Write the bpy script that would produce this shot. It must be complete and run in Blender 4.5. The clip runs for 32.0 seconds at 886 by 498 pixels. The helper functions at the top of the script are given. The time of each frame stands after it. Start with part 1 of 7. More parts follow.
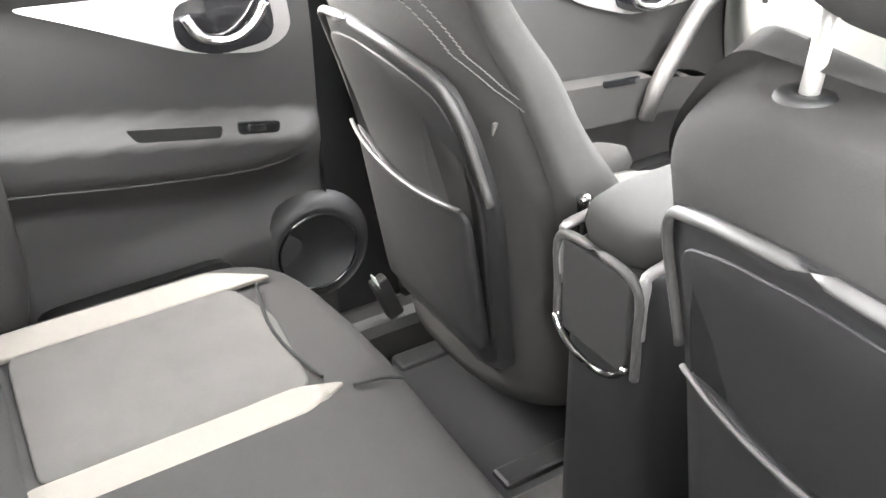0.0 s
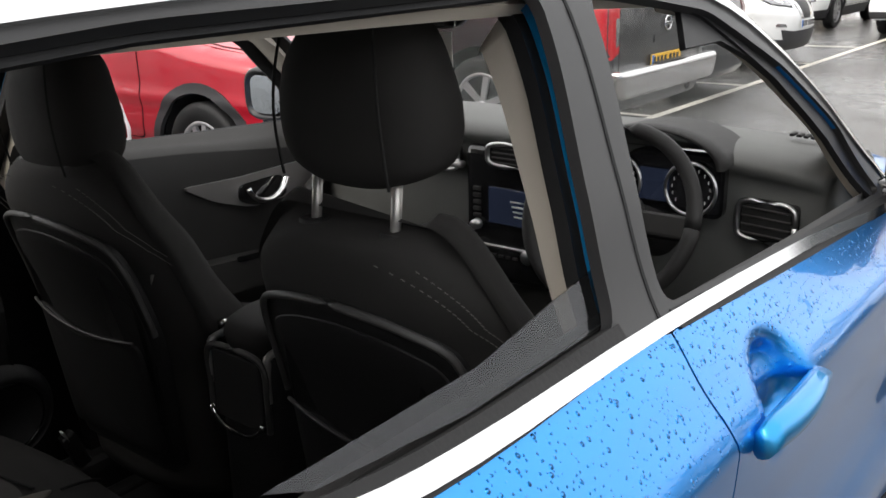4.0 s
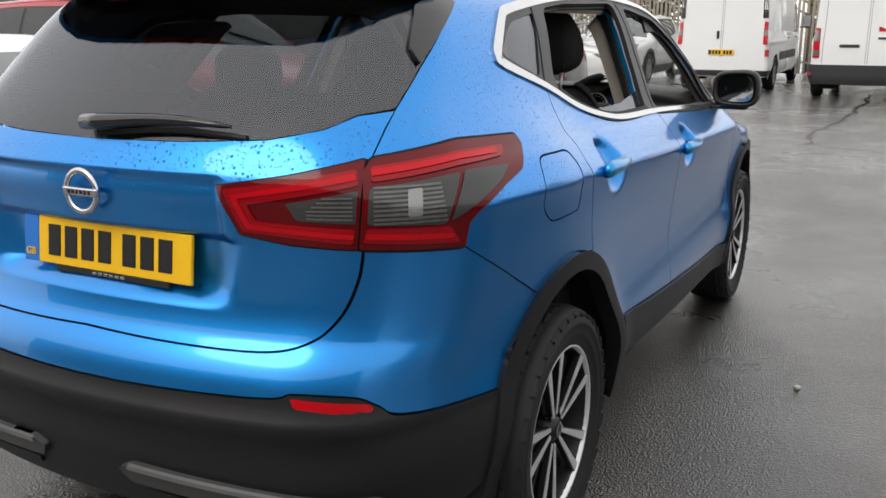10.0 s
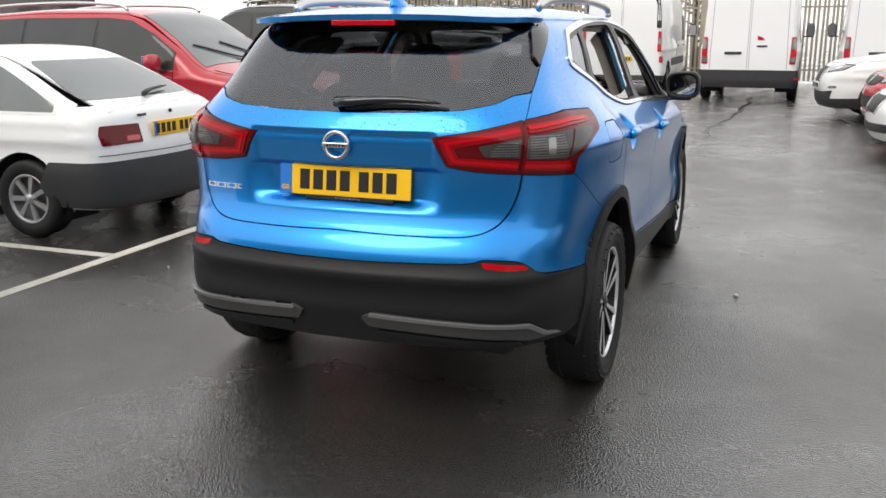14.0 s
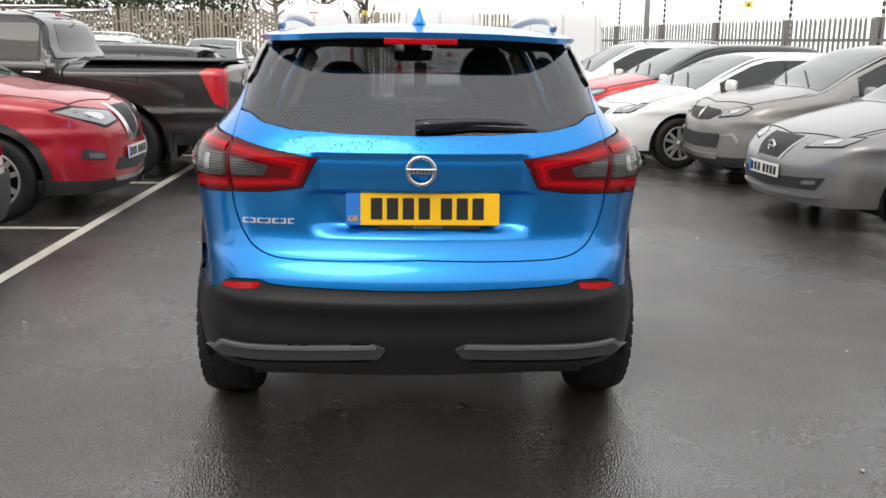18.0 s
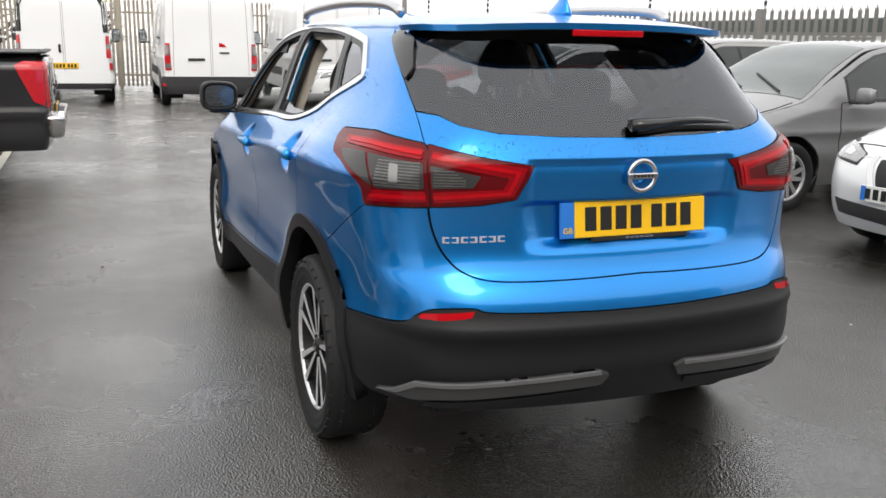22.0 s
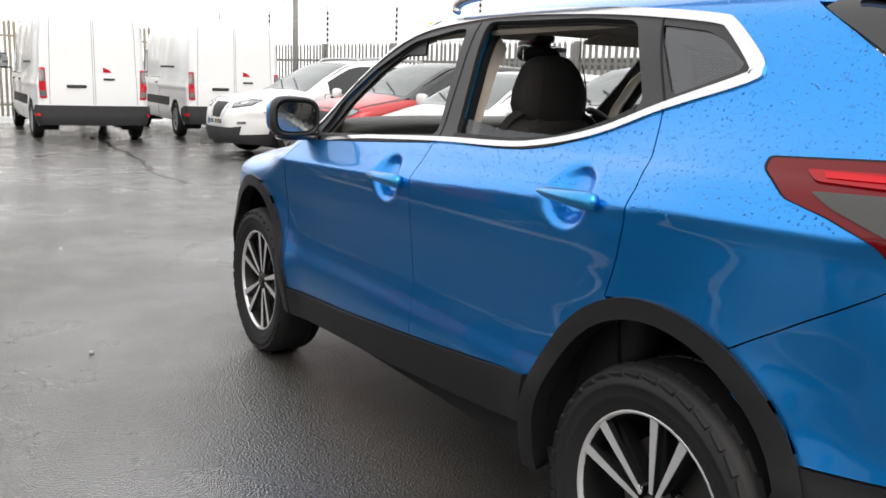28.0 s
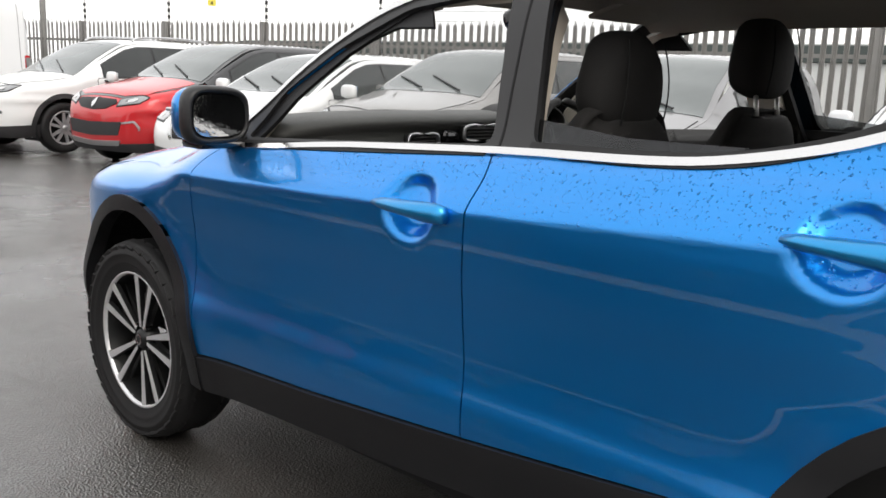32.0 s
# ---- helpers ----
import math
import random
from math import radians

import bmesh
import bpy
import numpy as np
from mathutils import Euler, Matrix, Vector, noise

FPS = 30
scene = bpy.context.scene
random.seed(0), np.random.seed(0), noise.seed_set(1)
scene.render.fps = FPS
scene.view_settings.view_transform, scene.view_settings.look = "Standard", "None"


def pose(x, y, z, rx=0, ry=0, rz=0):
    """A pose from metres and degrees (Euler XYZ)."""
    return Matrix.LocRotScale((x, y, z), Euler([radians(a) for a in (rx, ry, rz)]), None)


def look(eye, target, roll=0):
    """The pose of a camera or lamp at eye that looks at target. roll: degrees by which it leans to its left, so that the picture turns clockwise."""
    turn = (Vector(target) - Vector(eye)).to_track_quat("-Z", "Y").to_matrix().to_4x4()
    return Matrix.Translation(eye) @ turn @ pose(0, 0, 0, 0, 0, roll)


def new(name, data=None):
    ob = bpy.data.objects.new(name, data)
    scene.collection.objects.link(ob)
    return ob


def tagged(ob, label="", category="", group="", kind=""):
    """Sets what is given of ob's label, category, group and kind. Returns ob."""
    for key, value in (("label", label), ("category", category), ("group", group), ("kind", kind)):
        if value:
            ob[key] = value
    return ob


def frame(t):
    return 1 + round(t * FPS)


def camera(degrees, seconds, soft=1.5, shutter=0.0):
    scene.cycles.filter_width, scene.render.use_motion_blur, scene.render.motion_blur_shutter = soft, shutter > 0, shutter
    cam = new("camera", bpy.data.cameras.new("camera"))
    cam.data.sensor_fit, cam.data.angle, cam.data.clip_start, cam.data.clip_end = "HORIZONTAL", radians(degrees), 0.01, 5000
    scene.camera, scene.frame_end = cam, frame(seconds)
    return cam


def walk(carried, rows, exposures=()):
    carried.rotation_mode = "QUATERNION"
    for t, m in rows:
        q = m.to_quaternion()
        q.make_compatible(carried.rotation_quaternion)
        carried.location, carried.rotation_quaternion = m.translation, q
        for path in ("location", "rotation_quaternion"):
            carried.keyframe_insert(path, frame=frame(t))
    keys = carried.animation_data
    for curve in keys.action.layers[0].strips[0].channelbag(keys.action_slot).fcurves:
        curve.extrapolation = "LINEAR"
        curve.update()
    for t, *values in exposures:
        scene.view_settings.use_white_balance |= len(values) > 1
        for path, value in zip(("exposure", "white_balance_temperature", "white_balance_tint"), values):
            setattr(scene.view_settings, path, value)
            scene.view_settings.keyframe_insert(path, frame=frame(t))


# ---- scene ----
PATH = [
    (0, (0.723, 0.520, 1.440), (-0.795, 1.339, 0.427), -2.9),
    (1, (0.773, 0.548, 1.468), (-0.697, 1.637, 0.659), 0.8),
    (1.5, (0.794, 0.526, 1.488), (-0.638, 1.720, 0.763), 0.3),
    (2, (0.807, 0.484, 1.506), (-0.536, 1.802, 0.829), -0.9),
    (3, (0.974, 0.406, 1.520), (-0.296, 1.817, 0.892), -1.6),
    (3.5, (1.120, 0.324, 1.514), (-0.137, 1.752, 0.898), -1.5),
    (4, (1.210, 0.208, 1.538), (0.021, 1.693, 0.921), -1.5),
    (4.5, (1.279, 0.028, 1.503), (0.164, 1.601, 0.971), -1.1),
    (6.5, (1.559, -0.869, 1.479), (0.577, 0.819, 1.049), -0.5),
    (7, (1.605, -1.088, 1.467), (0.634, 0.611, 1.056), 0.1),
    (7.5, (1.618, -1.281, 1.459), (0.640, 0.411, 1.036), 0.9),
    (8, (1.590, -1.507, 1.450), (0.644, 0.196, 1.000), 0.0),
    (8.5, (1.584, -1.714, 1.458), (0.680, 0.004, 0.978), -0.2),
    (9, (1.659, -1.884, 1.455), (0.738, -0.175, 0.975), -0.4),
    (9.5, (1.687, -2.020, 1.454), (0.755, -0.322, 0.960), -0.1),
    (10, (1.650, -2.200, 1.448), (0.755, -0.480, 0.958), -0.2),
    (10.5, (1.635, -2.404, 1.466), (0.765, -0.662, 1.012), 0.0),
    (11, (1.686, -2.585, 1.466), (0.782, -0.849, 1.054), 0.2),
    (11.5, (1.717, -2.790, 1.475), (0.785, -1.070, 1.060), -0.2),
    (12, (1.685, -3.038, 1.475), (0.772, -1.310, 1.052), -0.3),
    (12.5, (1.707, -3.237, 1.479), (0.815, -1.501, 1.042), -0.2),
    (13, (1.738, -3.416, 1.481), (0.854, -1.681, 1.025), -0.1),
    (13.5, (1.666, -3.573, 1.481), (0.846, -1.808, 1.019), -0.1),
    (14, (1.511, -3.729, 1.491), (0.831, -1.909, 1.015), -0.1),
    (14.5, (1.331, -3.753, 1.475), (0.783, -1.889, 0.998), 0.5),
    (15, (1.115, -3.748, 1.486), (0.666, -1.853, 1.031), 0.4),
    (15.5, (0.853, -3.837, 1.500), (0.531, -1.912, 1.066), 0.0),
    (17.5, (0.100, -3.858, 1.506), (0.115, -1.907, 1.064), 0.3),
    (18, (-0.070, -3.862, 1.503), (0.024, -1.914, 1.060), 0.8),
    (18.5, (-0.254, -3.747, 1.489), (-0.137, -1.799, 1.053), 1.0),
    (19, (-0.421, -3.662, 1.483), (-0.260, -1.719, 1.033), 1.6),
    (19.5, (-0.666, -3.640, 1.493), (-0.391, -1.710, 1.046), 2.1),
    (20, (-0.873, -3.578, 1.493), (-0.497, -1.663, 1.059), 1.5),
    (20.5, (-1.022, -3.443, 1.483), (-0.585, -1.540, 1.053), 0.5),
    (21, (-1.185, -3.344, 1.496), (-0.667, -1.462, 1.060), 0.4),
    (21.5, (-1.425, -3.280, 1.492), (-0.801, -1.432, 1.048), 0.8),
    (22, (-1.596, -3.188, 1.483), (-0.890, -1.373, 1.030), 1.1),
    (22.5, (-1.681, -2.977, 1.473), (-0.926, -1.181, 1.023), 1.4),
    (23, (-1.770, -2.844, 1.465), (-0.963, -1.066, 1.030), 1.7),
    (23.5, (-1.948, -2.720, 1.458), (-1.052, -0.986, 1.021), 1.3),
    (24, (-2.057, -2.599, 1.416), (-1.086, -0.904, 0.985), 1.1),
    (24.5, (-2.061, -2.430, 1.378), (-1.027, -0.768, 0.971), 0.8),
    (26.5, (-2.203, -1.817, 1.304), (-0.992, -0.264, 0.955), 2.3),
    (27, (-2.173, -1.659, 1.321), (-1.044, -0.049, 0.960), 2.1),
    (27.5, (-2.234, -1.571, 1.322), (-1.177, 0.086, 0.951), 2.0),
    (28, (-2.294, -1.418, 1.317), (-1.281, 0.267, 0.948), 1.9),
    (28.5, (-2.394, -1.350, 1.324), (-1.433, 0.365, 0.952), 1.9),
    (29, (-2.356, -1.145, 1.296), (-1.468, 0.605, 0.909), 2.0),
    (29.5, (-2.293, -0.968, 1.295), (-1.478, 0.813, 0.891), 1.7),
    (30, (-2.294, -0.821, 1.290), (-1.499, 0.968, 0.881), 1.7),
    (30.5, (-2.349, -0.610, 1.296), (-1.467, 1.138, 0.889), 1.5),
    (31, (-2.400, -0.451, 1.298), (-1.342, 1.199, 0.901), 1.8),
    (31.5, (-2.361, -0.301, 1.292), (-1.114, 1.213, 0.904), 1.9),
    (32, (-2.326, -0.172, 1.293), (-0.902, 1.178, 0.908), 2.2),
]
cam = camera(52.3, 32.0, soft=1.6)
walk(cam, [(t, look(eye, target, roll)) for t, eye, target, roll in PATH],
     exposures=[(0.0, 5.55), (1.0, 4.2), (2.0, 2.9), (3.0, 1.7), (4.0, .7), (5.0, .2), (6.5, -.1), (12.0, .08), (14.0, .15), (20.0, .15), (24.0, .3), (27.0, .3), (28.0, .35), (29.5, .68), (30.5, .7), (32.0, .25)])

# ---- overcast daylight ----
world = bpy.data.worlds.new("overcast_sky")
scene.world = world
world.use_nodes = True
nt = world.node_tree
nt.nodes.clear()
sky = nt.nodes.new("ShaderNodeTexSky")
sky.sky_type, sky.sun_disc = "NISHITA", False
sky.sun_elevation, sky.sun_rotation, sky.air_density, sky.dust_density = radians(38), radians(200), 1.0, 6.0
grey = nt.nodes.new("ShaderNodeMixRGB")
grey.inputs[0].default_value = .82
grey.inputs[2].default_value = (10.9, 10.75, 10.6, 1)
back = nt.nodes.new("ShaderNodeBackground")
back.inputs[1].default_value = .14
out = nt.nodes.new("ShaderNodeOutputWorld")
nt.links.new(sky.outputs[0], grey.inputs[1])
nt.links.new(grey.outputs[0], back.inputs[0])
nt.links.new(back.outputs[0], out.inputs[0])
sun = new("sun", bpy.data.lights.new("sun", "SUN"))
sun.data.energy, sun.data.angle, sun.data.color = .9, radians(30), (1, .97, .92)
sun.matrix_world = look((-3, -8, 9), (0, 0, 0))

# ---- materials ----
def material(name, color, rough=.5, metal=0.0, coat=0.0, vary=.12, scale=8.0, bump=0.0, bump_scale=200.0, spec=.5, rough_vary=.0, trans=0.0, ior=1.45, alpha=1.0, emit=None):
    m = bpy.data.materials.new(name)
    m.use_nodes = True
    n, l = m.node_tree.nodes, m.node_tree.links
    b = n["Principled BSDF"]
    b.inputs["Roughness"].default_value, b.inputs["Metallic"].default_value = rough, metal
    b.inputs["Coat Weight"].default_value, b.inputs["Coat Roughness"].default_value = coat, .03
    b.inputs["Specular IOR Level"].default_value, b.inputs["IOR"].default_value = spec, ior
    b.inputs["Transmission Weight"].default_value, b.inputs["Alpha"].default_value = trans, alpha
    co = n.new("ShaderNodeTexCoord")
    no = n.new("ShaderNodeTexNoise")
    no.inputs["Scale"].default_value, no.inputs["Detail"].default_value = scale, 5
    l.new(co.outputs["Object"], no.inputs["Vector"])
    ramp = n.new("ShaderNodeMapRange")
    ramp.inputs["To Min"].default_value, ramp.inputs["To Max"].default_value = 1 - vary, 1 + vary
    l.new(no.outputs["Fac"], ramp.inputs["Value"])
    mul = n.new("ShaderNodeMixRGB")
    mul.blend_type = "MULTIPLY"
    mul.inputs[0].default_value = 1
    mul.inputs[1].default_value = (*color, 1)
    l.new(ramp.outputs[0], mul.inputs[2])
    l.new(mul.outputs[0], b.inputs["Base Color"])
    if rough_vary:
        r2 = n.new("ShaderNodeMapRange")
        r2.inputs["To Min"].default_value, r2.inputs["To Max"].default_value = max(0, rough - rough_vary), rough + rough_vary
        l.new(no.outputs["Fac"], r2.inputs["Value"])
        l.new(r2.outputs[0], b.inputs["Roughness"])
    if bump:
        n2 = n.new("ShaderNodeTexNoise")
        n2.inputs["Scale"].default_value, n2.inputs["Detail"].default_value = bump_scale, 4
        l.new(co.outputs["Object"], n2.inputs["Vector"])
        bp = n.new("ShaderNodeBump")
        bp.inputs["Strength"].default_value, bp.inputs["Distance"].default_value = bump, .002
        l.new(n2.outputs["Fac"], bp.inputs["Height"])
        l.new(bp.outputs[0], b.inputs["Normal"])
    if emit:
        b.inputs["Emission Color"].default_value, b.inputs["Emission Strength"].default_value = (*color, 1), emit
    return m


def car_paint(name, color, metal=.55, drops=True, rough=.32):
    """Metallic lacquer with fine flakes and rain beads on the coat."""
    m = material(name, color, rough, metal, .85, .05, 3.0)
    n, l = m.node_tree.nodes, m.node_tree.links
    b = n["Principled BSDF"]
    b.inputs["Coat Roughness"].default_value = .02
    if drops:
        co = n.new("ShaderNodeTexCoord")
        height = None
        for size, edge in ((85, .30), (165, .27)):
            v = n.new("ShaderNodeTexVoronoi")
            v.inputs["Scale"].default_value = size
            l.new(co.outputs["Object"], v.inputs["Vector"])
            r = n.new("ShaderNodeMapRange")
            r.interpolation_type = "SMOOTHSTEP"
            r.inputs["From Min"].default_value, r.inputs["From Max"].default_value = edge, .05
            l.new(v.outputs["Distance"], r.inputs["Value"])
            sep = n.new("ShaderNodeSeparateColor")
            l.new(v.outputs["Color"], sep.inputs[0])
            gate = n.new("ShaderNodeMath")
            gate.operation = "GREATER_THAN"
            gate.inputs[1].default_value = .45
            l.new(sep.outputs[0], gate.inputs[0])
            mul = n.new("ShaderNodeMath")
            mul.operation = "MULTIPLY"
            l.new(r.outputs[0], mul.inputs[0])
            l.new(gate.outputs[0], mul.inputs[1])
            if height is None:
                height = mul
            else:
                add = n.new("ShaderNodeMath")
                add.operation = "ADD"
                l.new(height.outputs[0], add.inputs[0])
                l.new(mul.outputs[0], add.inputs[1])
                height = add
        # the rain lies where the panel faces up
        geo = n.new("ShaderNodeNewGeometry")
        sepn = n.new("ShaderNodeSeparateXYZ")
        l.new(geo.outputs["True Normal"], sepn.inputs[0])
        up = n.new("ShaderNodeMapRange")
        up.inputs["From Min"].default_value, up.inputs["From Max"].default_value = .10, .30
        l.new(sepn.outputs["Z"], up.inputs["Value"])
        sepz, high, both = n.new("ShaderNodeSeparateXYZ"), n.new("ShaderNodeMapRange"), n.new("ShaderNodeMath")
        l.new(co.outputs["Object"], sepz.inputs[0])
        high.inputs["From Min"].default_value, high.inputs["From Max"].default_value = .96, 1.08
        l.new(sepz.outputs["Z"], high.inputs["Value"])
        both.operation = "MULTIPLY"
        l.new(up.outputs[0], both.inputs[0])
        l.new(high.outputs[0], both.inputs[1])
        wet = n.new("ShaderNodeMath")
        wet.operation = "MULTIPLY"
        l.new(height.outputs[0], wet.inputs[0])
        l.new(both.outputs[0], wet.inputs[1])
        bp = n.new("ShaderNodeBump")
        bp.inputs["Strength"].default_value, bp.inputs["Distance"].default_value = 1.0, .0024
        l.new(wet.outputs[0], bp.inputs["Height"])
        l.new(bp.outputs[0], b.inputs["Normal"])
        l.new(bp.outputs[0], b.inputs["Coat Normal"])
    return m


M = {}
M["blue"] = car_paint("vivid_blue_paint", (.004, .226, .655), metal=.85, rough=.30)
M["blue_in"] = car_paint("blue_paint_dry", (.003, .25, .58), metal=.82, drops=False, rough=.36)
M["black_plastic"] = material("black_moulded_plastic", (.011, .011, .012), .42, spec=.3, bump=.25, bump_scale=900, vary=.2)
M["gloss_black"] = material("gloss_black", (.01, .01, .011), .12, coat=.5)
M["satin_black"] = material("satin_black_film", (.014, .014, .015), .42, bump=.1, bump_scale=600)
# near-black for panel gaps and linings, also for the shade inside parked cars
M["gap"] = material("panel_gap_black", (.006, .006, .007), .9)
M["chrome"] = material("bright_chrome", (.62, .62, .62), .16, 1.0, vary=.05)
M["satin_chrome"] = material("satin_silver_trim", (.55, .55, .56), .32, 1.0, vary=.06)
M["grey_trim"] = material("grey_skid_trim", (.06, .06, .061), .42, .3)
M["skid_edge"] = material("dull_silver_edge", (.20, .20, .205), .38, .4)
M["rubber"] = material("tyre_rubber", (.0075, .0075, .008), .66, bump=.4, bump_scale=120, vary=.25)
M["alloy"] = material("machined_alloy", (.70, .70, .71), .34, .6, vary=.08, scale=30)
M["alloy_dark"] = material("dark_alloy_paint", (.014, .0145, .015), .38, .3)
def dark_glass(name, tint, gloss, wave=.0):
    """Glass: a sharp mirror of the sky, stronger at a glancing angle, over a tinted see-through pane."""
    m = bpy.data.materials.new(name)
    m.use_nodes = True
    n, l = m.node_tree.nodes, m.node_tree.links
    n.remove(n["Principled BSDF"])
    see, shine, mix, lw = n.new("ShaderNodeBsdfTransparent"), n.new("ShaderNodeBsdfGlossy"), n.new("ShaderNodeMixShader"), n.new("ShaderNodeLayerWeight")
    see.inputs[0].default_value = (*tint, 1)
    shine.inputs["Color"].default_value, shine.inputs["Roughness"].default_value = (.95, .96, 1, 1), .015
    lw.inputs["Blend"].default_value = .5
    power, amount = n.new("ShaderNodeMath"), n.new("ShaderNodeMapRange")
    power.operation, power.inputs[1].default_value = "POWER", 5
    l.new(lw.outputs["Facing"], power.inputs[0])
    amount.inputs["To Min"].default_value, amount.inputs["To Max"].default_value = gloss, 1
    l.new(power.outputs[0], amount.inputs["Value"])
    l.new(amount.outputs[0], mix.inputs[0])
    l.new(see.outputs[0], mix.inputs[1])
    l.new(shine.outputs[0], mix.inputs[2])
    l.new(mix.outputs[0], n["Material Output"].inputs[0])
    if wave:
        # run-off trails and beads of rain
        co, mp, no, bp = n.new("ShaderNodeTexCoord"), n.new("ShaderNodeMapping"), n.new("ShaderNodeTexNoise"), n.new("ShaderNodeBump")
        mp.inputs["Scale"].default_value = (26, 5, 4)
        no.inputs["Scale"].default_value, no.inputs["Detail"].default_value = 1.0, 3
        l.new(co.outputs["Object"], mp.inputs[0])
        l.new(mp.outputs[0], no.inputs["Vector"])
        bp.inputs["Strength"].default_value, bp.inputs["Distance"].default_value = wave, .004
        l.new(no.outputs["Fac"], bp.inputs["Height"])
        l.new(bp.outputs[0], shine.inputs["Normal"])
    return m


M["clear_dark"] = dark_glass("wet_lowered_glass", (.45, .46, .46), .035)
M["priv_glass"] = dark_glass("privacy_glass", (.42, .43, .44), .085)
M["screen_dark"] = dark_glass("tinted_rear_screen", (.40, .41, .42), .085, .06)
M["dark_red"] = material("red_lamp_lens", (.11, .001, .003), .07, coat=.0, spec=.35, vary=.15)
M["bright_red"] = material("bright_red_lens", (.44, .003, .008), .10, coat=.0, spec=.3)
M["mid_red"] = material("red_lamp_bar", (.26, .002, .006), .08, spec=.35, vary=.15, scale=30)
M["smoke_lens"] = material("smoked_lamp_lens", (.045, .044, .043), .08, coat=.0)
M["clear_lens"] = material("clear_ribbed_lens", (.24, .24, .235), .18, .5, coat=1.0)
M["rib_lens"] = material("ribbed_inner_lens", (.13, .13, .128), .16, .3, vary=.35, scale=40)
M["mirror"] = material("mirror_glass", (.36, .38, .40), .02, 1.0, vary=.03, bump=.22, bump_scale=55)
M["mirror_dry"] = material("inside_mirror_glass", (.75, .76, .77), .02, 1.0, vary=.02)
M["clear_glass"] = material("clear_glass", (.9, .95, .93), .0, alpha=.10, vary=0, spec=.5)
M["roof_glass"] = material("dark_roof_glass", (.01, .011, .012), .03, alpha=.92, vary=0)
M["yellow"] = material("yellow_plate", (.86, .50, .012), .35, vary=.04)
M["ink"] = material("black_ink", (.01, .01, .01), .5)
M["eu_blue"] = material("blue_band", (.02, .17, .58), .4)


# ---- mesh tools ----
def link(name, mesh, parent=None, label="", mat=None):
    if mat:
        mesh.materials.append(mat)
    ob = new(name, mesh)
    if parent:
        ob.parent = parent
    if label:
        tagged(ob, label)
    return ob


def mesh_of(name, verts, faces, normals=None, smooth=True):
    me = bpy.data.meshes.new(name)
    me.from_pydata([tuple(map(float, v)) for v in verts], [], [tuple(map(int, f)) for f in faces])
    me.validate()
    if smooth:
        me.polygons.foreach_set("use_smooth", [True] * len(me.polygons))
    if normals is not None and len(normals) == len(me.vertices):
        me.normals_split_custom_set_from_vertices([tuple(map(float, v)) for v in normals])
    me.update()
    return me


def part(name, bm, mat, parent, label="", smooth=False):
    me = bpy.data.meshes.new(name)
    bm.to_mesh(me)
    bm.free()
    if smooth:
        me.polygons.foreach_set("use_smooth", [True] * len(me.polygons))
    return link(name, me, parent, label, mat)


def curve(*pts):
    """A smooth curve through (x, y) points that never overshoots them."""
    x, y = np.array([p[0] for p in pts], float), np.array([p[1] for p in pts], float)
    h, d = np.diff(x), np.diff(y) / np.diff(x)
    m = np.r_[d[0], np.zeros(len(x) - 2), d[-1]]
    for i in range(1, len(x) - 1):
        if d[i - 1] * d[i] > 0:
            a, b = 2 * h[i] + h[i - 1], h[i] + 2 * h[i - 1]
            m[i] = (a + b) / (a / d[i - 1] + b / d[i])

    q = np.linspace(x[0], x[-1], 900)
    i = np.clip(np.searchsorted(x, q) - 1, 0, len(x) - 2)
    s = (q - x[i]) / h[i]
    f = (1 + 2 * s) * (1 - s) ** 2 * y[i] + s * (1 - s) ** 2 * h[i] * m[i] + s * s * (3 - 2 * s) * y[i + 1] + s * s * (s - 1) * h[i] * m[i + 1]
    return lambda v: np.interp(v, q, f)


def soft_min(a, b, k):
    g = np.maximum(k - np.abs(a - b), 0) / k
    return np.minimum(a, b) - g * g * k / 4


def bell(x, mid, wide):
    return np.exp(-((x - mid) / wide) ** 2)


def step(x, lo, hi):
    s = np.clip((x - lo) / (hi - lo), 0, 1)
    return s * s * (3 - 2 * s)


# ---- the blue crossover's skin: positive inside; rear axle at y = 0, nose towards +y ----
side_low = curve((.15, .78), (.22, .83), (.30, .866), (.40, .886), (.47, .897), (.50, .898), (.55, .893), (.61, .881), (.67, .876), (.76, .880), (.88, .895), (1.0, .906), (1.2, .907))
side_high = curve((-.10, .914), (0, .907), (.02, .898), (.06, .868), (.10, .838), (.145, .797), (.30, .726), (.47, .648), (.54, .60), (.60, .52))
side_plan = curve((-1.0, .76), (-.8, .825), (-.65, .868), (-.5, .91), (-.35, .944), (-.2, .972), (0, .993), (.25, 1), (2.3, 1), (2.65, .993), (2.95, .965), (3.2, .905), (3.4, .82), (3.56, .66))
rear_line = curve((.15, -.66), (.25, -.755), (.33, -.815), (.42, -.845), (.50, -.868), (.60, -.875), (.655, -.868), (.70, -.858), (.745, -.838), (.79, -.806), (.86, -.786), (.95, -.78), (1.03, -.785), (1.085, -.792), (1.125, -.786), (1.16, -.768), (1.20, -.742), (1.35, -.60), (1.50, -.445), (1.62, -.32))
front_line = curve((.15, 3.36), (.3, 3.45), (.5, 3.52), (.7, 3.53), (.85, 3.50), (.95, 3.42), (1.1, 3.2))
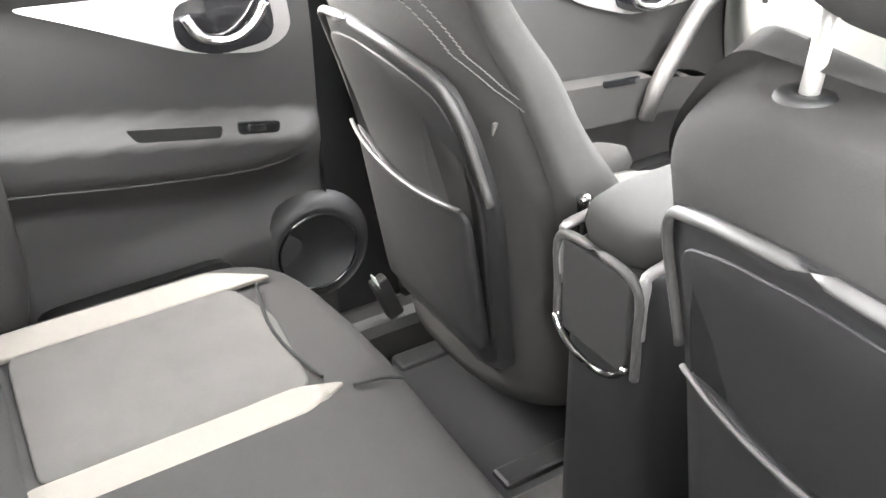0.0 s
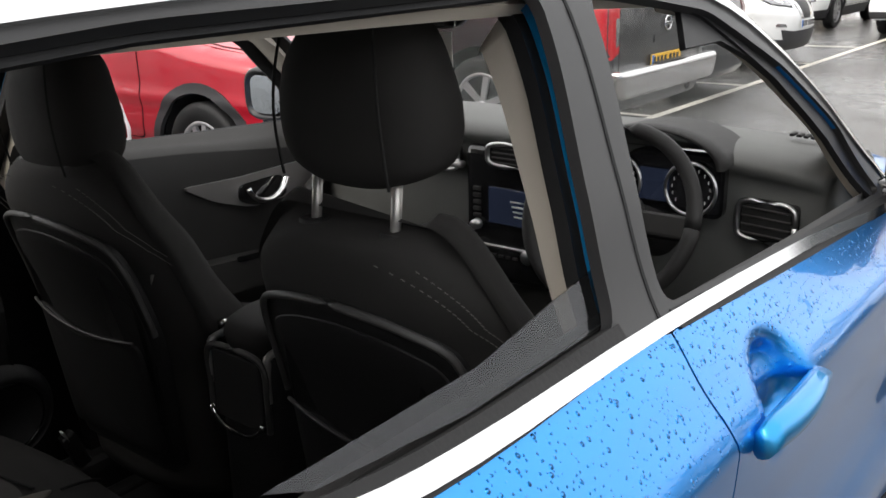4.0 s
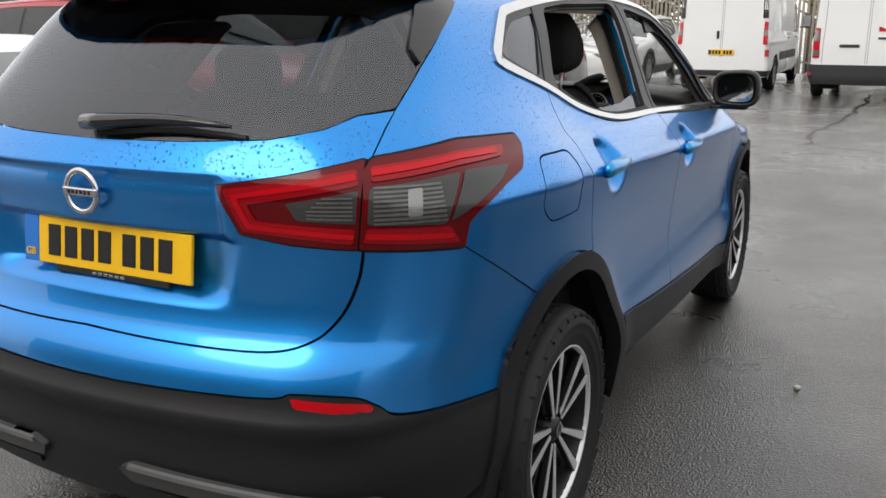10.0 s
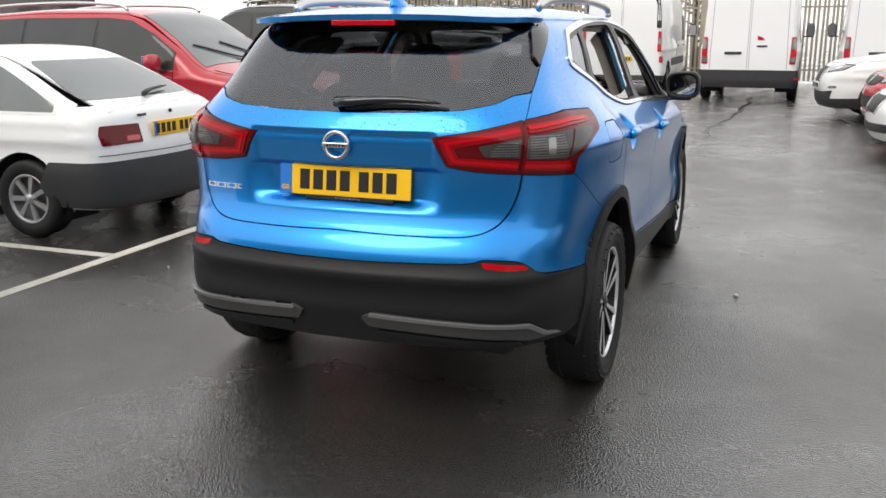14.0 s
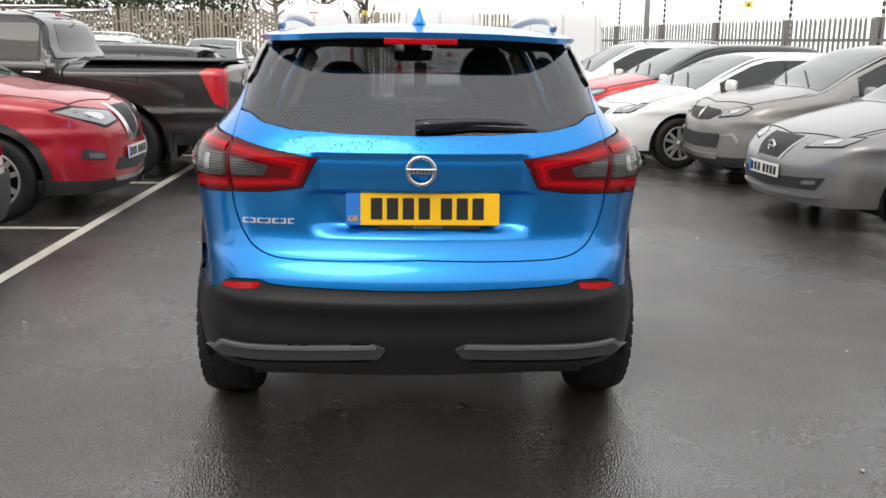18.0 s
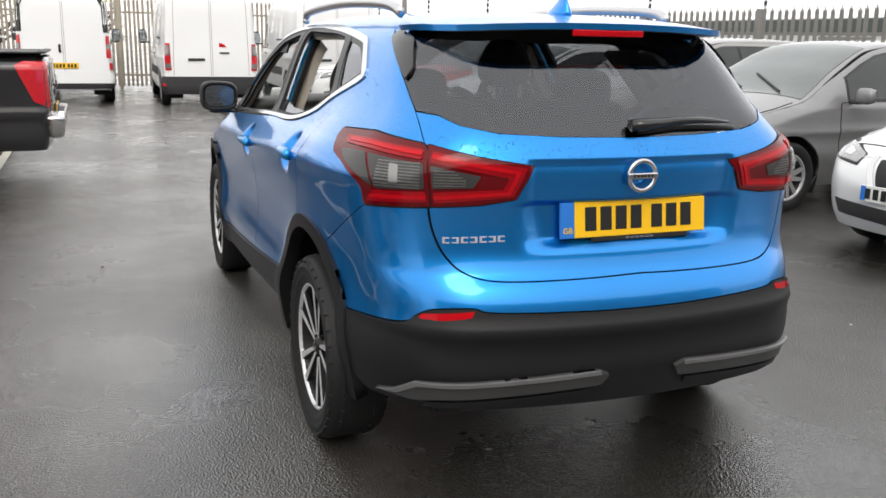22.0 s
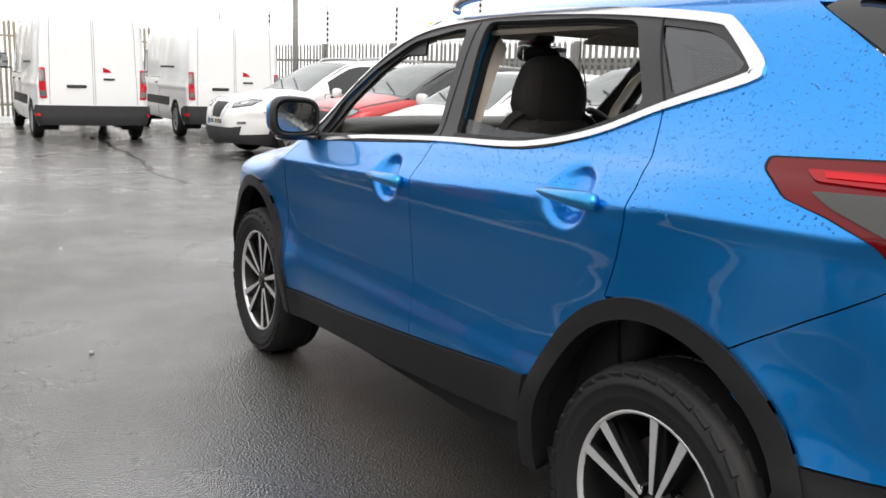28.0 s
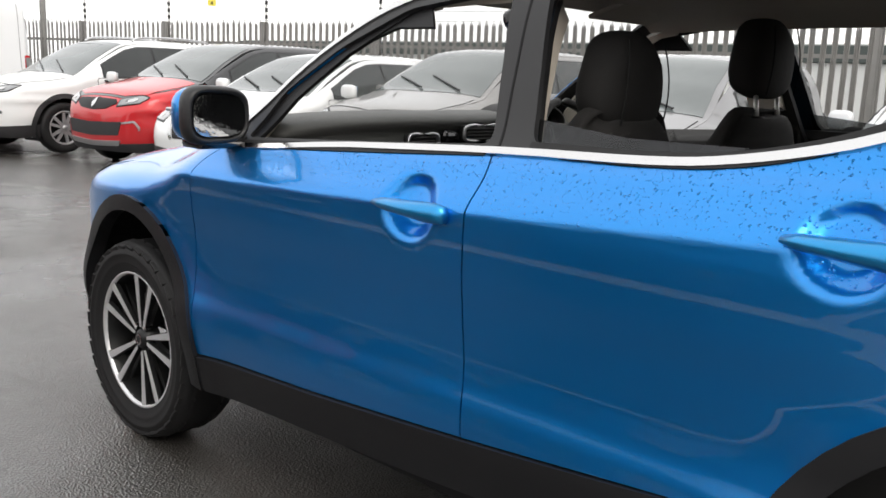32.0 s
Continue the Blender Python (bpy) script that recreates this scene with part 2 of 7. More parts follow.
roof_line = curve((-.9, 1.44), (-.5, 1.545), (-.25, 1.573), (.1, 1.588), (.5, 1.597), (.9, 1.595), (1.2, 1.588), (1.4, 1.58), (1.58, 1.562), (1.8, 1.46), (2.0, 1.335), (2.2, 1.205), (2.42, 1.095), (2.55, 1.06), (2.9, 1.01), (3.2, .955), (3.4, .89), (3.56, .80))
crease = curve((-.9, 1.06), (-.3, 1.055), (.3, 1.035), (1.2, .99), (2.2, .955), (3.0, .92), (3.5, .88))


def skin(p):
    x, y, z = np.abs(p[..., 0]), p[..., 1], p[..., 2]
    zc = crease(y)
    up = step(z - zc, -.02, .02)
    w = side_low(z) * (1 - up) + side_high(z - zc + (1 - up) * 0 + (zc - .985) * step(z, 1.02, 1.3)) * up
    for wy in (0, 2.646):
        w = w + .016 * bell(np.hypot(y - wy, z - .345), .43, .10) * step(1.0 - z, 0, .3)
    w = w + .05 * bell(z, 1.15, .09) * step(-y, -.35, .2)
    for hy, hz in ((.325, 1.045), (1.298, .985)):
        w = w - .042 * np.exp(-(((y - hy) / .072) ** 2 + ((z - hz) / .064) ** 2) ** 2.5)
    side = w * side_plan(y) - x
    plate = step(z, .838, .884) * step(-z, -1.004, -.982) * step(-x, -.405 - .25 * (z - .86), -.275 - .25 * (z - .86))
    shelf = step(z, .98, 1.0) * step(-z, -1.136, -1.114) * step(-x, -.385, -.345)
    rear = y - (rear_line(z) + .21 * x ** 2 + .10 * x ** 6 + .038 * plate + .015 * shelf)
    front = front_line(z) - .30 * x ** 2 - .25 * x ** 6 - y
    top = roof_line(y) - .055 * x ** 2 - .16 * x ** 4 - z
    return soft_min(soft_min(soft_min(side, rear, .20), top, .07), front, .25)


def flank(y, z):
    """The half width of the body at y and z."""
    lo, hi = .4, 1.1
    for _ in range(16):
        mid = (lo + hi) / 2
        lo, hi = (mid, hi) if float(skin(np.array([mid, y, z]))) > 0 else (lo, mid)
    return lo


def project(fn, org, way, far=2.9):
    """Where rays from org along -way (from outside) first meet the skin fn."""
    org, way = np.asarray(org, float), np.asarray(way, float)
    way = np.broadcast_to(way / np.linalg.norm(way, axis=-1, keepdims=True), org.shape)
    lo, hi = np.zeros(len(org)), np.zeros(len(org))
    left = np.arange(len(org))
    steps = np.linspace(far, 0, 46)
    for before, d in zip(steps, steps[1:]):
        inside = fn(org[left] + way[left] * d) > 0
        lo[left[inside]], hi[left[inside]] = d, before
        left = left[~inside]
        if not len(left):
            break
    for _ in range(15):
        mid = (lo + hi) / 2
        inside = fn(org + way * mid[:, None]) > 0
        lo, hi = np.where(inside, mid, lo), np.where(inside, hi, mid)
    return org + way * lo[:, None]


def gradient(fn, p, e=.004):
    g = np.stack([fn(p + np.eye(3)[i] * e) - fn(p - np.eye(3)[i] * e) for i in range(3)], -1)
    return -g / (np.linalg.norm(g, axis=1)[:, None] + 1e-9)

# ---- panels cut from a skin ----
from mathutils.geometry import delaunay_2d_cdt


def inside_poly(q, poly):
    poly = np.asarray(poly)
    a, b = poly, np.roll(poly, -1, 0)
    hit = np.zeros(len(q), bool)
    for (x0, y0), (x1, y1) in zip(a, b):
        cross = (y0 > q[:, 1]) != (y1 > q[:, 1])
        hit ^= cross & (q[:, 0] < (x1 - x0) * (q[:, 1] - y0) / (y1 - y0 + 1e-12) + x0)
    return hit


def rounded(poly, r):
    """The polygon with its corners cut round: r is one radius or one for each corner."""
    poly = [np.array(p, float) for p in poly]
    rs = r if isinstance(r, (list, tuple)) else [r] * len(poly)
    out = []
    for i, p in enumerate(poly):
        a, b = poly[i - 1] - p, poly[(i + 1) % len(poly)] - p
        la, lb = np.linalg.norm(a), np.linalg.norm(b)
        d = min(rs[i], .45 * la, .45 * lb)
        if d < 1e-4:
            out.append(p)
            continue
        s, e = p + a / la * d, p + b / lb * d
        for k in np.linspace(0, 1, 5):
            out.append((1 - k) ** 2 * s + 2 * k * (1 - k) * p + k * k * e)
    return np.array(out)


def spline(pts, n=6, closed=False):
    """A smooth line through the points (centripetal-like Catmull-Rom)."""
    p = [np.array(q, float) for q in pts]
    out = []
    m = len(p)
    for i in range(m if closed else m - 1):
        p0, p1, p2, p3 = (p[(i - 1) % m], p[i], p[(i + 1) % m], p[(i + 2) % m]) if closed else (p[max(i - 1, 0)], p[i], p[i + 1], p[min(i + 2, m - 1)])
        for k in np.arange(n) / n:
            out.append(.5 * (2 * p1 + (p2 - p0) * k + (2 * p0 - 5 * p1 + 4 * p2 - p3) * k ** 2 + (3 * p1 - p0 - 3 * p2 + p3) * k ** 3))
    if not closed:
        out.append(p[-1])
    return np.array(out)


def resample(poly, d):
    out = []
    for a, b in zip(poly, np.roll(poly, -1, 0)):
        n = max(1, int(np.ceil(np.linalg.norm(b - a) / d)))
        out += [a + (b - a) * k / n for k in range(n)]
    return np.array(out)


def side_view(s):
    return lambda q: (np.stack([0 * q[:, 0], q[:, 0], q[:, 1]], 1), np.array([s, 0, 0.0]))


def rear_view(q):
    return np.stack([q[:, 0], 0 * q[:, 0] + 1, q[:, 1]], 1), np.array([0, -1.0, 0])


def top_view(q):
    return np.stack([q[:, 0], q[:, 1], 0 * q[:, 0]], 1), np.array([0, 0, 1.0])


def front_view(q):
    return np.stack([q[:, 0], 0 * q[:, 0] + 1, q[:, 1]], 1), np.array([0, 1.0, 0])


AXIS = .6


def round_view(q):
    """Rays from an upright axis inside the tail: the first number is the turn to the right times 0.8."""
    a = q[:, 0] / .8
    return np.stack([0 * a, 0 * a + AXIS, q[:, 1]], 1), np.stack([np.sin(a), -np.cos(a), 0 * a], 1)


def turn(pts, s=1):
    """Places (x, y, z) on the tail as numbers of round_view."""
    return np.array([(.8 * math.atan2(s * x, AXIS - y), z) for x, y, z in pts])


def cut(fn, view, poly, holes=(), off=0.0, thick=.008, grid=.03, soften=.0):
    """Vertices, faces and normals of a panel of the skin fn with the given outline."""
    poly = resample(np.asarray(poly, float), grid)
    rings = [poly] + [resample(np.asarray(h, float), grid) for h in holes]
    lo, hi = poly.min(0), poly.max(0)
    gx, gy = np.meshgrid(np.arange(lo[0] + grid / 2, hi[0], grid), np.arange(lo[1] + grid / 2, hi[1], grid))
    q = np.stack([gx.ravel(), gy.ravel()], 1)
    keep = inside_poly(q, poly)
    for h in rings[1:]:
        keep &= ~inside_poly(q, h)
    q = q[keep]
    edge = np.concatenate(rings)
    if len(q):
        near = np.min(np.linalg.norm(q[:, None] - edge[None], axis=2), 1) if len(q) * len(edge) < 4e6 else np.full(len(q), 1.0)
        q = q[near > grid * .35]
    pts = np.concatenate([edge, q]) if len(q) else edge
    edges, base = [], 0
    for r in rings:
        edges += [(base + i, base + (i + 1) % len(r)) for i in range(len(r))]
        base += len(r)
    vv, ee, ff = delaunay_2d_cdt([Vector(p) for p in pts], edges, [], 0, 1e-6)[:3]
    v2 = np.array([tuple(v) for v in vv])
    tri = np.array([f for f in ff if len(f) == 3])
    c = v2[tri].mean(1)
    ok = inside_poly(c, poly)
    for h in rings[1:]:
        ok &= ~inside_poly(c, h)
    tri = tri[ok]
    org, way = view(v2)
    p = project(fn, org, way)
    n = gradient(fn, p)
    # the triangles turn outwards
    fn_ = np.cross(p[tri[:, 1]] - p[tri[:, 0]], p[tri[:, 2]] - p[tri[:, 0]])
    flip = (fn_ * n[tri[:, 0]]).sum(1) < 0
    tri[flip] = tri[flip][:, ::-1]
    top, low = p + n * off, p + n * (off - thick)
    m = len(p)
    count = {}
    for t in tri:
        for a, b in ((t[0], t[1]), (t[1], t[2]), (t[2], t[0])):
            count[(a, b)] = count.get((a, b), 0) + 1
    rim = [e for e in count if (e[1], e[0]) not in count]
    verts = np.concatenate([top, low, top, low])
    faces = [tuple(t) for t in tri] + [tuple(m + i for i in t[::-1]) for t in tri] + [(2 * m + b, 2 * m + a, 3 * m + a, 3 * m + b) for a, b in rim]
    zero = np.zeros_like(n)
    return verts, faces, np.concatenate([n, -n, zero, zero])


def tidy(verts, faces, normals):
    used = np.unique([i for f in faces for i in f])
    back_ = {int(a): i for i, a in enumerate(used)}
    return verts[used], [tuple(back_[int(i)] for i in f) for f in faces], normals[used]


def panel(name, fn, view, poly, mat, parent, holes=(), off=0.0, thick=.008, grid=.03, label=""):
    v, f, n = tidy(*cut(fn, view, poly, holes, off, thick, grid))
    return link(name, mesh_of(name, v, f, n), parent, label, mat)


def strip(line, d0, d1):
    """A band beside a line of the plane: from d0 to d1 to the line's left."""
    p = np.asarray(line, float)
    t = np.gradient(p, axis=0)
    t /= np.linalg.norm(t, axis=1)[:, None] + 1e-9
    nrm = np.stack([-t[:, 1], t[:, 0]], 1)
    return np.concatenate([p + nrm * d0, (p + nrm * d1)[::-1]])

# ---- solid tools ----
def box(sx, sy, sz, at=(0, 0, 0), bevel=.0, seg=2, rot=None, taper=None):
    """A bevelled box of full sizes; taper scales its top in x and y."""
    bm = bmesh.new()
    bmesh.ops.create_cube(bm, size=1)
    for v in bm.verts:
        k = (taper if taper and v.co.z > 0 else (1, 1))
        v.co = Vector((v.co.x * sx * k[0], v.co.y * sy * k[1], v.co.z * sz))
    if bevel:
        bmesh.ops.bevel(bm, geom=bm.edges[:], offset=bevel, segments=seg, affect="EDGES", profile=.5)
    if rot:
        bmesh.ops.transform(bm, matrix=Euler([radians(a) for a in rot]).to_matrix().to_4x4(), verts=bm.verts)
    bmesh.ops.translate(bm, vec=at, verts=bm.verts)
    return bm


def add_bm(bm, other):
    me = bpy.data.meshes.new("tmp")
    other.to_mesh(me)
    other.free()
    bm.from_mesh(me)
    bpy.data.meshes.remove(me)
    return bm


def rings(loops, caps=True, closed=True):
    """A skin over loops of equally many points."""
    bm = bmesh.new()
    rows = [[bm.verts.new(tuple(map(float, p))) for p in loop] for loop in loops]
    n = len(rows[0])
    for a, b in zip(rows, rows[1:]):
        for i in range(n if closed else n - 1):
            bm.faces.new((a[i], a[(i + 1) % n], b[(i + 1) % n], b[i]))
    if caps and closed:
        bm.faces.new(rows[0][::-1])
        bm.faces.new(rows[-1])
    bmesh.ops.recalc_face_normals(bm, faces=bm.faces)
    return bm


def tube(pts, r, n=8, flat=1.0):
    """A rod along points; r is one radius or one for each point; flat squeezes it along its own height."""
    p = np.asarray(pts, float)
    rr = r if isinstance(r, (list, tuple, np.ndarray)) else [r] * len(p)
    t = np.gradient(p, axis=0)
    t /= np.linalg.norm(t, axis=1)[:, None] + 1e-9
    loops = []
    up = np.array([0, 0, 1.0]) if abs(t[0][2]) < .9 else np.array([1.0, 0, 0])
    for q, d, a in zip(p, t, rr):
        e1 = np.cross(up, d)
        e1 /= np.linalg.norm(e1) + 1e-9
        e2 = np.cross(d, e1)
        loops.append([q + a * (math.cos(k) * e1 + flat * math.sin(k) * e2) for k in np.linspace(0, 2 * math.pi, n, endpoint=False)])
    return rings(loops)


def lathe(profile, n=32, axis="x", at=(0, 0, 0)):
    """A body of rotation; profile rows are (radius, along)."""
    loops = []
    for r, a in profile:
        row = []
        for k in np.linspace(0, 2 * math.pi, n, endpoint=False):
            c, s_ = r * math.cos(k), r * math.sin(k)
            row.append({"x": (a, c, s_), "y": (c, a, s_), "z": (c, s_, a)}[axis])
        loops.append([np.array(q) + np.array(at) for q in row])
    return rings(loops, caps=False)


def prism(poly, h, place):
    """A plate with outline poly (2-D), from 0 to h along the place's own z, laid by the matrix place."""
    bm = bmesh.new()
    lo = [bm.verts.new(place @ Vector((float(x), float(y), 0))) for x, y in poly]
    hi = [bm.verts.new(place @ Vector((float(x), float(y), h))) for x, y in poly]
    n = len(poly)
    bm.faces.new(lo[::-1])
    bm.faces.new(hi)
    for i in range(n):
        bm.faces.new((lo[i], lo[(i + 1) % n], hi[(i + 1) % n], hi[i]))
    bmesh.ops.recalc_face_normals(bm, faces=bm.faces)
    return bm


def blob(sx, sy, sz, at=(0, 0, 0), power=3.0, n=20, m=12, bend=None):
    """A rounded cushion (a superellipsoid) of full sizes."""
    def sp(v, e):
        return math.copysign(abs(v) ** e, v)
    e = 2 / power
    loops = []
    for j in range(1, m):
        a = -math.pi / 2 + math.pi * j / m
        loop = []
        for i in range(n):
            b = 2 * math.pi * i / n
            p = np.array([sx / 2 * sp(math.cos(a), e) * sp(math.cos(b), e), sy / 2 * sp(math.cos(a), e) * sp(math.sin(b), e), sz / 2 * sp(math.sin(a), e)])
            loop.append((bend(p) if bend else p) + np.array(at))
        loops.append(loop)
    return rings(loops)


def wheel(parent_thing, at, s, tyre_r=.345, rim_r=.232, width=.215, style="ten"):
    """A wheel under its car: tyre, rim, spokes, hub; s is the side it faces (+1: +x)."""
    hub = part("wheel", lathe([(rim_r * .93, -width * .45), (rim_r * .95, -.05), (rim_r * .97, width * .35), (rim_r, width * .40), (rim_r * 1.02, width * .42), (rim_r * 1.03, width * .36), (rim_r * 1.03, -width * .45)], 48), M["alloy_dark"], parent_thing, smooth=True)
    hub.matrix_basis = pose(*at) @ Matrix.Diagonal((s, 1, 1, 1))
    prof = [(rim_r * 1.0, -width * .42), (tyre_r * .86, -width * .5), (tyre_r * .95, -width * .48), (tyre_r * .985, -width * .42), (tyre_r, -width * .33), (tyre_r, width * .33), (tyre_r * .985, width * .42), (tyre_r * .95, width * .48), (tyre_r * .90, width * .497), (tyre_r * .885, width * .512), (tyre_r * .865, width * .512), (tyre_r * .855, width * .498), (tyre_r * .80, width * .496), (tyre_r * .775, width * .487), (tyre_r * .765, width * .474), (rim_r * 1.06, width * .45), (rim_r * 1.0, width * .42)]
    part("tyre", lathe(prof, 64), M["rubber"], hub, smooth=True)
    # tread blocks on the shoulder
    block = None
    for side in (-1, 1):
        for k in range(37):
            a = 2 * math.pi * k / 37
            if block is None:
                block = part("tread_block", box(.058, .0485, .012, bevel=.0025, seg=2), M["rubber"], hub)
                ob = block
            else:
                ob = link("tread_block", block.data, hub)
            ob.matrix_basis = Matrix.Rotation(a, 4, "X") @ Matrix.Translation((side * width * .375, 0, tyre_r * .966)) @ Matrix.Rotation(side * .36, 4, "Y") @ Matrix.Rotation(side * .10, 4, "Z")
    part("rim_lip", lathe([(rim_r * .985, width * .37), (rim_r * 1.0, width * .435), (rim_r * 1.035, width * .435), (rim_r * 1.04, width * .38)], 56), M["alloy"], hub, "bright machined rim edge", smooth=True)
    part("brake_disc", lathe([(.05, .0), (rim_r * .72, .0), (rim_r * .72, -.02), (.05, -.02)], 40), M["disc"], hub, smooth=False)
    if style == "ten":
        for k in range(5):
            a0 = 2 * math.pi * k / 5 + .25
            for d in (-1, 1):
                r0, r1 = .042, rim_r * .975
                w0, w1 = .0075, .0165
                c0, c1 = d * .0100, d * .049
                poly = [(c0 - w0, r0), (c0 + w0, r0), (c1 + w1, r1), (c1 - w1, r1 * .99)]
                face = prism(rounded(poly, .004), .016, Matrix.Rotation(a0, 4, "X") @ Matrix.Translation((width * .33, 0, 0)) @ Matrix(((0, 0, 1, 0), (1, 0, 0, 0), (0, 1, 0, 0), (0, 0, 0, 1))))
                for v in face.verts:
                    rr = math.hypot(v.co.y, v.co.z)
                    v.co.x += .018 * (rr / rim_r - 1) * (1 if rr < rim_r else 0)
                part("spoke", face, M["alloy_dark"], hub)
                top_ = prism(rounded([(c0 - w0 * .75, r0), (c0 + w0 * .75, r0), (c1 + w1 * .80, r1), (c1 - w1 * .80, r1 * .99)], .003), .0025, Matrix.Rotation(a0, 4, "X") @ Matrix.Translation((width * .33 + .0162, 0, 0)) @ Matrix(((0, 0, 1, 0), (1, 0, 0, 0), (0, 1, 0, 0), (0, 0, 0, 1))))
                for v in top_.verts:
                    v.co.x += .018 * (min(1, math.hypot(v.co.y, v.co.z) / rim_r) - 1)
                part("spoke_face", top_, M["alloy"], hub, "bright machined spoke face")
            web = prism([(-.016, .045), (.016, .045), (.064, rim_r * .97), (.052, rim_r * .97), (0, .085), (-.052, rim_r * .97), (-.064, rim_r * .97)], .034, Matrix.Rotation(a0, 4, "X") @ Matrix.Translation((width * .06, 0, 0)) @ Matrix(((0, 0, 1, 0), (1, 0, 0, 0), (0, 1, 0, 0), (0, 0, 0, 1))))
            part("spoke_web", web, M["alloy_dark"], hub)
    else:
        for k in range(7 if style == "cover" else 5):
            a0 = 2 * math.pi * k / (7 if style == "cover" else 5)
            poly = [(-.028, .03), (.028, .03), (.045, rim_r * .98), (-.045, rim_r * .98)] if style == "cover" else [(-.02, .03), (.02, .03), (.032, rim_r * .98), (-.032, rim_r * .98)]
            part("spoke", prism(rounded(poly, .008), .018, Matrix.Rotation(a0, 4, "X") @ Matrix.Translation((width * .32, 0, 0)) @ Matrix(((0, 0, 1, 0), (1, 0, 0, 0), (0, 1, 0, 0), (0, 0, 0, 1)))), M["alloy"], hub)
    part("hub_cap", lathe([(.001, width * .33 + .012), (.022, width * .33 + .012), (.032, width * .33 + .004), (.045, width * .33 - .02), (.045, width * .1)], 20), M["alloy_dark"] if style == "ten" else M["alloy"], hub, smooth=True)
    if style == "ten":
        part("cap_badge", lathe([(.013, width * .33 + .0125), (.016, width * .33 + .0145), (.020, width * .33 + .0125)], 18), M["chrome"], hub, smooth=True)
        for k in range(5):
            a = 2 * math.pi * k / 5 + .9
            b = lathe([(.001, .028), (.009, .026), (.010, 0)], 8, at=(width * .22, .056 * math.cos(a), .056 * math.sin(a)))
            part("wheel_nut", b, M["chrome"], hub)
    return hub


def letters(text, size, depth, mat, parent, place, label="", name="lettering", align="CENTER", squash=1.0):
    cu = bpy.data.curves.new(name, "FONT")
    cu.body, cu.size, cu.extrude, cu.align_x, cu.align_y = text, size, depth, align, "CENTER"
    tmp = bpy.data.objects.new(name, cu)
    me = bpy.data.meshes.new_from_object(tmp)
    bpy.data.objects.remove(tmp)
    me.transform(place @ Matrix.Diagonal((squash, 1, 1, 1)))
    me.materials.clear()
    return link(name, me, parent, label, mat)

# ---- ground ----
M["disc"] = material("brake_disc_steel", (.10, .097, .094), .5, .7, scale=40)
def wet_ground():
    """Wet tarmac: fine stones, darker damp patches and sheets of smooth water."""
    m = bpy.data.materials.new("wet_asphalt")
    m.use_nodes = True
    n, l = m.node_tree.nodes, m.node_tree.links
    b = n["Principled BSDF"]
    co = n.new("ShaderNodeTexCoord")
    def noise_(scale, detail=6, rough=.55, warp=None):
        t = n.new("ShaderNodeTexNoise")
        t.inputs["Scale"].default_value, t.inputs["Detail"].default_value, t.inputs["Roughness"].default_value = scale, detail, rough
        l.new(co.outputs["Object"], t.inputs["Vector"])
        return t
    def rng(src, a, b_, lo, hi):
        r = n.new("ShaderNodeMapRange")
        for k, v in zip(("From Min", "From Max", "To Min", "To Max"), (a, b_, lo, hi)):
            r.inputs[k].default_value = v
        l.new(src, r.inputs["Value"])
        return r.outputs[0]
    big, mid, fine = noise_(.35, 4), noise_(2.2, 6), noise_(260, 3)
    vor = n.new("ShaderNodeTexVoronoi")
    vor.inputs["Scale"].default_value = 125
    l.new(co.outputs["Object"], vor.inputs["Vector"])
    wet = rng(big.outputs["Fac"], .40, .60, 0, 1)
    col = n.new("ShaderNodeMixRGB")
    col.inputs[1].default_value, col.inputs[2].default_value = (.040, .0365, .033, 1), (.022, .0205, .0185, 1)
    l.new(wet, col.inputs[0])
    spk = n.new("ShaderNodeMixRGB")
    spk.blend_type = "MULTIPLY"
    spk.inputs[0].default_value = 1
    l.new(col.outputs[0], spk.inputs[1])
    l.new(rng(fine.outputs["Fac"], .34, .66, .2, 2.3), spk.inputs[2])
    l.new(spk.outputs[0], b.inputs["Base Color"])
    ro = n.new("ShaderNodeMath")
    ro.operation = "ADD"
    l.new(rng(wet, 0, 1, .44, .20), ro.inputs[0])
    l.new(rng(mid.outputs["Fac"], .3, .7, -.06, .10), ro.inputs[1])
    l.new(ro.outputs[0], b.inputs["Roughness"])
    b.inputs["Specular IOR Level"].default_value = .42
    bp = n.new("ShaderNodeBump")
    bp.inputs["Distance"].default_value = .005
    l.new(rng(wet, 0, 1, 1.0, .75), bp.inputs["Strength"])
    l.new(vor.outputs["Distance"], bp.inputs["Height"])
    l.new(bp.outputs[0], b.inputs["Normal"])
    # a thin film of rain over the stones
    l.new(rng(wet, 0, 1, .85, 1.0), b.inputs["Coat Weight"])
    l.new(rng(mid.outputs["Fac"], .35, .65, .08, .22), b.inputs["Coat Roughness"])
    b.inputs["Coat IOR"].default_value = 1.62
    bp2 = n.new("ShaderNodeBump")
    bp2.inputs["Distance"].default_value = .005
    l.new(rng(wet, 0, 1, .85, .36), bp2.inputs["Strength"])
    l.new(vor.outputs["Distance"], bp2.inputs["Height"])
    l.new(bp2.outputs[0], b.inputs["Coat Normal"])
    return m


M["asphalt"] = wet_ground()
bm = bmesh.new()
bmesh.ops.create_grid(bm, x_segments=1, y_segments=1, size=600)
ground = tagged(part("ground", bm, M["asphalt"], None), "wet dark asphalt of a car park with a shiny film of rain", "ground", kind="structure")

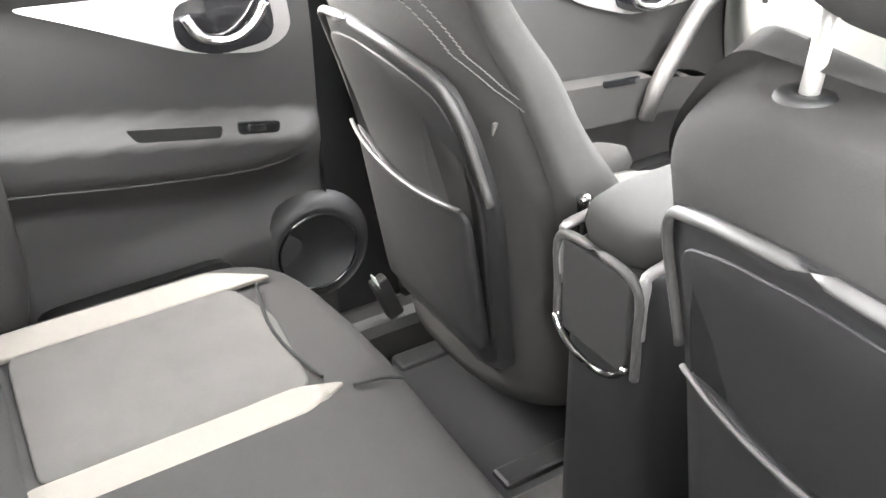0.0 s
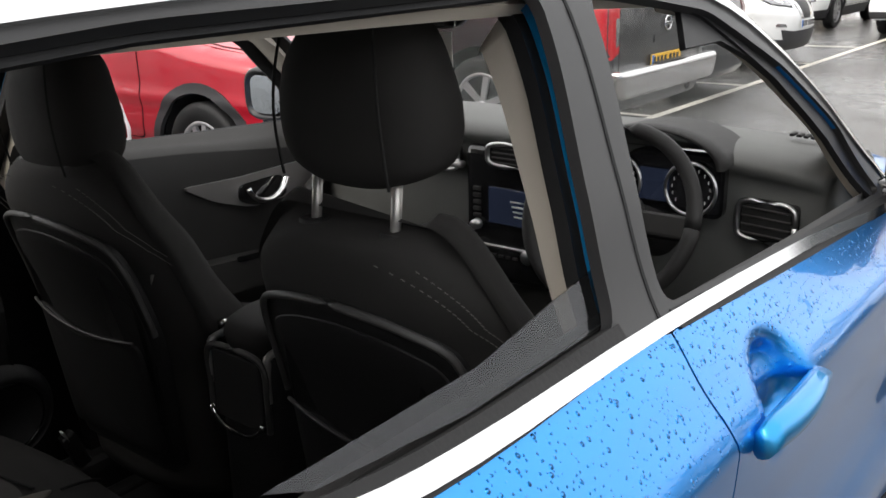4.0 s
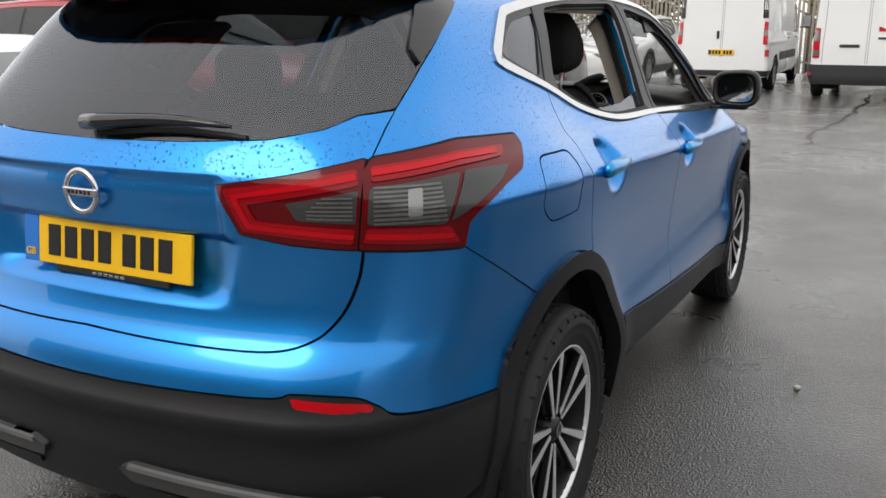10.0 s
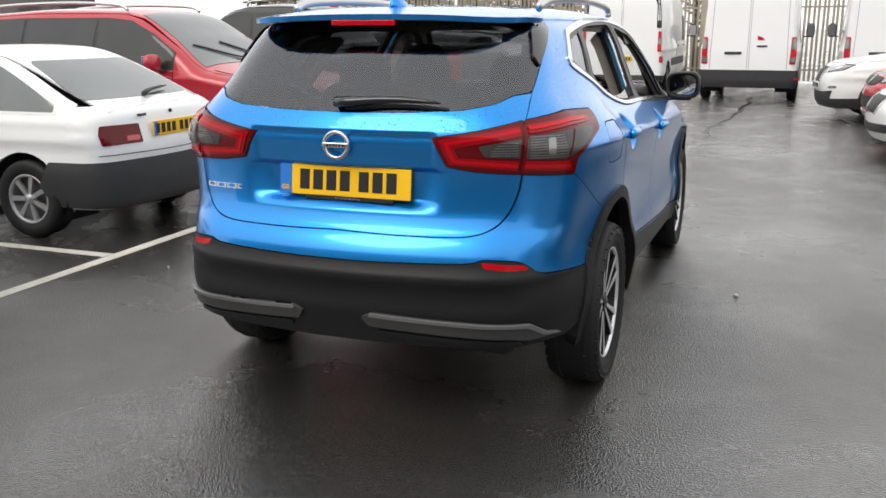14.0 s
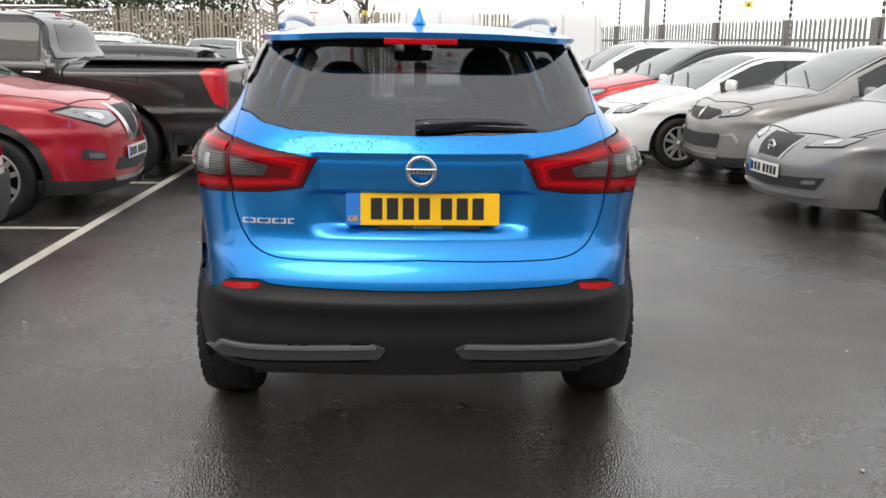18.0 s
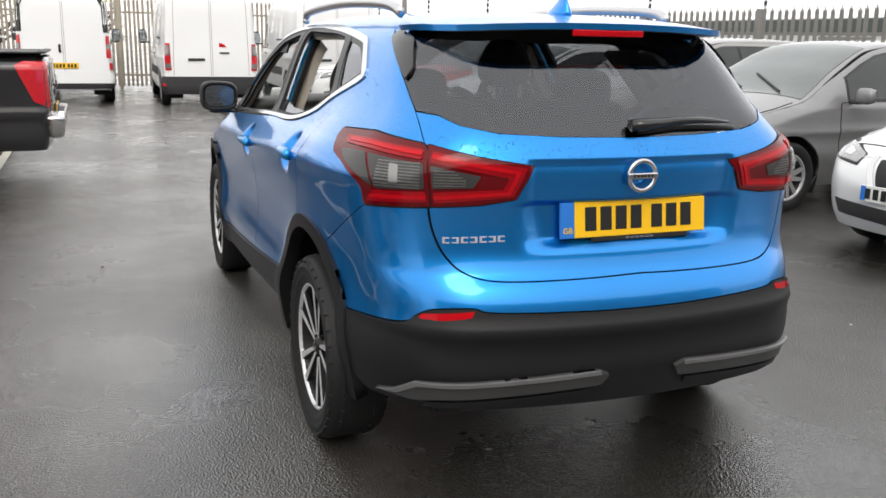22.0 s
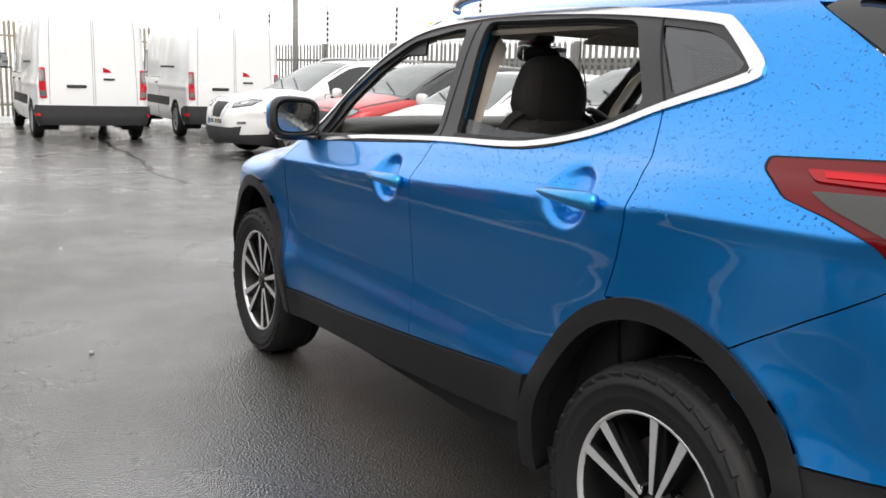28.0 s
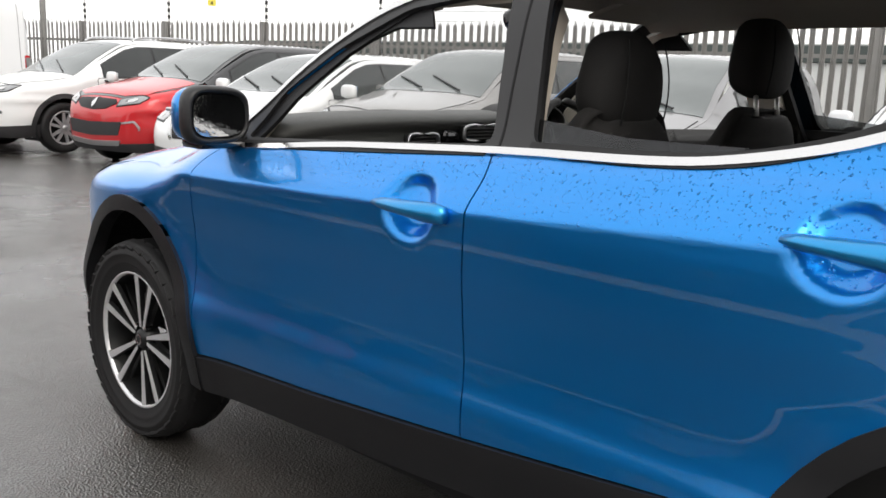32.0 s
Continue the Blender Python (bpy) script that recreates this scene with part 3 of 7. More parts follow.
# ---- the blue crossover ----
car = tagged(new("crossover_car"), "bright blue five-door crossover, wet with rain, side windows lowered", "car")
DLO = [(2.12, 1.062), (2.0, 1.225), (1.82, 1.372), (1.58, 1.487), (1.3, 1.528), (.97, 1.539), (.6, 1.527), (.36, 1.511), (.128, 1.488), (.06, 1.468), (-.046, 1.392), (-.064, 1.359), (-.039, 1.330), (.176, 1.262), (.372, 1.190), (.564, 1.148), (.739, 1.130), (1.1, 1.119), (1.6, 1.092)]
DLO_W = [.74 * v for v in [.016, .022, .026, .028, .028, .028, .028, .028, .030, .036, .046, .050, .036, .026, .024, .022, .022, .020, .018]]
WIN_F = [(2.06, 1.086), (1.962, 1.222), (1.785, 1.345), (1.56, 1.450), (1.30, 1.488), (1.235, 1.49), (1.145, 1.139), (1.6, 1.110)]
WIN_R = [(1.034, 1.147), (1.130, 1.508), (.6, 1.499), (.40, 1.484), (.252, 1.272), (.40, 1.206), (.56, 1.167), (.74, 1.149)]
WIN_Q = [(.305, 1.470), (.13, 1.448), (.075, 1.426), (-.006, 1.374), (-.002, 1.358), (.17, 1.297)]
B_GAP = [(1.106, .486), (1.128, .70), (1.13, .833), (1.115, .995), (1.109, 1.074), (1.123, 1.116)]
C_GAP = [(.166, .828), (.125, .933), (.098, 1.05), (.105, 1.12), (.15, 1.20), (.176, 1.258)]
A_GAP = [(2.205, .412), (2.236, .63), (2.238, .91), (2.208, 1.005), (2.13, 1.056)]


def arch(y0, a, b, lo, hi, n=18):
    return [(y0 + a * math.cos(k), .345 + b * math.sin(k)) for k in np.linspace(radians(lo), radians(hi), n)]


dlo_out = spline(DLO, 4, True)
dlo_w = np.interp(np.arange(len(dlo_out)) / 4, np.arange(len(DLO) + 1), DLO_W + DLO_W[:1])
tan = np.roll(dlo_out, -1, 0) - np.roll(dlo_out, 1, 0)
tan /= np.linalg.norm(tan, axis=1)[:, None]
dlo_in = dlo_out + np.stack([-tan[:, 1], tan[:, 0]], 1) * dlo_w[:, None]
belt_f = [(2.13, 1.062), (1.6, 1.100), (1.123, 1.127)]
belt_r = [(1.117, 1.127), (.92, 1.132), (.739, 1.139), (.64, 1.147), (.564, 1.157), (.46, 1.176), (.372, 1.200), (.27, 1.236), (.18, 1.262)]
g = .0022
QUARTER = [tuple(q) for q in turn(project(skin, np.array([(0, y, z) for y, z in spline(C_GAP, 4)[::-1] - (g, 0)]), np.array([1.0, 0, 0])))]
PLACES = {}
for s in (1, -1):
    v = side_view(s)
    b_line, c_line, a_line = spline(B_GAP, 4), spline(C_GAP, 4), spline(A_GAP, 4)
    ra = [q for q in arch(.01, .445, .500, 26, 71)]
    door = panel("front_door", skin, v, np.concatenate([a_line - (g, 0), spline(belt_f, 3)[1:-1], b_line[::-1] + (g, 0), [(1.65, .442)]]), M["blue"], car, thick=.012, grid=.0115)
    PLACES["front", s] = door
    door2 = panel("rear_door", skin, v, np.concatenate([b_line - (g, 0), spline(belt_r, 3)[1:], c_line[::-1][1:] + (g, 0), ra[::-1], [(.46, .545), (.685, .525)]]), M["blue"], car, thick=.012, grid=.0115)
    PLACES["rear", s] = door2
    panel("window_trim", skin, v, dlo_out, M["chrome"], car, holes=(dlo_in,), off=.006, thick=.014, grid=.02, label="bright chrome window trim")
    panel("door_frames", skin, v, dlo_in, M["satin_black"], car, holes=(rounded(WIN_F, .03), rounded(WIN_R, .035), rounded(WIN_Q, .02)), off=.001, thick=.016, grid=.025, label="satin black window frames and pillars")
    panel("quarter_glass", skin, v, rounded(WIN_Q, .02), M["priv_glass"], car, off=-.003, thick=.004, label="dark privacy glass")
    # the slot between the two door frames
    panel("frame_gap", skin, v, strip(spline([(1.116, 1.128), (1.145, 1.3), (1.178, 1.508)], 4), -.003, .003), M["gap"], car, off=.0022, thick=.002)
    panel("frame_gap", skin, v, strip(spline([(.18, 1.275), (.25, 1.38), (.31, 1.485)], 4), -.003, .003), M["gap"], car, off=.0022, thick=.002)
    # wing
    wing = np.concatenate([a_line[::-1] + (g, 0), arch(2.646, .436, .492, 172, 8), [(3.12, .66), (3.26, .70), (3.20, .82), (3.05, .905), (2.8, .955), (2.5, 1.0), (2.3, 1.028)]])
    panel("front_wing", skin, v, wing, M["blue"], car, grid=.025)
    panel("headlamp", skin, v, rounded([(3.06, .905), (3.22, .83), (3.37, .72), (3.42, .80), (3.34, .88)], .015), M["smoke_lens"], car, off=.004)
    panel("front_bumper_corner", skin, v, [(3.125, .655), (3.265, .695), (3.36, .71), (3.44, .62), (3.42, .40), (3.10, .40)], M["blue"], car, off=0)
    panel("front_bumper_skirt", skin, v, [(3.10, .395), (3.42, .395), (3.36, .22), (3.08, .22)], M["black_plastic"], car, off=.004, thick=.02)
    # cladding
    for wy in (0.01, 2.646):
        lo_r = arch(wy, .385, .455, -6, 186, 30)
        hi_r = arch(wy, .445, .505, 186, -6, 30)
        panel("arch_cladding", skin, v, lo_r + hi_r, M["black_plastic"], car, off=.014, thick=.05, grid=.03, label="matt black wheel-arch cladding")
        liner = rings([[(s * (x or flank(wy + .43 * math.cos(k), .345 + .49 * math.sin(k)) - .036), wy + .43 * math.cos(k), .345 + .49 * math.sin(k)) for k in np.linspace(radians(-2), radians(182), 24)] for x in (None, .52)], closed=False)
        part("wheel_liner", liner, M["gap"], car)
        part("wheel_liner_back", prism([(wy + .44 * math.cos(k), .345 + .5 * math.sin(k)) for k in np.linspace(radians(-2), radians(182), 20)], .01, Matrix(((0, 0, s, s * .52), (1, 0, 0, 0), (0, 1, 0, 0), (0, 0, 0, 1)))), M["gap"], car)
    sill = [(2.215, .405), (1.65, .438), (1.106, .482), (.685, .521), (.45, .545), (.44, .43), (.47, .412), (.62, .388), (1.27, .338), (2.0, .304), (2.19, .292), (2.21, .31)]
    panel("sill_cladding", skin, v, sill, M["black_plastic"], car, off=.010, thick=.03, grid=.03, label="matt black sill cladding")
    # tail
    q_poly = QUARTER + [tuple(q) for q in turn([(.89, .0, .846), (.88, -.134, .822)])] + [(.664, .796), (.612, .853), (.558, .919), (.514, .974), (.519, 1.03), (.533, 1.054), (.576, 1.091), (.617, 1.115), (.638, 1.16), (.630, 1.184), (.505, 1.194), (.399, 1.174), (.415, 1.227), (.429, 1.265), (.473, 1.356), (.518, 1.437), (.55, 1.49), (.56, 1.515), (.75, 1.53), (.99, 1.515)]
    q_poly = q_poly + [tuple(p) for p in turn([(.64, .128, 1.486), (.65, .06, 1.466), (.68, -.044, 1.39), (.69, -.06, 1.359), (.70, -.037, 1.332), (.74, .172, 1.264)])]
    flap3 = [(.861, -.184, 1.131), (.865, -.003, 1.126), (.892, .024, 1.084), (.90, .010, .972), (.886, -.151, .968), (.886, -.203, 1.01)]
    fl = turn(flap3)
    flap = rounded(fl, .018)
    flap_c = fl.mean(0)
    panel("quarter_panel", skin, round_view, [(s * a, z) for a, z in q_poly], M["blue"], car, grid=.02, holes=(rounded(flap_c + (fl - flap_c) * 1.05, .02),) if s > 0 else ())
    if s > 0:
        panel("fuel_flap", skin, round_view, flap, M["blue"], car, grid=.02, off=-.001)
        panel("flap_recess", skin, round_view, rounded(flap_c + (fl - flap_c) * 1.10, .02), M["gap"], car, off=-.008, thick=.004)
    # tail lamp: outer piece on the body, inner piece on the hatch
    def U(pts):
        return [(s * a, z) for a, z in pts]
    lamp = panel("tail_lamp", skin, round_view, U(rounded([(.635, 1.161), (.627, 1.182), (.505, 1.191), (.398, 1.171), (.388, 1.148), (.389, 1.102), (.3825, .991), (.512, .977), (.517, 1.03), (.531, 1.054), (.574, 1.091), (.615, 1.115)], .006)), M["dark_red"], car, off=.006, thick=.02, grid=.015, label="wrap-round red tail lamp with clear centre")
    for ring_, mid_ in (([(.635, 1.161), (.627, 1.182), (.505, 1.191), (.398, 1.171), (.3825, .991), (.512, .977), (.517, 1.03), (.531, 1.054), (.574, 1.091), (.615, 1.115)], (.50, 1.09)), ([(.390, 1.170), (.300, 1.138), (.208, 1.113), (.238, 1.014), (.300, .998), (.3805, .991)], (.31, 1.08))):
        panel("lamp_seal", skin, round_view, U(rounded([(mid_[0] + (a - mid_[0]) * 1.035, mid_[1] + (z - mid_[1]) * 1.07) for a, z in ring_], .008)), M["gap"], lamp, off=.0012, thick=.006, grid=.02)
    panel("light_bar", skin, round_view, U(rounded([(.588, 1.166), (.507, 1.170), (.396, 1.154), (.398, 1.127), (.505, 1.143), (.582, 1.146)], .006)), M["mid_red"], lamp, off=.010, thick=.006, grid=.015)
    panel("light_bar", skin, round_view, U(rounded([(.503, .990), (.490, 1.030), (.392, 1.037), (.387, 1.006)], .005)), M["mid_red"], lamp, off=.010, thick=.006, grid=.015)
    panel("smoked_wedge", skin, round_view, U(rounded([(.588, 1.130), (.512, 1.134), (.49, 1.042), (.525, 1.069), (.567, 1.103)], .006)), M["smoke_lens"], lamp, off=.009, thick=.005, grid=.015)
    panel("clear_lens", skin, round_view, U(rounded([(.505, 1.132), (.396, 1.117), (.393, 1.046), (.484, 1.036)], .006)), M["smoke_lens"], lamp, off=.009, thick=.005, grid=.015)
    for k in range(9):
        z0 = 1.046 + k * .0085
        panel("lens_rib", skin, round_view, U([(.485 - .001 * k, z0), (.400, z0), (.400, z0 + .0045), (.486 - .001 * k, z0 + .0045)]), M["rib_lens"], lamp, off=.012, thick=.004, grid=.02)
    panel("reflector_bulb", skin, round_view, U(rounded([(.455, 1.112), (.438, 1.11), (.438, 1.06), (.455, 1.06)], .004)), M["clear_lens"], lamp, off=.0125, thick=.004, grid=.02)
    lamp2 = panel("hatch_lamp", skin, round_view, U(rounded([(.390, 1.170), (.300, 1.138), (.208, 1.113), (.238, 1.014), (.300, .998), (.3805, .991), (.3865, 1.102)], .005)), M["dark_red"], car, off=.006, thick=.02, grid=.015, label="red hatch tail lamp with clear centre")
    panel("light_bar", skin, round_view, U(rounded([(.381, 1.150), (.220, 1.107), (.243, 1.022), (.376, 1.003), (.379, 1.036), (.262, 1.046), (.252, 1.080), (.384, 1.122)], .004)), M["mid_red"], lamp2, off=.010, thick=.006, grid=.015)
    for owner, guide in ((lamp, [(.570, 1.157), (.507, 1.158), (.398, 1.142)]), (lamp, [(.494, 1.009), (.391, 1.020)]), (lamp2, [(.380, 1.137), (.300, 1.113), (.236, 1.094), (.252, 1.034), (.377, 1.0195)])):
        panel("light_guide", skin, round_view, U(strip(np.array(guide), -.0055, .0055)), M["bright_red"], owner, off=.0125, thick=.004, grid=.02)
    panel("clear_lens", skin, round_view, U(rounded([(.383, 1.112), (.30, 1.086), (.312, 1.052), (.380, 1.048)], .004)), M["smoke_lens"], lamp2, off=.009, thick=.005, grid=.015)
    for k in range(6):
        z0 = 1.056 + k * .008
        panel("lens_rib", skin, round_view, U([(.377, z0), (.325 + .006 * max(k - 2, 0), z0), (.325 + .006 * max(k - 2, 0), z0 + .004), (.377, z0 + .004)]), M["rib_lens"], lamp2, off=.012, thick=.004, grid=.02)
    # reflector, skid trims
    panel("rear_reflector", skin, round_view, U(rounded([(.396, .654), (.390, .667), (.304, .684), (.309, .664), (.386, .643)], .004)), M["bright_red"], car, off=.008, thick=.01, grid=.015, label="red bumper reflector")
    skid = panel("skid_trim", skin, round_view, U(rounded([(.478, .392), (.440, .408), (.398, .452), (.088, .482), (.066, .466), (.080, .430), (.36, .398), (.40, .386)], .006)), M["grey_trim"], car, off=.020, thick=.03, grid=.02, label="grey skid trim with bright edge")
    panel("skid_edge", skin, round_view, U([(.474, .393), (.438, .411), (.400, .4545), (.086, .4845), (.083, .473), (.393, .443), (.430, .402)]), M["skid_edge"], skid, off=.026, thick=.009, grid=.02)
    panel("lower_lip", skin, round_view, U([(.39, .362), (.38, .382), (.10, .412), (.10, .392)]), M["black_plastic"], skid, off=.014, thick=.02, grid=.02)
    panel("winglet", skin, round_view, U([(.548, 1.488), (.515, 1.512), (.462, 1.480), (.448, 1.390), (.464, 1.352), (.514, 1.434)]), M["gloss_black"], car, off=.008, thick=.014, grid=.02, label="gloss black spoiler end")
    # mirror
    mir = part("door_mirror", blob(.20, .13, .155, power=3.2, n=24, m=14, bend=lambda p: p * np.array([1, 1 - .25 * (p[0] > .05), 1]) + np.array([0, .3 * p[0] ** 2, 0])), M["blue"], car, smooth=True)
    mir.matrix_basis = pose(s * .925, 2.10, 1.150) @ Matrix.Diagonal((s, 1, 1, 1))
    def rim_of(wide, high, y, p=3.4, n=32):
        """An egg-square outline, taller and fuller away from the car."""
        out = []
        for k in range(n):
            c, d = math.cos(2 * math.pi * k / n), math.sin(2 * math.pi * k / n)
            x = wide / 2 * math.copysign(abs(c) ** (2 / p), c)
            out.append((x, y, high / 2 * math.copysign(abs(d) ** (2 / p), d) * (1 + .55 * x)))
        return out
    part("mirror_surround", rings([rim_of(.190, .146, -.014), rim_of(.206, .162, -.026), rim_of(.208, .164, -.042), rim_of(.202, .158, -.062), rim_of(.190, .146, -.071), rim_of(.176, .132, -.070), rim_of(.170, .126, -.056)]), M["satin_black"], mir, smooth=True)
    part("mirror_base", box(.17, .10, .035, (-.03, 0, -.078), .012), M["gloss_black"], mir, smooth=True)
    part("mirror_glass", rings([[(x, y + math.tan(radians(-7 if s > 0 else 4)) * x, z) for x, y, z in rim_of(.158, .116, yy)] for yy in (-.060, -.068)]), M["mirror"], mir, "rain-spotted mirror glass")
    part("mirror_indicator", box(.11, .05, .010, (.04, .035, .012), .004), M["satin_chrome"], mir)
    part("mirror_foot", box(.12, .06, .03, (s * .845, 2.10, 1.085), .012), M["gloss_black"], car, smooth=True)
    # handles: a curved bar over a dent
    for hy, hz, dn in ((.305, 1.047, PLACES["rear", s]), (1.278, .987, PLACES["front", s])):
        pts = [(hy - .115 + .23 * k, hz - .002 + .004 * k) for k in np.linspace(0, 1, 9)]
        base = project(skin, np.array([(0, a, b) for a, b in pts]), np.array([s, 0, 0.0]))
        xb = np.interp(np.linspace(0, 1, 9), [0, 1], [abs(base[0, 0]), abs(base[-1, 0])])
        loops = []
        for k, (a, b) in enumerate(pts):
            u = k / 8
            hgt, pr = .0235 - .011 * max(0, u - .25) / .75 - (.004 if k == 0 else .005 if k == 8 else 0), .014 + .024 * math.sin(math.pi * min(max(u, .08), .94)) ** .5
            loops.append([(s * (xb[k] + pr * (.25 + .75 * math.cos(t) if math.cos(t) > 0 else .25 + .35 * math.cos(t))), a, b + hgt * math.sin(t)) for t in np.linspace(0, 2 * math.pi, 14, endpoint=False)])
        part("door_handle", rings(loops), M["blue_in"], dn, smooth=True)
    # roof rail
    rail = tube(spline([(s * .565, 1.42, 1.555), (s * .565, 1.33, 1.60), (s * .57, .7, 1.622), (s * .565, .1, 1.605), (s * .555, -.06, 1.572)], 6), .016, 10, 1.25)
    part("roof_rail", rail, M["satin_chrome"], car, "silver roof rail", smooth=True)
    for wy in (0, 2.646):
        w_ob = wheel(car, (s * .785, wy, .345), s)

BUMP_TOP = [tuple(q) for q in spline([(.585, .600), (.51, .608), (.425, .629), (.403, .654), (.374, .680), (.308, .690), (.268, .676), (.071, .668)], 5)]
bump_edge = [(-a, z) for a, z in BUMP_TOP] + [(a, z) for a, z in BUMP_TOP[::-1]]
lower = [(.60, .52), (.585, .42), (.50, .365), (.35, .355), (.1, .355)]


def ledge_skin(p):
    """The tail with the bumper's step under the paint and a fold at each corner."""
    x, z = np.abs(p[..., 0]), p[..., 2]
    out_ = .014 * bell(z, .618, .026) - .012 * bell(z, .545, .05) * step(-x, -.74, -.62)
    q = p.copy()
    q[..., 1] = q[..., 1] + out_
    return skin(q)


panel("bumper_skirt", ledge_skin, round_view, bump_edge + lower + [(-a, z) for a, z in lower[::-1]], M["black_plastic"], car, off=.006, thick=.03, grid=.018, label="matt black lower rear bumper")
tail_edge = spline([(.0, .7715), (.12, .7665), (.24, .7660), (.295, .775), (.330, .799), (.352, .833), (.3668, .871), (.380, .93), (.3855, .987)], 4)
te = np.gradient(tail_edge, axis=0)
te /= np.linalg.norm(te, axis=1)[:, None]
edge_r = [tuple(q) for q in (tail_edge + np.stack([te[:, 1], -te[:, 0]], 1) * .0042)[::-1] if q[1] < .978]
edge_r[-1] = (.0, edge_r[-1][1])
half = [(.0, .672)] + [(a, z + .004) for a, z in BUMP_TOP[::-1]] + [(.655, .70), (.6625, .793), (.6112, .850), (.5572, .916), (.513, .9715), (.388, .987)] + edge_r
panel("rear_bumper", skin, round_view, half + [(-a, z) for a, z in half[::-1]][1:-1], M["blue"], car, off=0, grid=.02)
# hatch
hatch = [tuple(q) for q in tail_edge] + [(.242, 1.010), (.205, 1.115), (.30, 1.141), (.381, 1.172), (.3965, 1.172), (.4125, 1.227), (.4255, 1.26), (.379, 1.253), (.34, 1.228), (.268, 1.206), (.15, 1.196)]
tail = panel("tailgate", skin, round_view, hatch + [(0, 1.192)] + [(-a, z) for a, z in hatch[:0:-1]], M["blue"], car, grid=.0105, thick=.012)
glass = [(.0, 1.194), (.15, 1.199), (.268, 1.209), (.34, 1.231), (.379, 1.257), (.427, 1.266), (.471, 1.357), (.515, 1.437), (.545, 1.488), (.5, 1.518), (.3, 1.54), (0, 1.548)]
panel("rear_screen", skin, round_view, glass + [(-a, z) for a, z in glass[-2:0:-1]], M["screen_dark"], tail, off=-.002, thick=.005, grid=.03, label="tinted rear window, rain-spotted")
# roof, spoiler, fin
panel("roof_panel", skin, top_view, [(-.595, -.22), (.595, -.22), (.60, .4), (.60, 1.2), (.62, 1.5), (.55, 1.54), (0, 1.575), (-.55, 1.54), (-.62, 1.5), (-.60, 1.2), (-.60, .4)], M["blue"], car, off=-.002, grid=.03, holes=([(-.42, .25), (.42, .25), (.42, 1.42), (-.42, 1.42)],))
panel("glass_roof", skin, top_view, [(-.418, .252), (.418, .252), (.418, 1.418), (-.418, 1.418)], M["roof_glass"], car, off=-.003, thick=.005, label="dark panoramic glass roof")


def spoiler_skin(p):
    x, y, z = np.abs(p[..., 0]), p[..., 1], p[..., 2]
    top = roof_line(np.maximum(y, -.42)) + np.minimum(y + .42, 0) * .12 - .055 * x ** 2 - .16 * x ** 4 - z
    return soft_min(top, .62 - .25 * (z < 1.4) - x + (1.56 - z) * .5, .06)


sp = [(.0, -.552), (.2, -.547), (.34, -.532), (.435, -.507), (.502, -.463), (.555, -.40), (.594, -.31), (.614, -.215)]
spo = panel("spoiler", spoiler_skin, top_view, sp + [(-a, b) for a, b in sp[::-1]][:-1], M["blue"], tail, off=.002, thick=.020, grid=.025)
panel("spoiler_underside", spoiler_skin, top_view, [(x * .97, y + .012) for x, y in sp] + [(-x * .97, y + .012) for x, y in sp[::-1]][:-1], M["gloss_black"], spo, off=-.019, thick=.004, grid=.03)
part("high_brake_light", box(.265, .014, .022, (0, -.541, 1.511), .004), M["bright_red"], tail, "red high-level brake light")
fin = rings([[(w_ * math.cos(t), -.19 + c + l_ * math.sin(t), z) for t in np.linspace(0, 2 * math.pi, 14, endpoint=False)] for z, w_, l_, c in ((1.565, .035, .085, 0), (1.585, .028, .075, -.008), (1.61, .014, .05, -.022), (1.635, .006, .025, -.035), (1.640, .002, .012, -.038))])
part("antenna_fin", fin, M["blue"], car, smooth=True)
# bonnet, windscreen, nose
panel("bonnet", skin, top_view, [(-.70, 2.46), (.70, 2.46), (.735, 2.8), (.70, 3.1), (.6, 3.32), (.0, 3.42), (-.6, 3.32), (-.70, 3.1), (-.735, 2.8)], M["blue"], car, off=-.001)
panel("windscreen", skin, top_view, [(-.585, 1.60), (0, 1.63), (.585, 1.60), (.66, 1.9), (.705, 2.2), (.69, 2.38), (0, 2.44), (-.69, 2.38), (-.705, 2.2), (-.66, 1.9)], M["clear_glass"], car, off=-.003, thick=.005, label="clear windscreen")
for s in (1, -1):
    panel("pillar_lining", skin, top_view, [(s * .57, 1.60), (s * .672, 1.47), (s * .672, 1.6), (s * .715, 1.85), (s * .77, 2.1), (s * .78, 2.40), (s * .69, 2.40), (s * .695, 2.2), (s * .65, 1.9)], M["black_plastic"], car, off=-.014, thick=.010)
    panel("screen_pillar", skin, top_view, [(s * .585, 1.600), (s * .620, 1.570), (s * .655, 1.63), (s * .72, 1.85), (s * .79, 2.1), (s * .80, 2.42), (s * .69, 2.41), (s * .705, 2.2), (s * .66, 1.9)], M["blue"], car, off=-.004, thick=.008)
panel("cowl", skin, top_view, [(-.72, 2.39), (0, 2.45), (.72, 2.39), (.70, 2.455), (-.70, 2.455)], M["black_plastic"], car, off=-.006)
panel("roof_header", skin, top_view, [(-.6, 1.545), (0, 1.575), (.6, 1.545), (.585, 1.6), (0, 1.63), (-.585, 1.6)], M["gloss_black"], car, off=-.001, thick=.03)
panel("nose", skin, front_view, [(-.62, .40), (.62, .40), (.66, .70), (.62, .88), (0, .92), (-.62, .88), (-.66, .70)], M["blue"], car, off=-.002, holes=([(-.40, .45), (.40, .45), (.45, .85), (-.45, .85)],))
panel("grille", skin, front_view, [(-.39, .455), (.39, .455), (.44, .845), (-.44, .845)], M["gloss_black"], car, off=-.012)
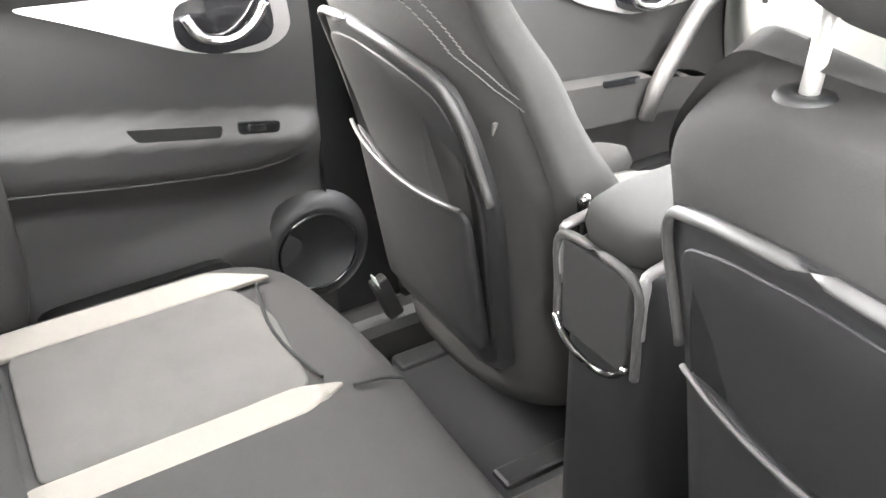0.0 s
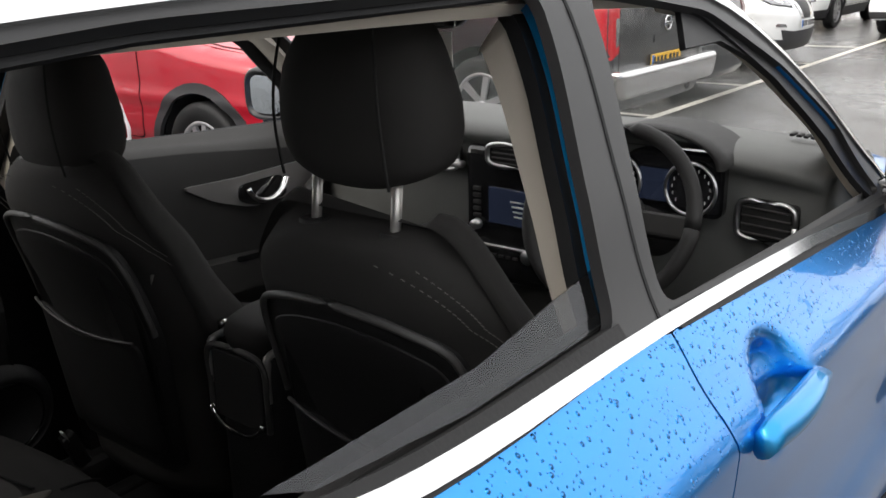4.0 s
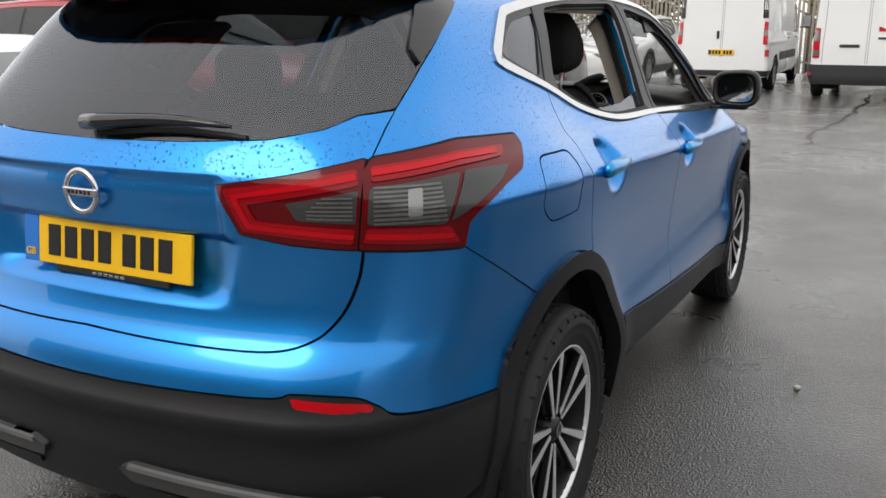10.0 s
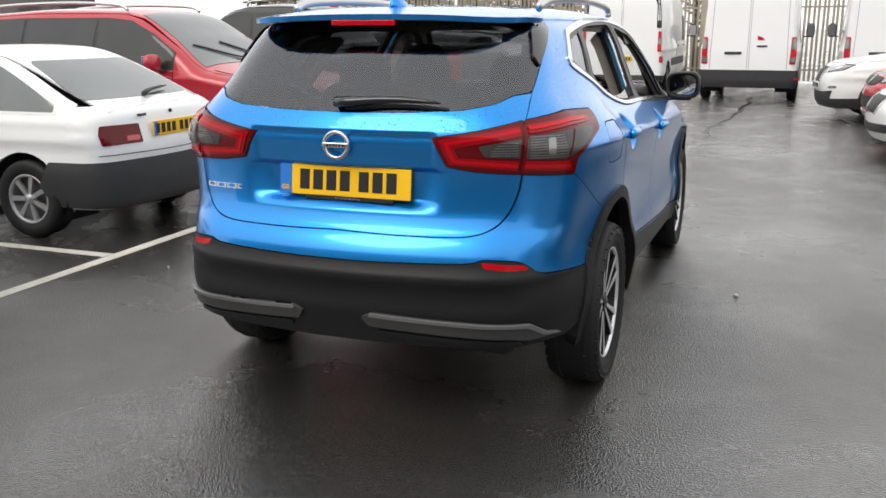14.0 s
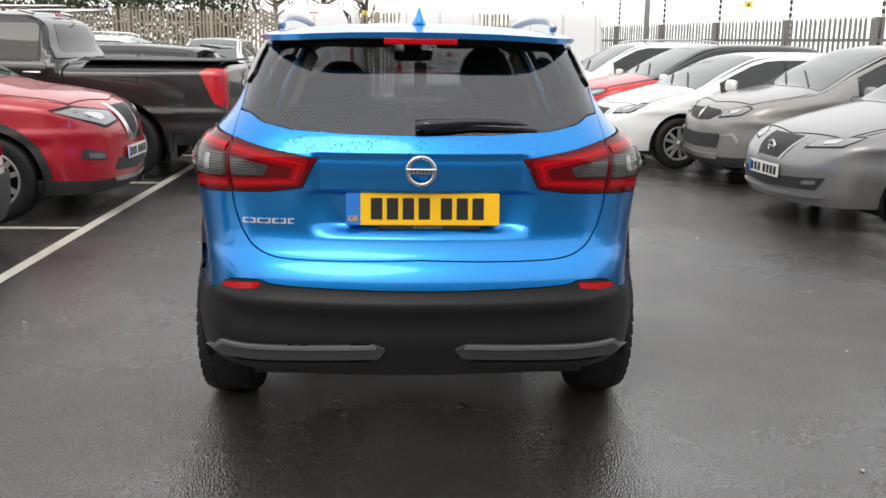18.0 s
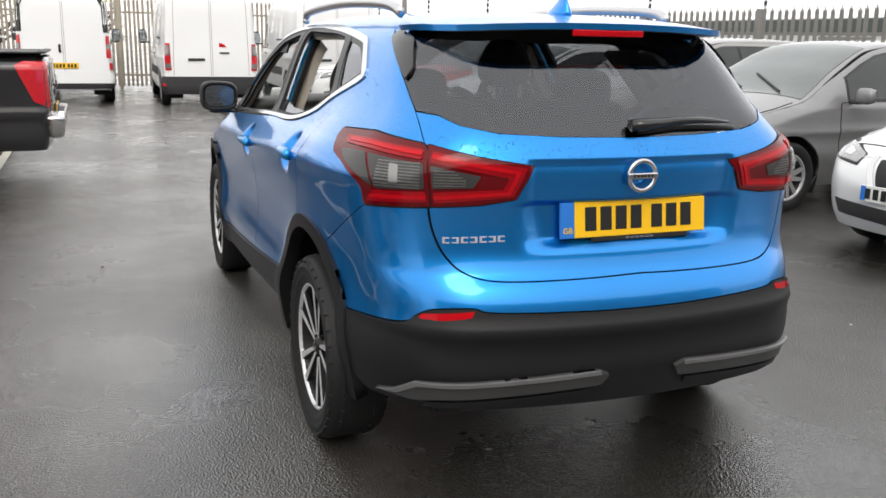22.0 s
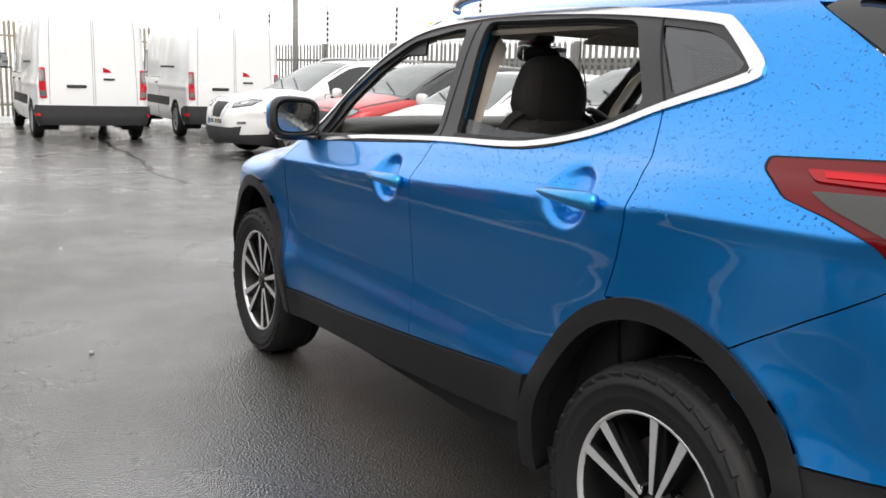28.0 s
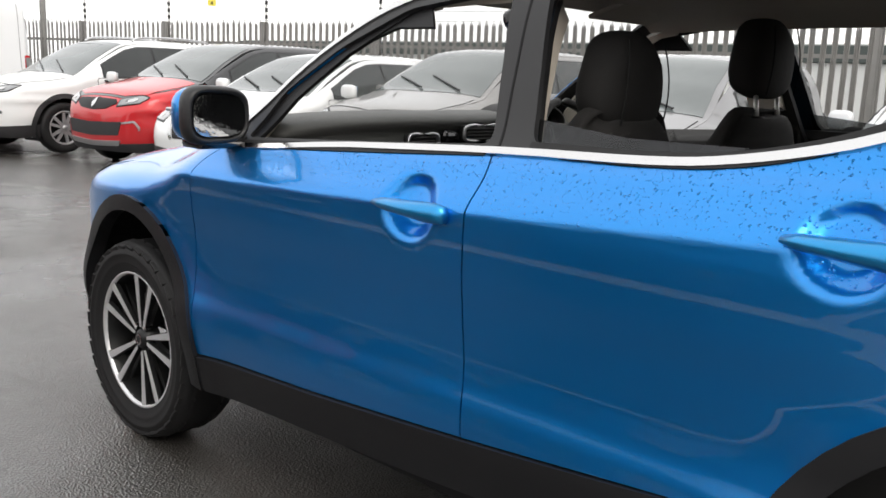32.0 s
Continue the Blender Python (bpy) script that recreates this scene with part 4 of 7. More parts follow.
panel("front_skirt", skin, front_view, [(-.65, .22), (.65, .22), (.66, .41), (-.66, .41)], M["black_plastic"], car, off=.002, thick=.02)
# dark backing seen through the panel gaps
for s in (1, -1):
    hole_r, hole_f = arch(.01, .41, .47, -35, 215, 24), arch(2.646, .41, .47, -35, 215, 24)
    rim = [(2.28, 1.05), *[tuple(q) for q in belt_f], (.739, 1.12), (.564, 1.135), (.372, 1.175), (.18, 1.24), (.02, 1.26), (-.25, 1.25), (-.32, .9), (-.36, .62)]
    side_poly = [(3.2, .8), (2.9, .92), (2.6, .97)] + rim + arch(.01, .40, .47, 150, 14, 14) + [(.45, .27), (2.2, .27)] + arch(2.646, .40, .47, 166, 14, 14) + [(3.2, .6)]
    panel("inner_panel", skin, side_view(s), side_poly, M["gap"], car, off=-.034, thick=.004, grid=.04)
back = [(.0, .36), (.5, .36), (.60, .62), (.55, .9), (.51, .96), (.60, 1.10), (.60, 1.17), (.43, 1.19), (.40, 1.19)]
panel("tail_backing", skin, round_view, back + [(-a, z) for a, z in back[::-1]][:-1], M["gap"], car, off=-.022, thick=.004, grid=.04)
part("underbody", box(1.20, 3.7, .10, (0, 1.30, .30), .03), M["gap"], car)
# plate, badge, script, wiper
plate = part("number_plate", box(.487, .010, .113, (.033, -.752, .938), .002, 1, None), M["yellow"], tail, "yellow rear number plate with dark bars")
for ob_, tilt in ((plate, 7),):
    ob_.matrix_basis = Matrix.Translation((0, -.752, .938)) @ Matrix.Rotation(radians(-tilt), 4, "X") @ Matrix.Translation((0, .752, -.938))
for i in range(7):
    x0 = -.158 + i * .0555 + (.022 if i > 3 else 0)
    part("plate_bar", box(.040 if i != 2 else .040, .004, .075, (x0 + .004, -.758, .940), .001, 1), M["ink"], plate)
part("plate_band", box(.050, .010, .113, (-.236, -.752, .938), .002, 1), M["eu_blue"], plate, "blue band beside the plate")
letters("GB", .026, .001, M["yellow"], plate, pose(-.236, -.7585, .905, 90, 0, 0), name="band_letters")
part("plate_holder", box(.36, .012, .016, (.03, -.750, .874), .002, 1), M["ink"], plate)
for i in range(6):
    part("dealer_bar", box(.014, .004, .006, (-.02 + i * .018, -.757, .874), .0005, 1), M["chrome"], plate)
badge = part("badge", lathe([(.047 + .0075 * math.cos(a), .006 * math.sin(a)) for a in np.linspace(0, 2 * math.pi, 11)], 44, "y", (0, -.796, 1.078)), M["chrome"], tail, "round chrome maker's badge", smooth=True)
part("badge_bar", box(.108, .012, .020, (0, -.798, 1.078), .004), M["chrome"], badge)
for i in range(6):
    part("badge_mark", box(.007, .003, .009, (-.032 + .0128 * i, -.8045, 1.078), .001, 1), M["ink"], badge)
for i in range(7):
    u0 = -.362 + i * .0158
    z0, f = .878 + .0007 * i, -1 if i % 2 else 1
    stroke = [(0, 0), (.012, 0), (.012, .0035), (.0038, .0035), (.0038, .0150), (.012, .0150), (.012, .0185), (0, .0185)]
    panel("script_letter", skin, round_view, [((u0 + x) if f > 0 else (u0 + .012 - x), z0 + z) for x, z in stroke], M["alloy"], tail, off=.004, thick=.005, grid=.02, label="silver model script")
wp = project(skin, np.array([(x, 1.0, z) for x, z in zip(np.linspace(-.02, .375, 9), [1.226, 1.228, 1.232, 1.236, 1.238, 1.238, 1.236, 1.233, 1.229])]), np.array([0, -1.0, 0]))
wiper = part("rear_wiper", tube(wp + np.array([0, -.026, .004]), [.024, .025, .021, .018, .016, .015, .013, .010, .005], 10, .8), M["gloss_black"], tail, "black rear wiper", smooth=True)
part("wiper_blade", tube(wp + np.array([.03, -.012, -.02]), .007, 6), M["rubber"], wiper)

# ---- the crossover's cabin ----
M["cloth"] = material("black_seat_cloth", (.0165, .0155, .015), .85, bump=.6, bump_scale=1400, vary=.15, scale=14)
M["cloth_grey"] = material("grey_seat_cloth", (.060, .0575, .054), .88, bump=.7, bump_scale=1200, vary=.18, scale=20)
M["cloth_light"] = material("light_grey_stripe_cloth", (.145, .134, .12), .85, bump=.5, bump_scale=1400, vary=.1)
M["trim"] = material("soft_black_trim", (.019, .0182, .018), .58, bump=.25, bump_scale=1600, vary=.12, spec=.4)
M["trim_grey"] = material("charcoal_hard_trim", (.028, .027, .026), .5, bump=.15, bump_scale=900)
M["silver"] = material("satin_silver_plastic", (.34, .33, .325), .32, .7, vary=.05)
M["beige"] = material("pale_fabric_liner", (.46, .42, .36), .9, bump=.3, bump_scale=1200, vary=.06)
M["carpet"] = material("black_carpet", (.022, .021, .020), .95, bump=1.0, bump_scale=700, vary=.35, scale=60)
M["shell"] = material("black_seat_shell", (.011, .011, .0115), .5, bump=.3, bump_scale=900, vary=.2)
M["thread"] = material("grey_stitching", (.08, .077, .074), .8)
# near-black for seams, and for shade painted into cups, recesses, vents and slots
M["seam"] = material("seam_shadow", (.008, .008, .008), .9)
M["screen"] = material("dim_lcd_screen", (.012, .016, .03), .08, coat=.6, emit=.4)
M["dial"] = material("instrument_dial", (.012, .012, .014), .2, coat=.5)
M["white_mark"] = material("white_print", (.75, .75, .72), .6)
M["paper"] = material("paper_sheet", (.72, .70, .66), .8, vary=.05)

cabin_side = curve((.20, .66), (.35, .70), (.55, .735), (.80, .742), (.95, .742), (1.03, .748), (1.08, .758), (1.14, .765), (1.3, .70))


def cabin(p):
    x, y, z = np.abs(p[..., 0]), p[..., 1], p[..., 2]
    return cabin_side(z) - .02 * step(y, 1.7, 2.3) - x


rest_high = curve((.2, .962), (.55, .925), (.80, .885), (1.06, .836))
rest_low = curve((.2, .845), (.5, .828), (.75, .788), (.95, .768), (1.06, .79))


def rear_relief(p):
    """The rear door's lining: a soft roll at the top, a rolling armrest, a pocket's swell below."""
    y, z = p[..., 1], p[..., 2]
    lo, hi = rest_low(y), rest_high(y)
    rest = step(z, lo - .06, lo + .035) * step(-z, -(hi + .012), -(hi - .034)) * step(-y, -1.085, -1.0)
    return cabin(p) - .055 * rest - .016 * step(z, 1.085, 1.125) - .030 * bell(z, .60, .10) * bell(y, .88, .24) * step(-z, -.70, -.62)


def card(name, s, poly, mat, parent, depth=0.0, thick=.012, grid=.03, label=""):
    v, f, n = tidy(*cut(cabin, side_view(s), poly, (), -depth + thick, thick, grid))
    return link(name, mesh_of(name, v, f, n), parent, label, mat)


for s in (1, -1):
    fd, rd = PLACES["front", s], PLACES["rear", s]
    # rear door card
    v_, f_, n_ = tidy(*cut(rear_relief, side_view(s), [(.45, 1.150), (.26, 1.150), (.25, .45), (.42, .30), (1.04, .30), (1.08, 1.145), (.74, 1.150), (.56, 1.150)], (), .02, .02, .013))
    link("door_card", mesh_of("door_card", v_, f_, n_), rd, "", M["trim"])
    seam_ = [(y, float(rest_low(y)) + .006) for y in np.linspace(.30, 1.02, 16)]
    part("armrest_seam", tube(project(rear_relief, np.array([(0, y, z) for y, z in seam_]), np.array([s, 0, 0.0])) - np.array([s * .002, 0, 0]), .0022, 6), M["trim_grey"], rd, smooth=True)
    card("silver_blade", s, rounded([(.60, 1.098), (.86, 1.082), (1.03, 1.10), (1.035, .99), (.98, .965), (.86, .985), (.76, 1.03)], .03), M["silver"], rd, .012, .016, .02, "satin silver door blade")
    card("handle_bowl", s, rounded([(.84, 1.065), (1.0, 1.075), (1.005, .985), (.90, .975), (.835, 1.0)], .035), M["gloss_black"], rd, .016, .006, .02)
    hb = spline([(s * .722, .855, 1.05), (s * .715, .875, 1.015), (s * .708, .92, 1.005), (s * .705, .96, 1.025), (s * .71, .985, 1.055)], 5)
    part("inner_handle", tube(hb, [.013] * 6 + [.011] * (len(hb) - 6), 10, .7), M["chrome"], rd, "chrome inner door handle", smooth=True)
    # flat dark plate: the pull cup's inner shade as colour, no hollow
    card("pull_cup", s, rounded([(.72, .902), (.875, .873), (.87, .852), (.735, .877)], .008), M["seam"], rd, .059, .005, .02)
    card("window_switch", s, rounded([(.90, .872), (.975, .858), (.97, .838), (.90, .85)], .008), M["gloss_black"], rd, .0595, .006, .02)
    card("switch_cap", s, rounded([(.918, .864), (.948, .858), (.946, .848), (.918, .853)], .004), M["chrome"], rd, .064, .006, .02)
    part("speaker_bulge", lathe([(.118, 0), (.110, .016), (.095, .028), (.082, .032), (.077, .022), (.001, .022)], 36, at=(0, 0, 0)), M["shell"], rd, smooth=True).matrix_basis = pose(s * .735, 1.02, .570) @ Matrix.Diagonal((-s, 1, 1, 1))
    part("speaker_ring", lathe([(.076, .031), (.079, .036), (.083, .031)], 36), M["gloss_black"], rd, smooth=True).matrix_basis = pose(s * .735, 1.02, .570) @ Matrix.Diagonal((-s, 1, 1, 1))
    card("door_pocket", s, rounded([(.5, .60), (.86, .62), (.84, .36), (.55, .36)], .05), M["shell"], rd, .045, .045, .03)
    # front door card
    card("door_card", s, [(1.18, 1.100), (1.6, 1.066), (2.1, 1.006), (2.14, .30), (1.2, .30)], M["trim"], fd, .0, .02)
    ledge = []
    for y in np.linspace(1.17, 2.1, 14):
        zc, zs = np.interp(y, (1.18, 1.6, 2.1), (1.100, 1.066, 1.006)), np.interp(y, (1.145, 1.6, 2.06), (1.140, 1.110, 1.086))
        xi = float(cabin_side(zc)) - .02 * float(step(y, 1.7, 2.3))
        ledge.append([(s * (xi + .012), y, zc - .03), (s * xi, y, zc - .012), (s * (xi + .004), y, zc + .004), (s * (xi + .020), y, zc + .014), (s * .795, y, zs), (s * .795, y, zc - .03)])
    part("door_ledge", rings(ledge), M["trim_grey"], fd, smooth=True)
    card("silver_blade", s, rounded([(1.56, .982), (1.75, .975), (2.09, .985), (2.09, .925), (1.93, .89), (1.78, .885), (1.66, .925)], .03), M["silver"], fd, .012, .016, .02, "satin silver door blade")
    card("handle_bowl", s, rounded([(1.74, .955), (1.90, .96), (1.91, .895), (1.80, .885), (1.735, .91)], .03), M["gloss_black"], fd, .016, .006, .02)
    hb = spline([(s * .705, 1.755, .945), (s * .70, 1.775, .915), (s * .692, 1.82, .905), (s * .69, 1.86, .925), (s * .695, 1.885, .955)], 5)
    part("inner_handle", tube(hb, .012, 10, .7), M["chrome"], fd, "chrome inner door handle", smooth=True)
    grab = spline([(s * .70, 2.06, .95), (s * .68, 1.93, .885), (s * .665, 1.85, .80), (s * .66, 1.80, .73), (s * .67, 1.79, .67)], 5)
    part("grab_bar", tube(grab, .022, 10, .8), M["trim_grey"], fd, smooth=True)
    card("armrest", s, rounded([(1.25, .80), (1.80, .755), (2.0, .72), (1.98, .66), (1.7, .67), (1.25, .70)], .02), M["trim_grey"], fd, .055, .055, .03)
    card("window_switch", s, rounded([(1.68, .772), (1.78, .764), (1.77, .75), (1.68, .757)], .006), M["gloss_black"], fd, .059, .006, .02)
    card("door_pocket", s, rounded([(1.3, .52), (2.0, .54), (1.95, .34), (1.3, .34)], .05), M["shell"], fd, .045, .045, .03)
    # pillars seen through the openings
    def band(line, width):
        p = np.array(line)
        return np.concatenate([p, (p + np.array([width, 0]))[::-1]])
    fr = [(1.02, 1.12), (1.055, 1.25), (1.092, 1.40), (1.115, 1.52)]
    panel("pillar_paint", skin, side_view(s), band([(y + .048, z) for y, z in fr], .045), M["blue_in"], car, off=-.032, thick=.014, grid=.03)
    panel("pillar_seal", skin, side_view(s), band([(y + .036, z) for y, z in fr], .09), M["black_plastic"], car, off=-.052, thick=.020, grid=.03)
    panel("pillar_trim", skin, side_view(s), band([(y + .066 - .10 * max(0, z - 1.25), z) for y, z in [(1.035, 1.14), *fr[1:]]], .10), M["beige"], car, off=-.066, thick=.056, grid=.03, label="pale grey-beige pillar trim")
    panel("pillar_trim", skin, side_view(s), [(2.16, 1.08), (2.03, 1.225), (1.85, 1.36), (1.62, 1.475), (1.52, 1.50), (1.50, 1.48), (1.57, 1.466), (1.78, 1.356), (1.95, 1.225), (2.06, 1.08)], M["beige"], car, off=-.024, thick=.022, grid=.03, label="pale windscreen pillar trim")
    panel("inner_frame", skin, side_view(s), [(2.16, 1.08), (2.03, 1.225), (1.85, 1.36), (1.62, 1.475), (1.45, 1.520), (1.13, 1.535), (1.10, 1.506), (1.40, 1.492), (1.56, 1.446), (1.76, 1.332), (1.92, 1.205), (2.03, 1.08)], M["black_plastic"], car, off=-.010, thick=.012, grid=.03)
    panel("pillar_trim", skin, side_view(s), [(.40, 1.49), (.22, 1.25), (.0, 1.28), (-.06, 1.36), (.05, 1.47), (.2, 1.495)], M["beige"], car, off=-.07, thick=.03, grid=.03, holes=([(.29, 1.46), (.18, 1.30), (.03, 1.35), (.1, 1.43)],))
    panel("window_seal", skin, side_view(s), strip(spline([(2.05, 1.074), (1.6, 1.100), (1.145, 1.130)], 4), -.004, .016), M["rubber"], car, off=.003, thick=.04, grid=.03)
    panel("window_seal", skin, side_view(s), strip(spline([(1.034, 1.140), (.74, 1.145), (.56, 1.161), (.40, 1.200), (.27, 1.254)], 4), -.012, .017), M["rubber"], car, off=.003, thick=.04, grid=.03)
    panel("inner_frame", skin, side_view(s), [(1.13, 1.535), (.6, 1.522), (.38, 1.505), (.25, 1.28), (.262, 1.262), (.41, 1.478), (.6, 1.493), (1.10, 1.502)], M["black_plastic"], car, off=-.016, thick=.006, grid=.03)
    panel("lowered_glass", skin, side_view(s), [(1.05, 1.155), (1.06, 1.207), (.82, 1.184), (.56, 1.186), (.60, 1.172), (.78, 1.158)], M["clear_dark"], car, off=-.016, thick=.004, grid=.03, label="edge of lowered window glass")

panel("headliner", skin, top_view, [(-.60, -.25), (.60, -.25), (.615, 1.50), (.60, 1.60), (-.60, 1.60), (-.615, 1.50)], M["beige"], car, off=-.035, thick=.02, grid=.06, label="pale fabric roof lining")
part("cabin_floor", box(1.40, 2.0, .04, (0, 1.32, .285), .01), M["carpet"], car)
part("boot_floor", box(1.2, 1.05, .05, (0, -.15, .60), .01), M["carpet"], car)
part("boot_tub", box(1.24, .9, .30, (0, -.2, .44), .02), M["trim"], car)
part("transmission_tunnel", box(.26, 1.1, .12, (0, 1.5, .36), .05, 3), M["carpet"], car)
for s in (1, -1):
    part("floor_mat", box(.50, .42, .012, (s * .38, 1.14, .312), .004), M["carpet"], car)
    part("seat_rail", box(.05, .5, .05, (s * .20, 1.35, .335), .008), M["shell"], car)
    part("seat_rail", box(.05, .5, .05, (s * .57, 1.35, .335), .008), M["shell"], car)
    part("sill_inner", box(.10, 1.8, .14, (s * .70, 1.3, .33), .03), M["trim_grey"], car)
    part("belt_buckle", box(.028, .035, .10, (s * .655, 1.13, .455), .006, 2, (20, 0, 0)), M["trim"], car)
    part("belt_label", box(.018, .004, .030, (s * .650, 1.108, .500), .001, 1, (20, 0, 0)), M["white_mark"], car)


def shield(outline, place, mat, name, parent, thick=.01, rows=5, label=""):
    """A curved plate: a flat outline (2-D) laid on a surface by place(u, v, lift)."""
    o = np.asarray(outline, float)
    c = o.mean(0)
    loops = [[place(*(c + (q - c) * 1.0), -thick) for q in o]]
    loops += [[place(*(c + (q - c) * k), lift) for q in o] for k, lift in [(1.0, -.25 * thick), (.985, 0)] + [(k, 0) for k in np.linspace(.85, .06, rows)]]
    bm = rings(loops)
    return part(name, bm, mat, parent, label, smooth=True)


def front_seat(x0, drop=0.0):
    """Seat with bolstered backrest, hard back shell with pocket, headrest on two posts."""
    back_y = curve((.50, 1.11), (.87, 1.066), (1.05, 1.018), (1.14, .998), (1.19, .996), (1.215, 1.002))
    half = curve((.50, .235), (.70, .262), (.88, .262), (1.0, .252), (1.08, .240), (1.14, .218), (1.185, .178), (1.215, .130))
    deep = curve((.50, .20), (.70, .18), (.90, .165), (1.05, .145), (1.14, .128), (1.19, .115), (1.215, .09))
    wing = curve((.50, 1.42), (.70, 1.40), (.77, 1.350), (.85, 1.295), (.91, 1.252), (.967, 1.214), (1.06, 1.172), (1.15, 1.12), (1.215, 1.085))
    loops = []
    for z in np.r_[np.linspace(.50, 1.05, 18), np.linspace(1.07, 1.215, 12)]:
        w, d, yb = float(half(z)), float(deep(z)), float(back_y(z))
        loop = []
        for a in np.linspace(0, 2 * math.pi, 48, endpoint=False):
            cx, sy = math.cos(a), math.sin(a)
            px = w * math.copysign(abs(cx) ** .62, cx)
            py = d / 2 * math.copysign(abs(sy) ** .75, sy)
            u = abs(px) / w
            bol = max(0.0, float(wing(z)) - (yb + d / 2 + py)) * bell(u, .86, .20) * min(1, 2.2 * sy) if sy > 0 else 0
            ear = .044 * bell(abs(px), .150, .050) * step(z, 1.06, 1.17) * step(sy, -.45, .35)
            loop.append((x0 + px, yb + d / 2 + py + bol + .03 * (px / w) ** 2 * (sy < 0), z - .024 * step(z, 1.02, 1.2) + ear))
        loops.append(loop)
    seat = part("front_seat", rings(loops), M["cloth"], car, "black cloth front seat with stitched bolsters", smooth=True)
    # cushion
    part("seat_cushion", blob(.52, .52, .17, (x0, 1.47, .56), 3.4, 28, 12), M["cloth"], seat, smooth=True)
    part("cushion_panel", blob(.30, .44, .05, (x0, 1.48, .635), 3.4, 24, 8), M["cloth_grey"], seat, smooth=True)
    for d in (-1, 1):
        part("cushion_bolster", blob(.11, .46, .10, (x0 + d * .215, 1.46, .635), 2.6, 16, 8), M["cloth"], seat, smooth=True)
        for off in (-.006, .006) if x0 < 0 or d > 0 else ():
            for k in range(30):
                z = 1.016 + .0060 * k
                w, d2, yb = float(half(z)), float(deep(z)), float(back_y(z))
                yy = float(np.interp(z, (.88, 1.01, 1.06, 1.11, 1.19), (1.25, 1.122, 1.072, 1.034, 1.004))) + off
                sy = min(1.0, max(0.0, (yb + d2 / 2 - yy) / (d2 / 2))) ** (1 / .75)
                px = d * (w * max(.0, 1 - sy * sy) ** .31 * float(np.interp(yy - yb - d2 / 2, (0, .05), (1, .90))) + .001)
                part("stitch", box(.0018, .0080, .0012, (x0 + px, yy, z - .024 * step(z, 1.02, 1.2)), 0, 1, (-38, 0, 0)), M["thread"], seat)
    def rear(u, v, lift):
        w, d2, yb = float(half(v)), float(deep(v)), float(back_y(v))
        sy = math.sqrt(max(0, 1 - min(1, (abs(u) / w) ** (2 / .62)))) ** .75
        return np.array([x0 + u, yb + d2 / 2 - d2 / 2 * sy + .03 * (u / w) ** 2 - lift - .012, v])
    out_line = rounded([(-.185, .56), (.185, .56), (.205, .86), (.198, 1.0), (.180, 1.062), (.10, 1.092), (0, 1.103), (-.10, 1.092), (-.180, 1.062), (-.198, 1.0), (-.205, .86)], .035)
    shell = shield(out_line, rear, M["shell"], "back_shell", seat, .02, 6, "charcoal hard seat-back shell")
    shield([(u * .90, .56 + (v - .56) * .93 + .005) for u, v in out_line], lambda u, v, l: rear(u, v, l + .003), M["shell"], "shell_inlay", seat, .004)
    rim_pts = [rear(u, v, .005) for u, v in np.concatenate([out_line, out_line[:1]]) if v > .62]
    top_rim = sorted([(math.atan2(p[2] - .85, p[0] - x0), p) for p in rim_pts], key=lambda q: q[0])
    arc = [p for a, p in top_rim if radians(5) < a < radians(175)]
    part("shell_piping", tube(arc, .0065, 10, .7), M["silver_dark"], seat, "grey edge of the seat-back shell", smooth=True)
    pocket = rounded([(-.165, .60), (.165, .60), (.17, .86), (.0, .852), (-.17, .885)], .03)
    shield(pocket, lambda u, v, l: rear(u, v, l + .016), M["shell"], "map_pocket", seat, .012)
    part("pocket_edge", tube([rear(u, .885 - .18 * (u + .17) / .34 * .12 - .012 * math.sin(math.pi * (u + .17) / .34), .020) for u in np.linspace(-.168, .168, 14)], .0035, 8), M["silver_dark"], seat, smooth=True)
    # headrest
    head = part("headrest", blob(.285, .120, .240, (x0, 1.065, 1.368 + drop), 3.3, 36, 22, bend=lambda p: np.array([p[0] * (1.0 - .30 * step(p[2], -.03, .125) - .20 * step(-p[2], .085, .125)), p[1] + .024 * (p[0] / .14) ** 2 - .10 * p[2] * .25 + .02 * step(p[2], .03, .12), p[2]])), M["cloth"], seat, "rounded black cloth headrest", smooth=True)
    for d in (-1, 1):
        part("headrest_post", tube([(x0 + d * .073, 1.045, 1.17), (x0 + d * .073, 1.052, 1.22), (x0 + d * .073, 1.058, 1.27)], .0075, 12), M["post_steel"], seat, "steel headrest post", smooth=True)
        part("post_collar", lathe([(.001, .003), (.009, .003), (.011, .005), (.019, .005), (.023, .002), (.024, -.006)], 24, "z", (x0 + d * .073, 1.046, 1.1925)), M["shell"], seat, smooth=True)
        sx = x0 + d * .098
        seam_l = [(x0 + d * (.095 + .006 * math.sin(math.pi * k) - .016 * k), 1.065 - .050 - .012 * math.sin(math.pi * k) + .002 * k, 1.262 + drop + .20 * k) for k in np.linspace(0, 1, 12)]
        part("headrest_seam", tube(seam_l, .0022, 6), M["seam"], seat)
    # recline lever on the inner side
    inner = -1 if x0 > 0 else 1
    lever = part("recline_lever", tube([(x0 + inner * .268, 1.20, .80), (x0 + inner * .272, 1.19, .84), (x0 + inner * .272, 1.185, .885)], [.016, .011, .009], 10), M["gloss_black"], seat, smooth=True)
    part("lever_tip", blob(.02, .02, .014, (x0 + inner * .272, 1.185, .888), 2.5, 10, 6), M["chrome"], seat, smooth=True)
    part("seat_tag", box(.004, .010, .045, (x0 + .215, 1.085, .985), .001, 1, (12, 25, 0)), M["thread"], seat)
    return seat


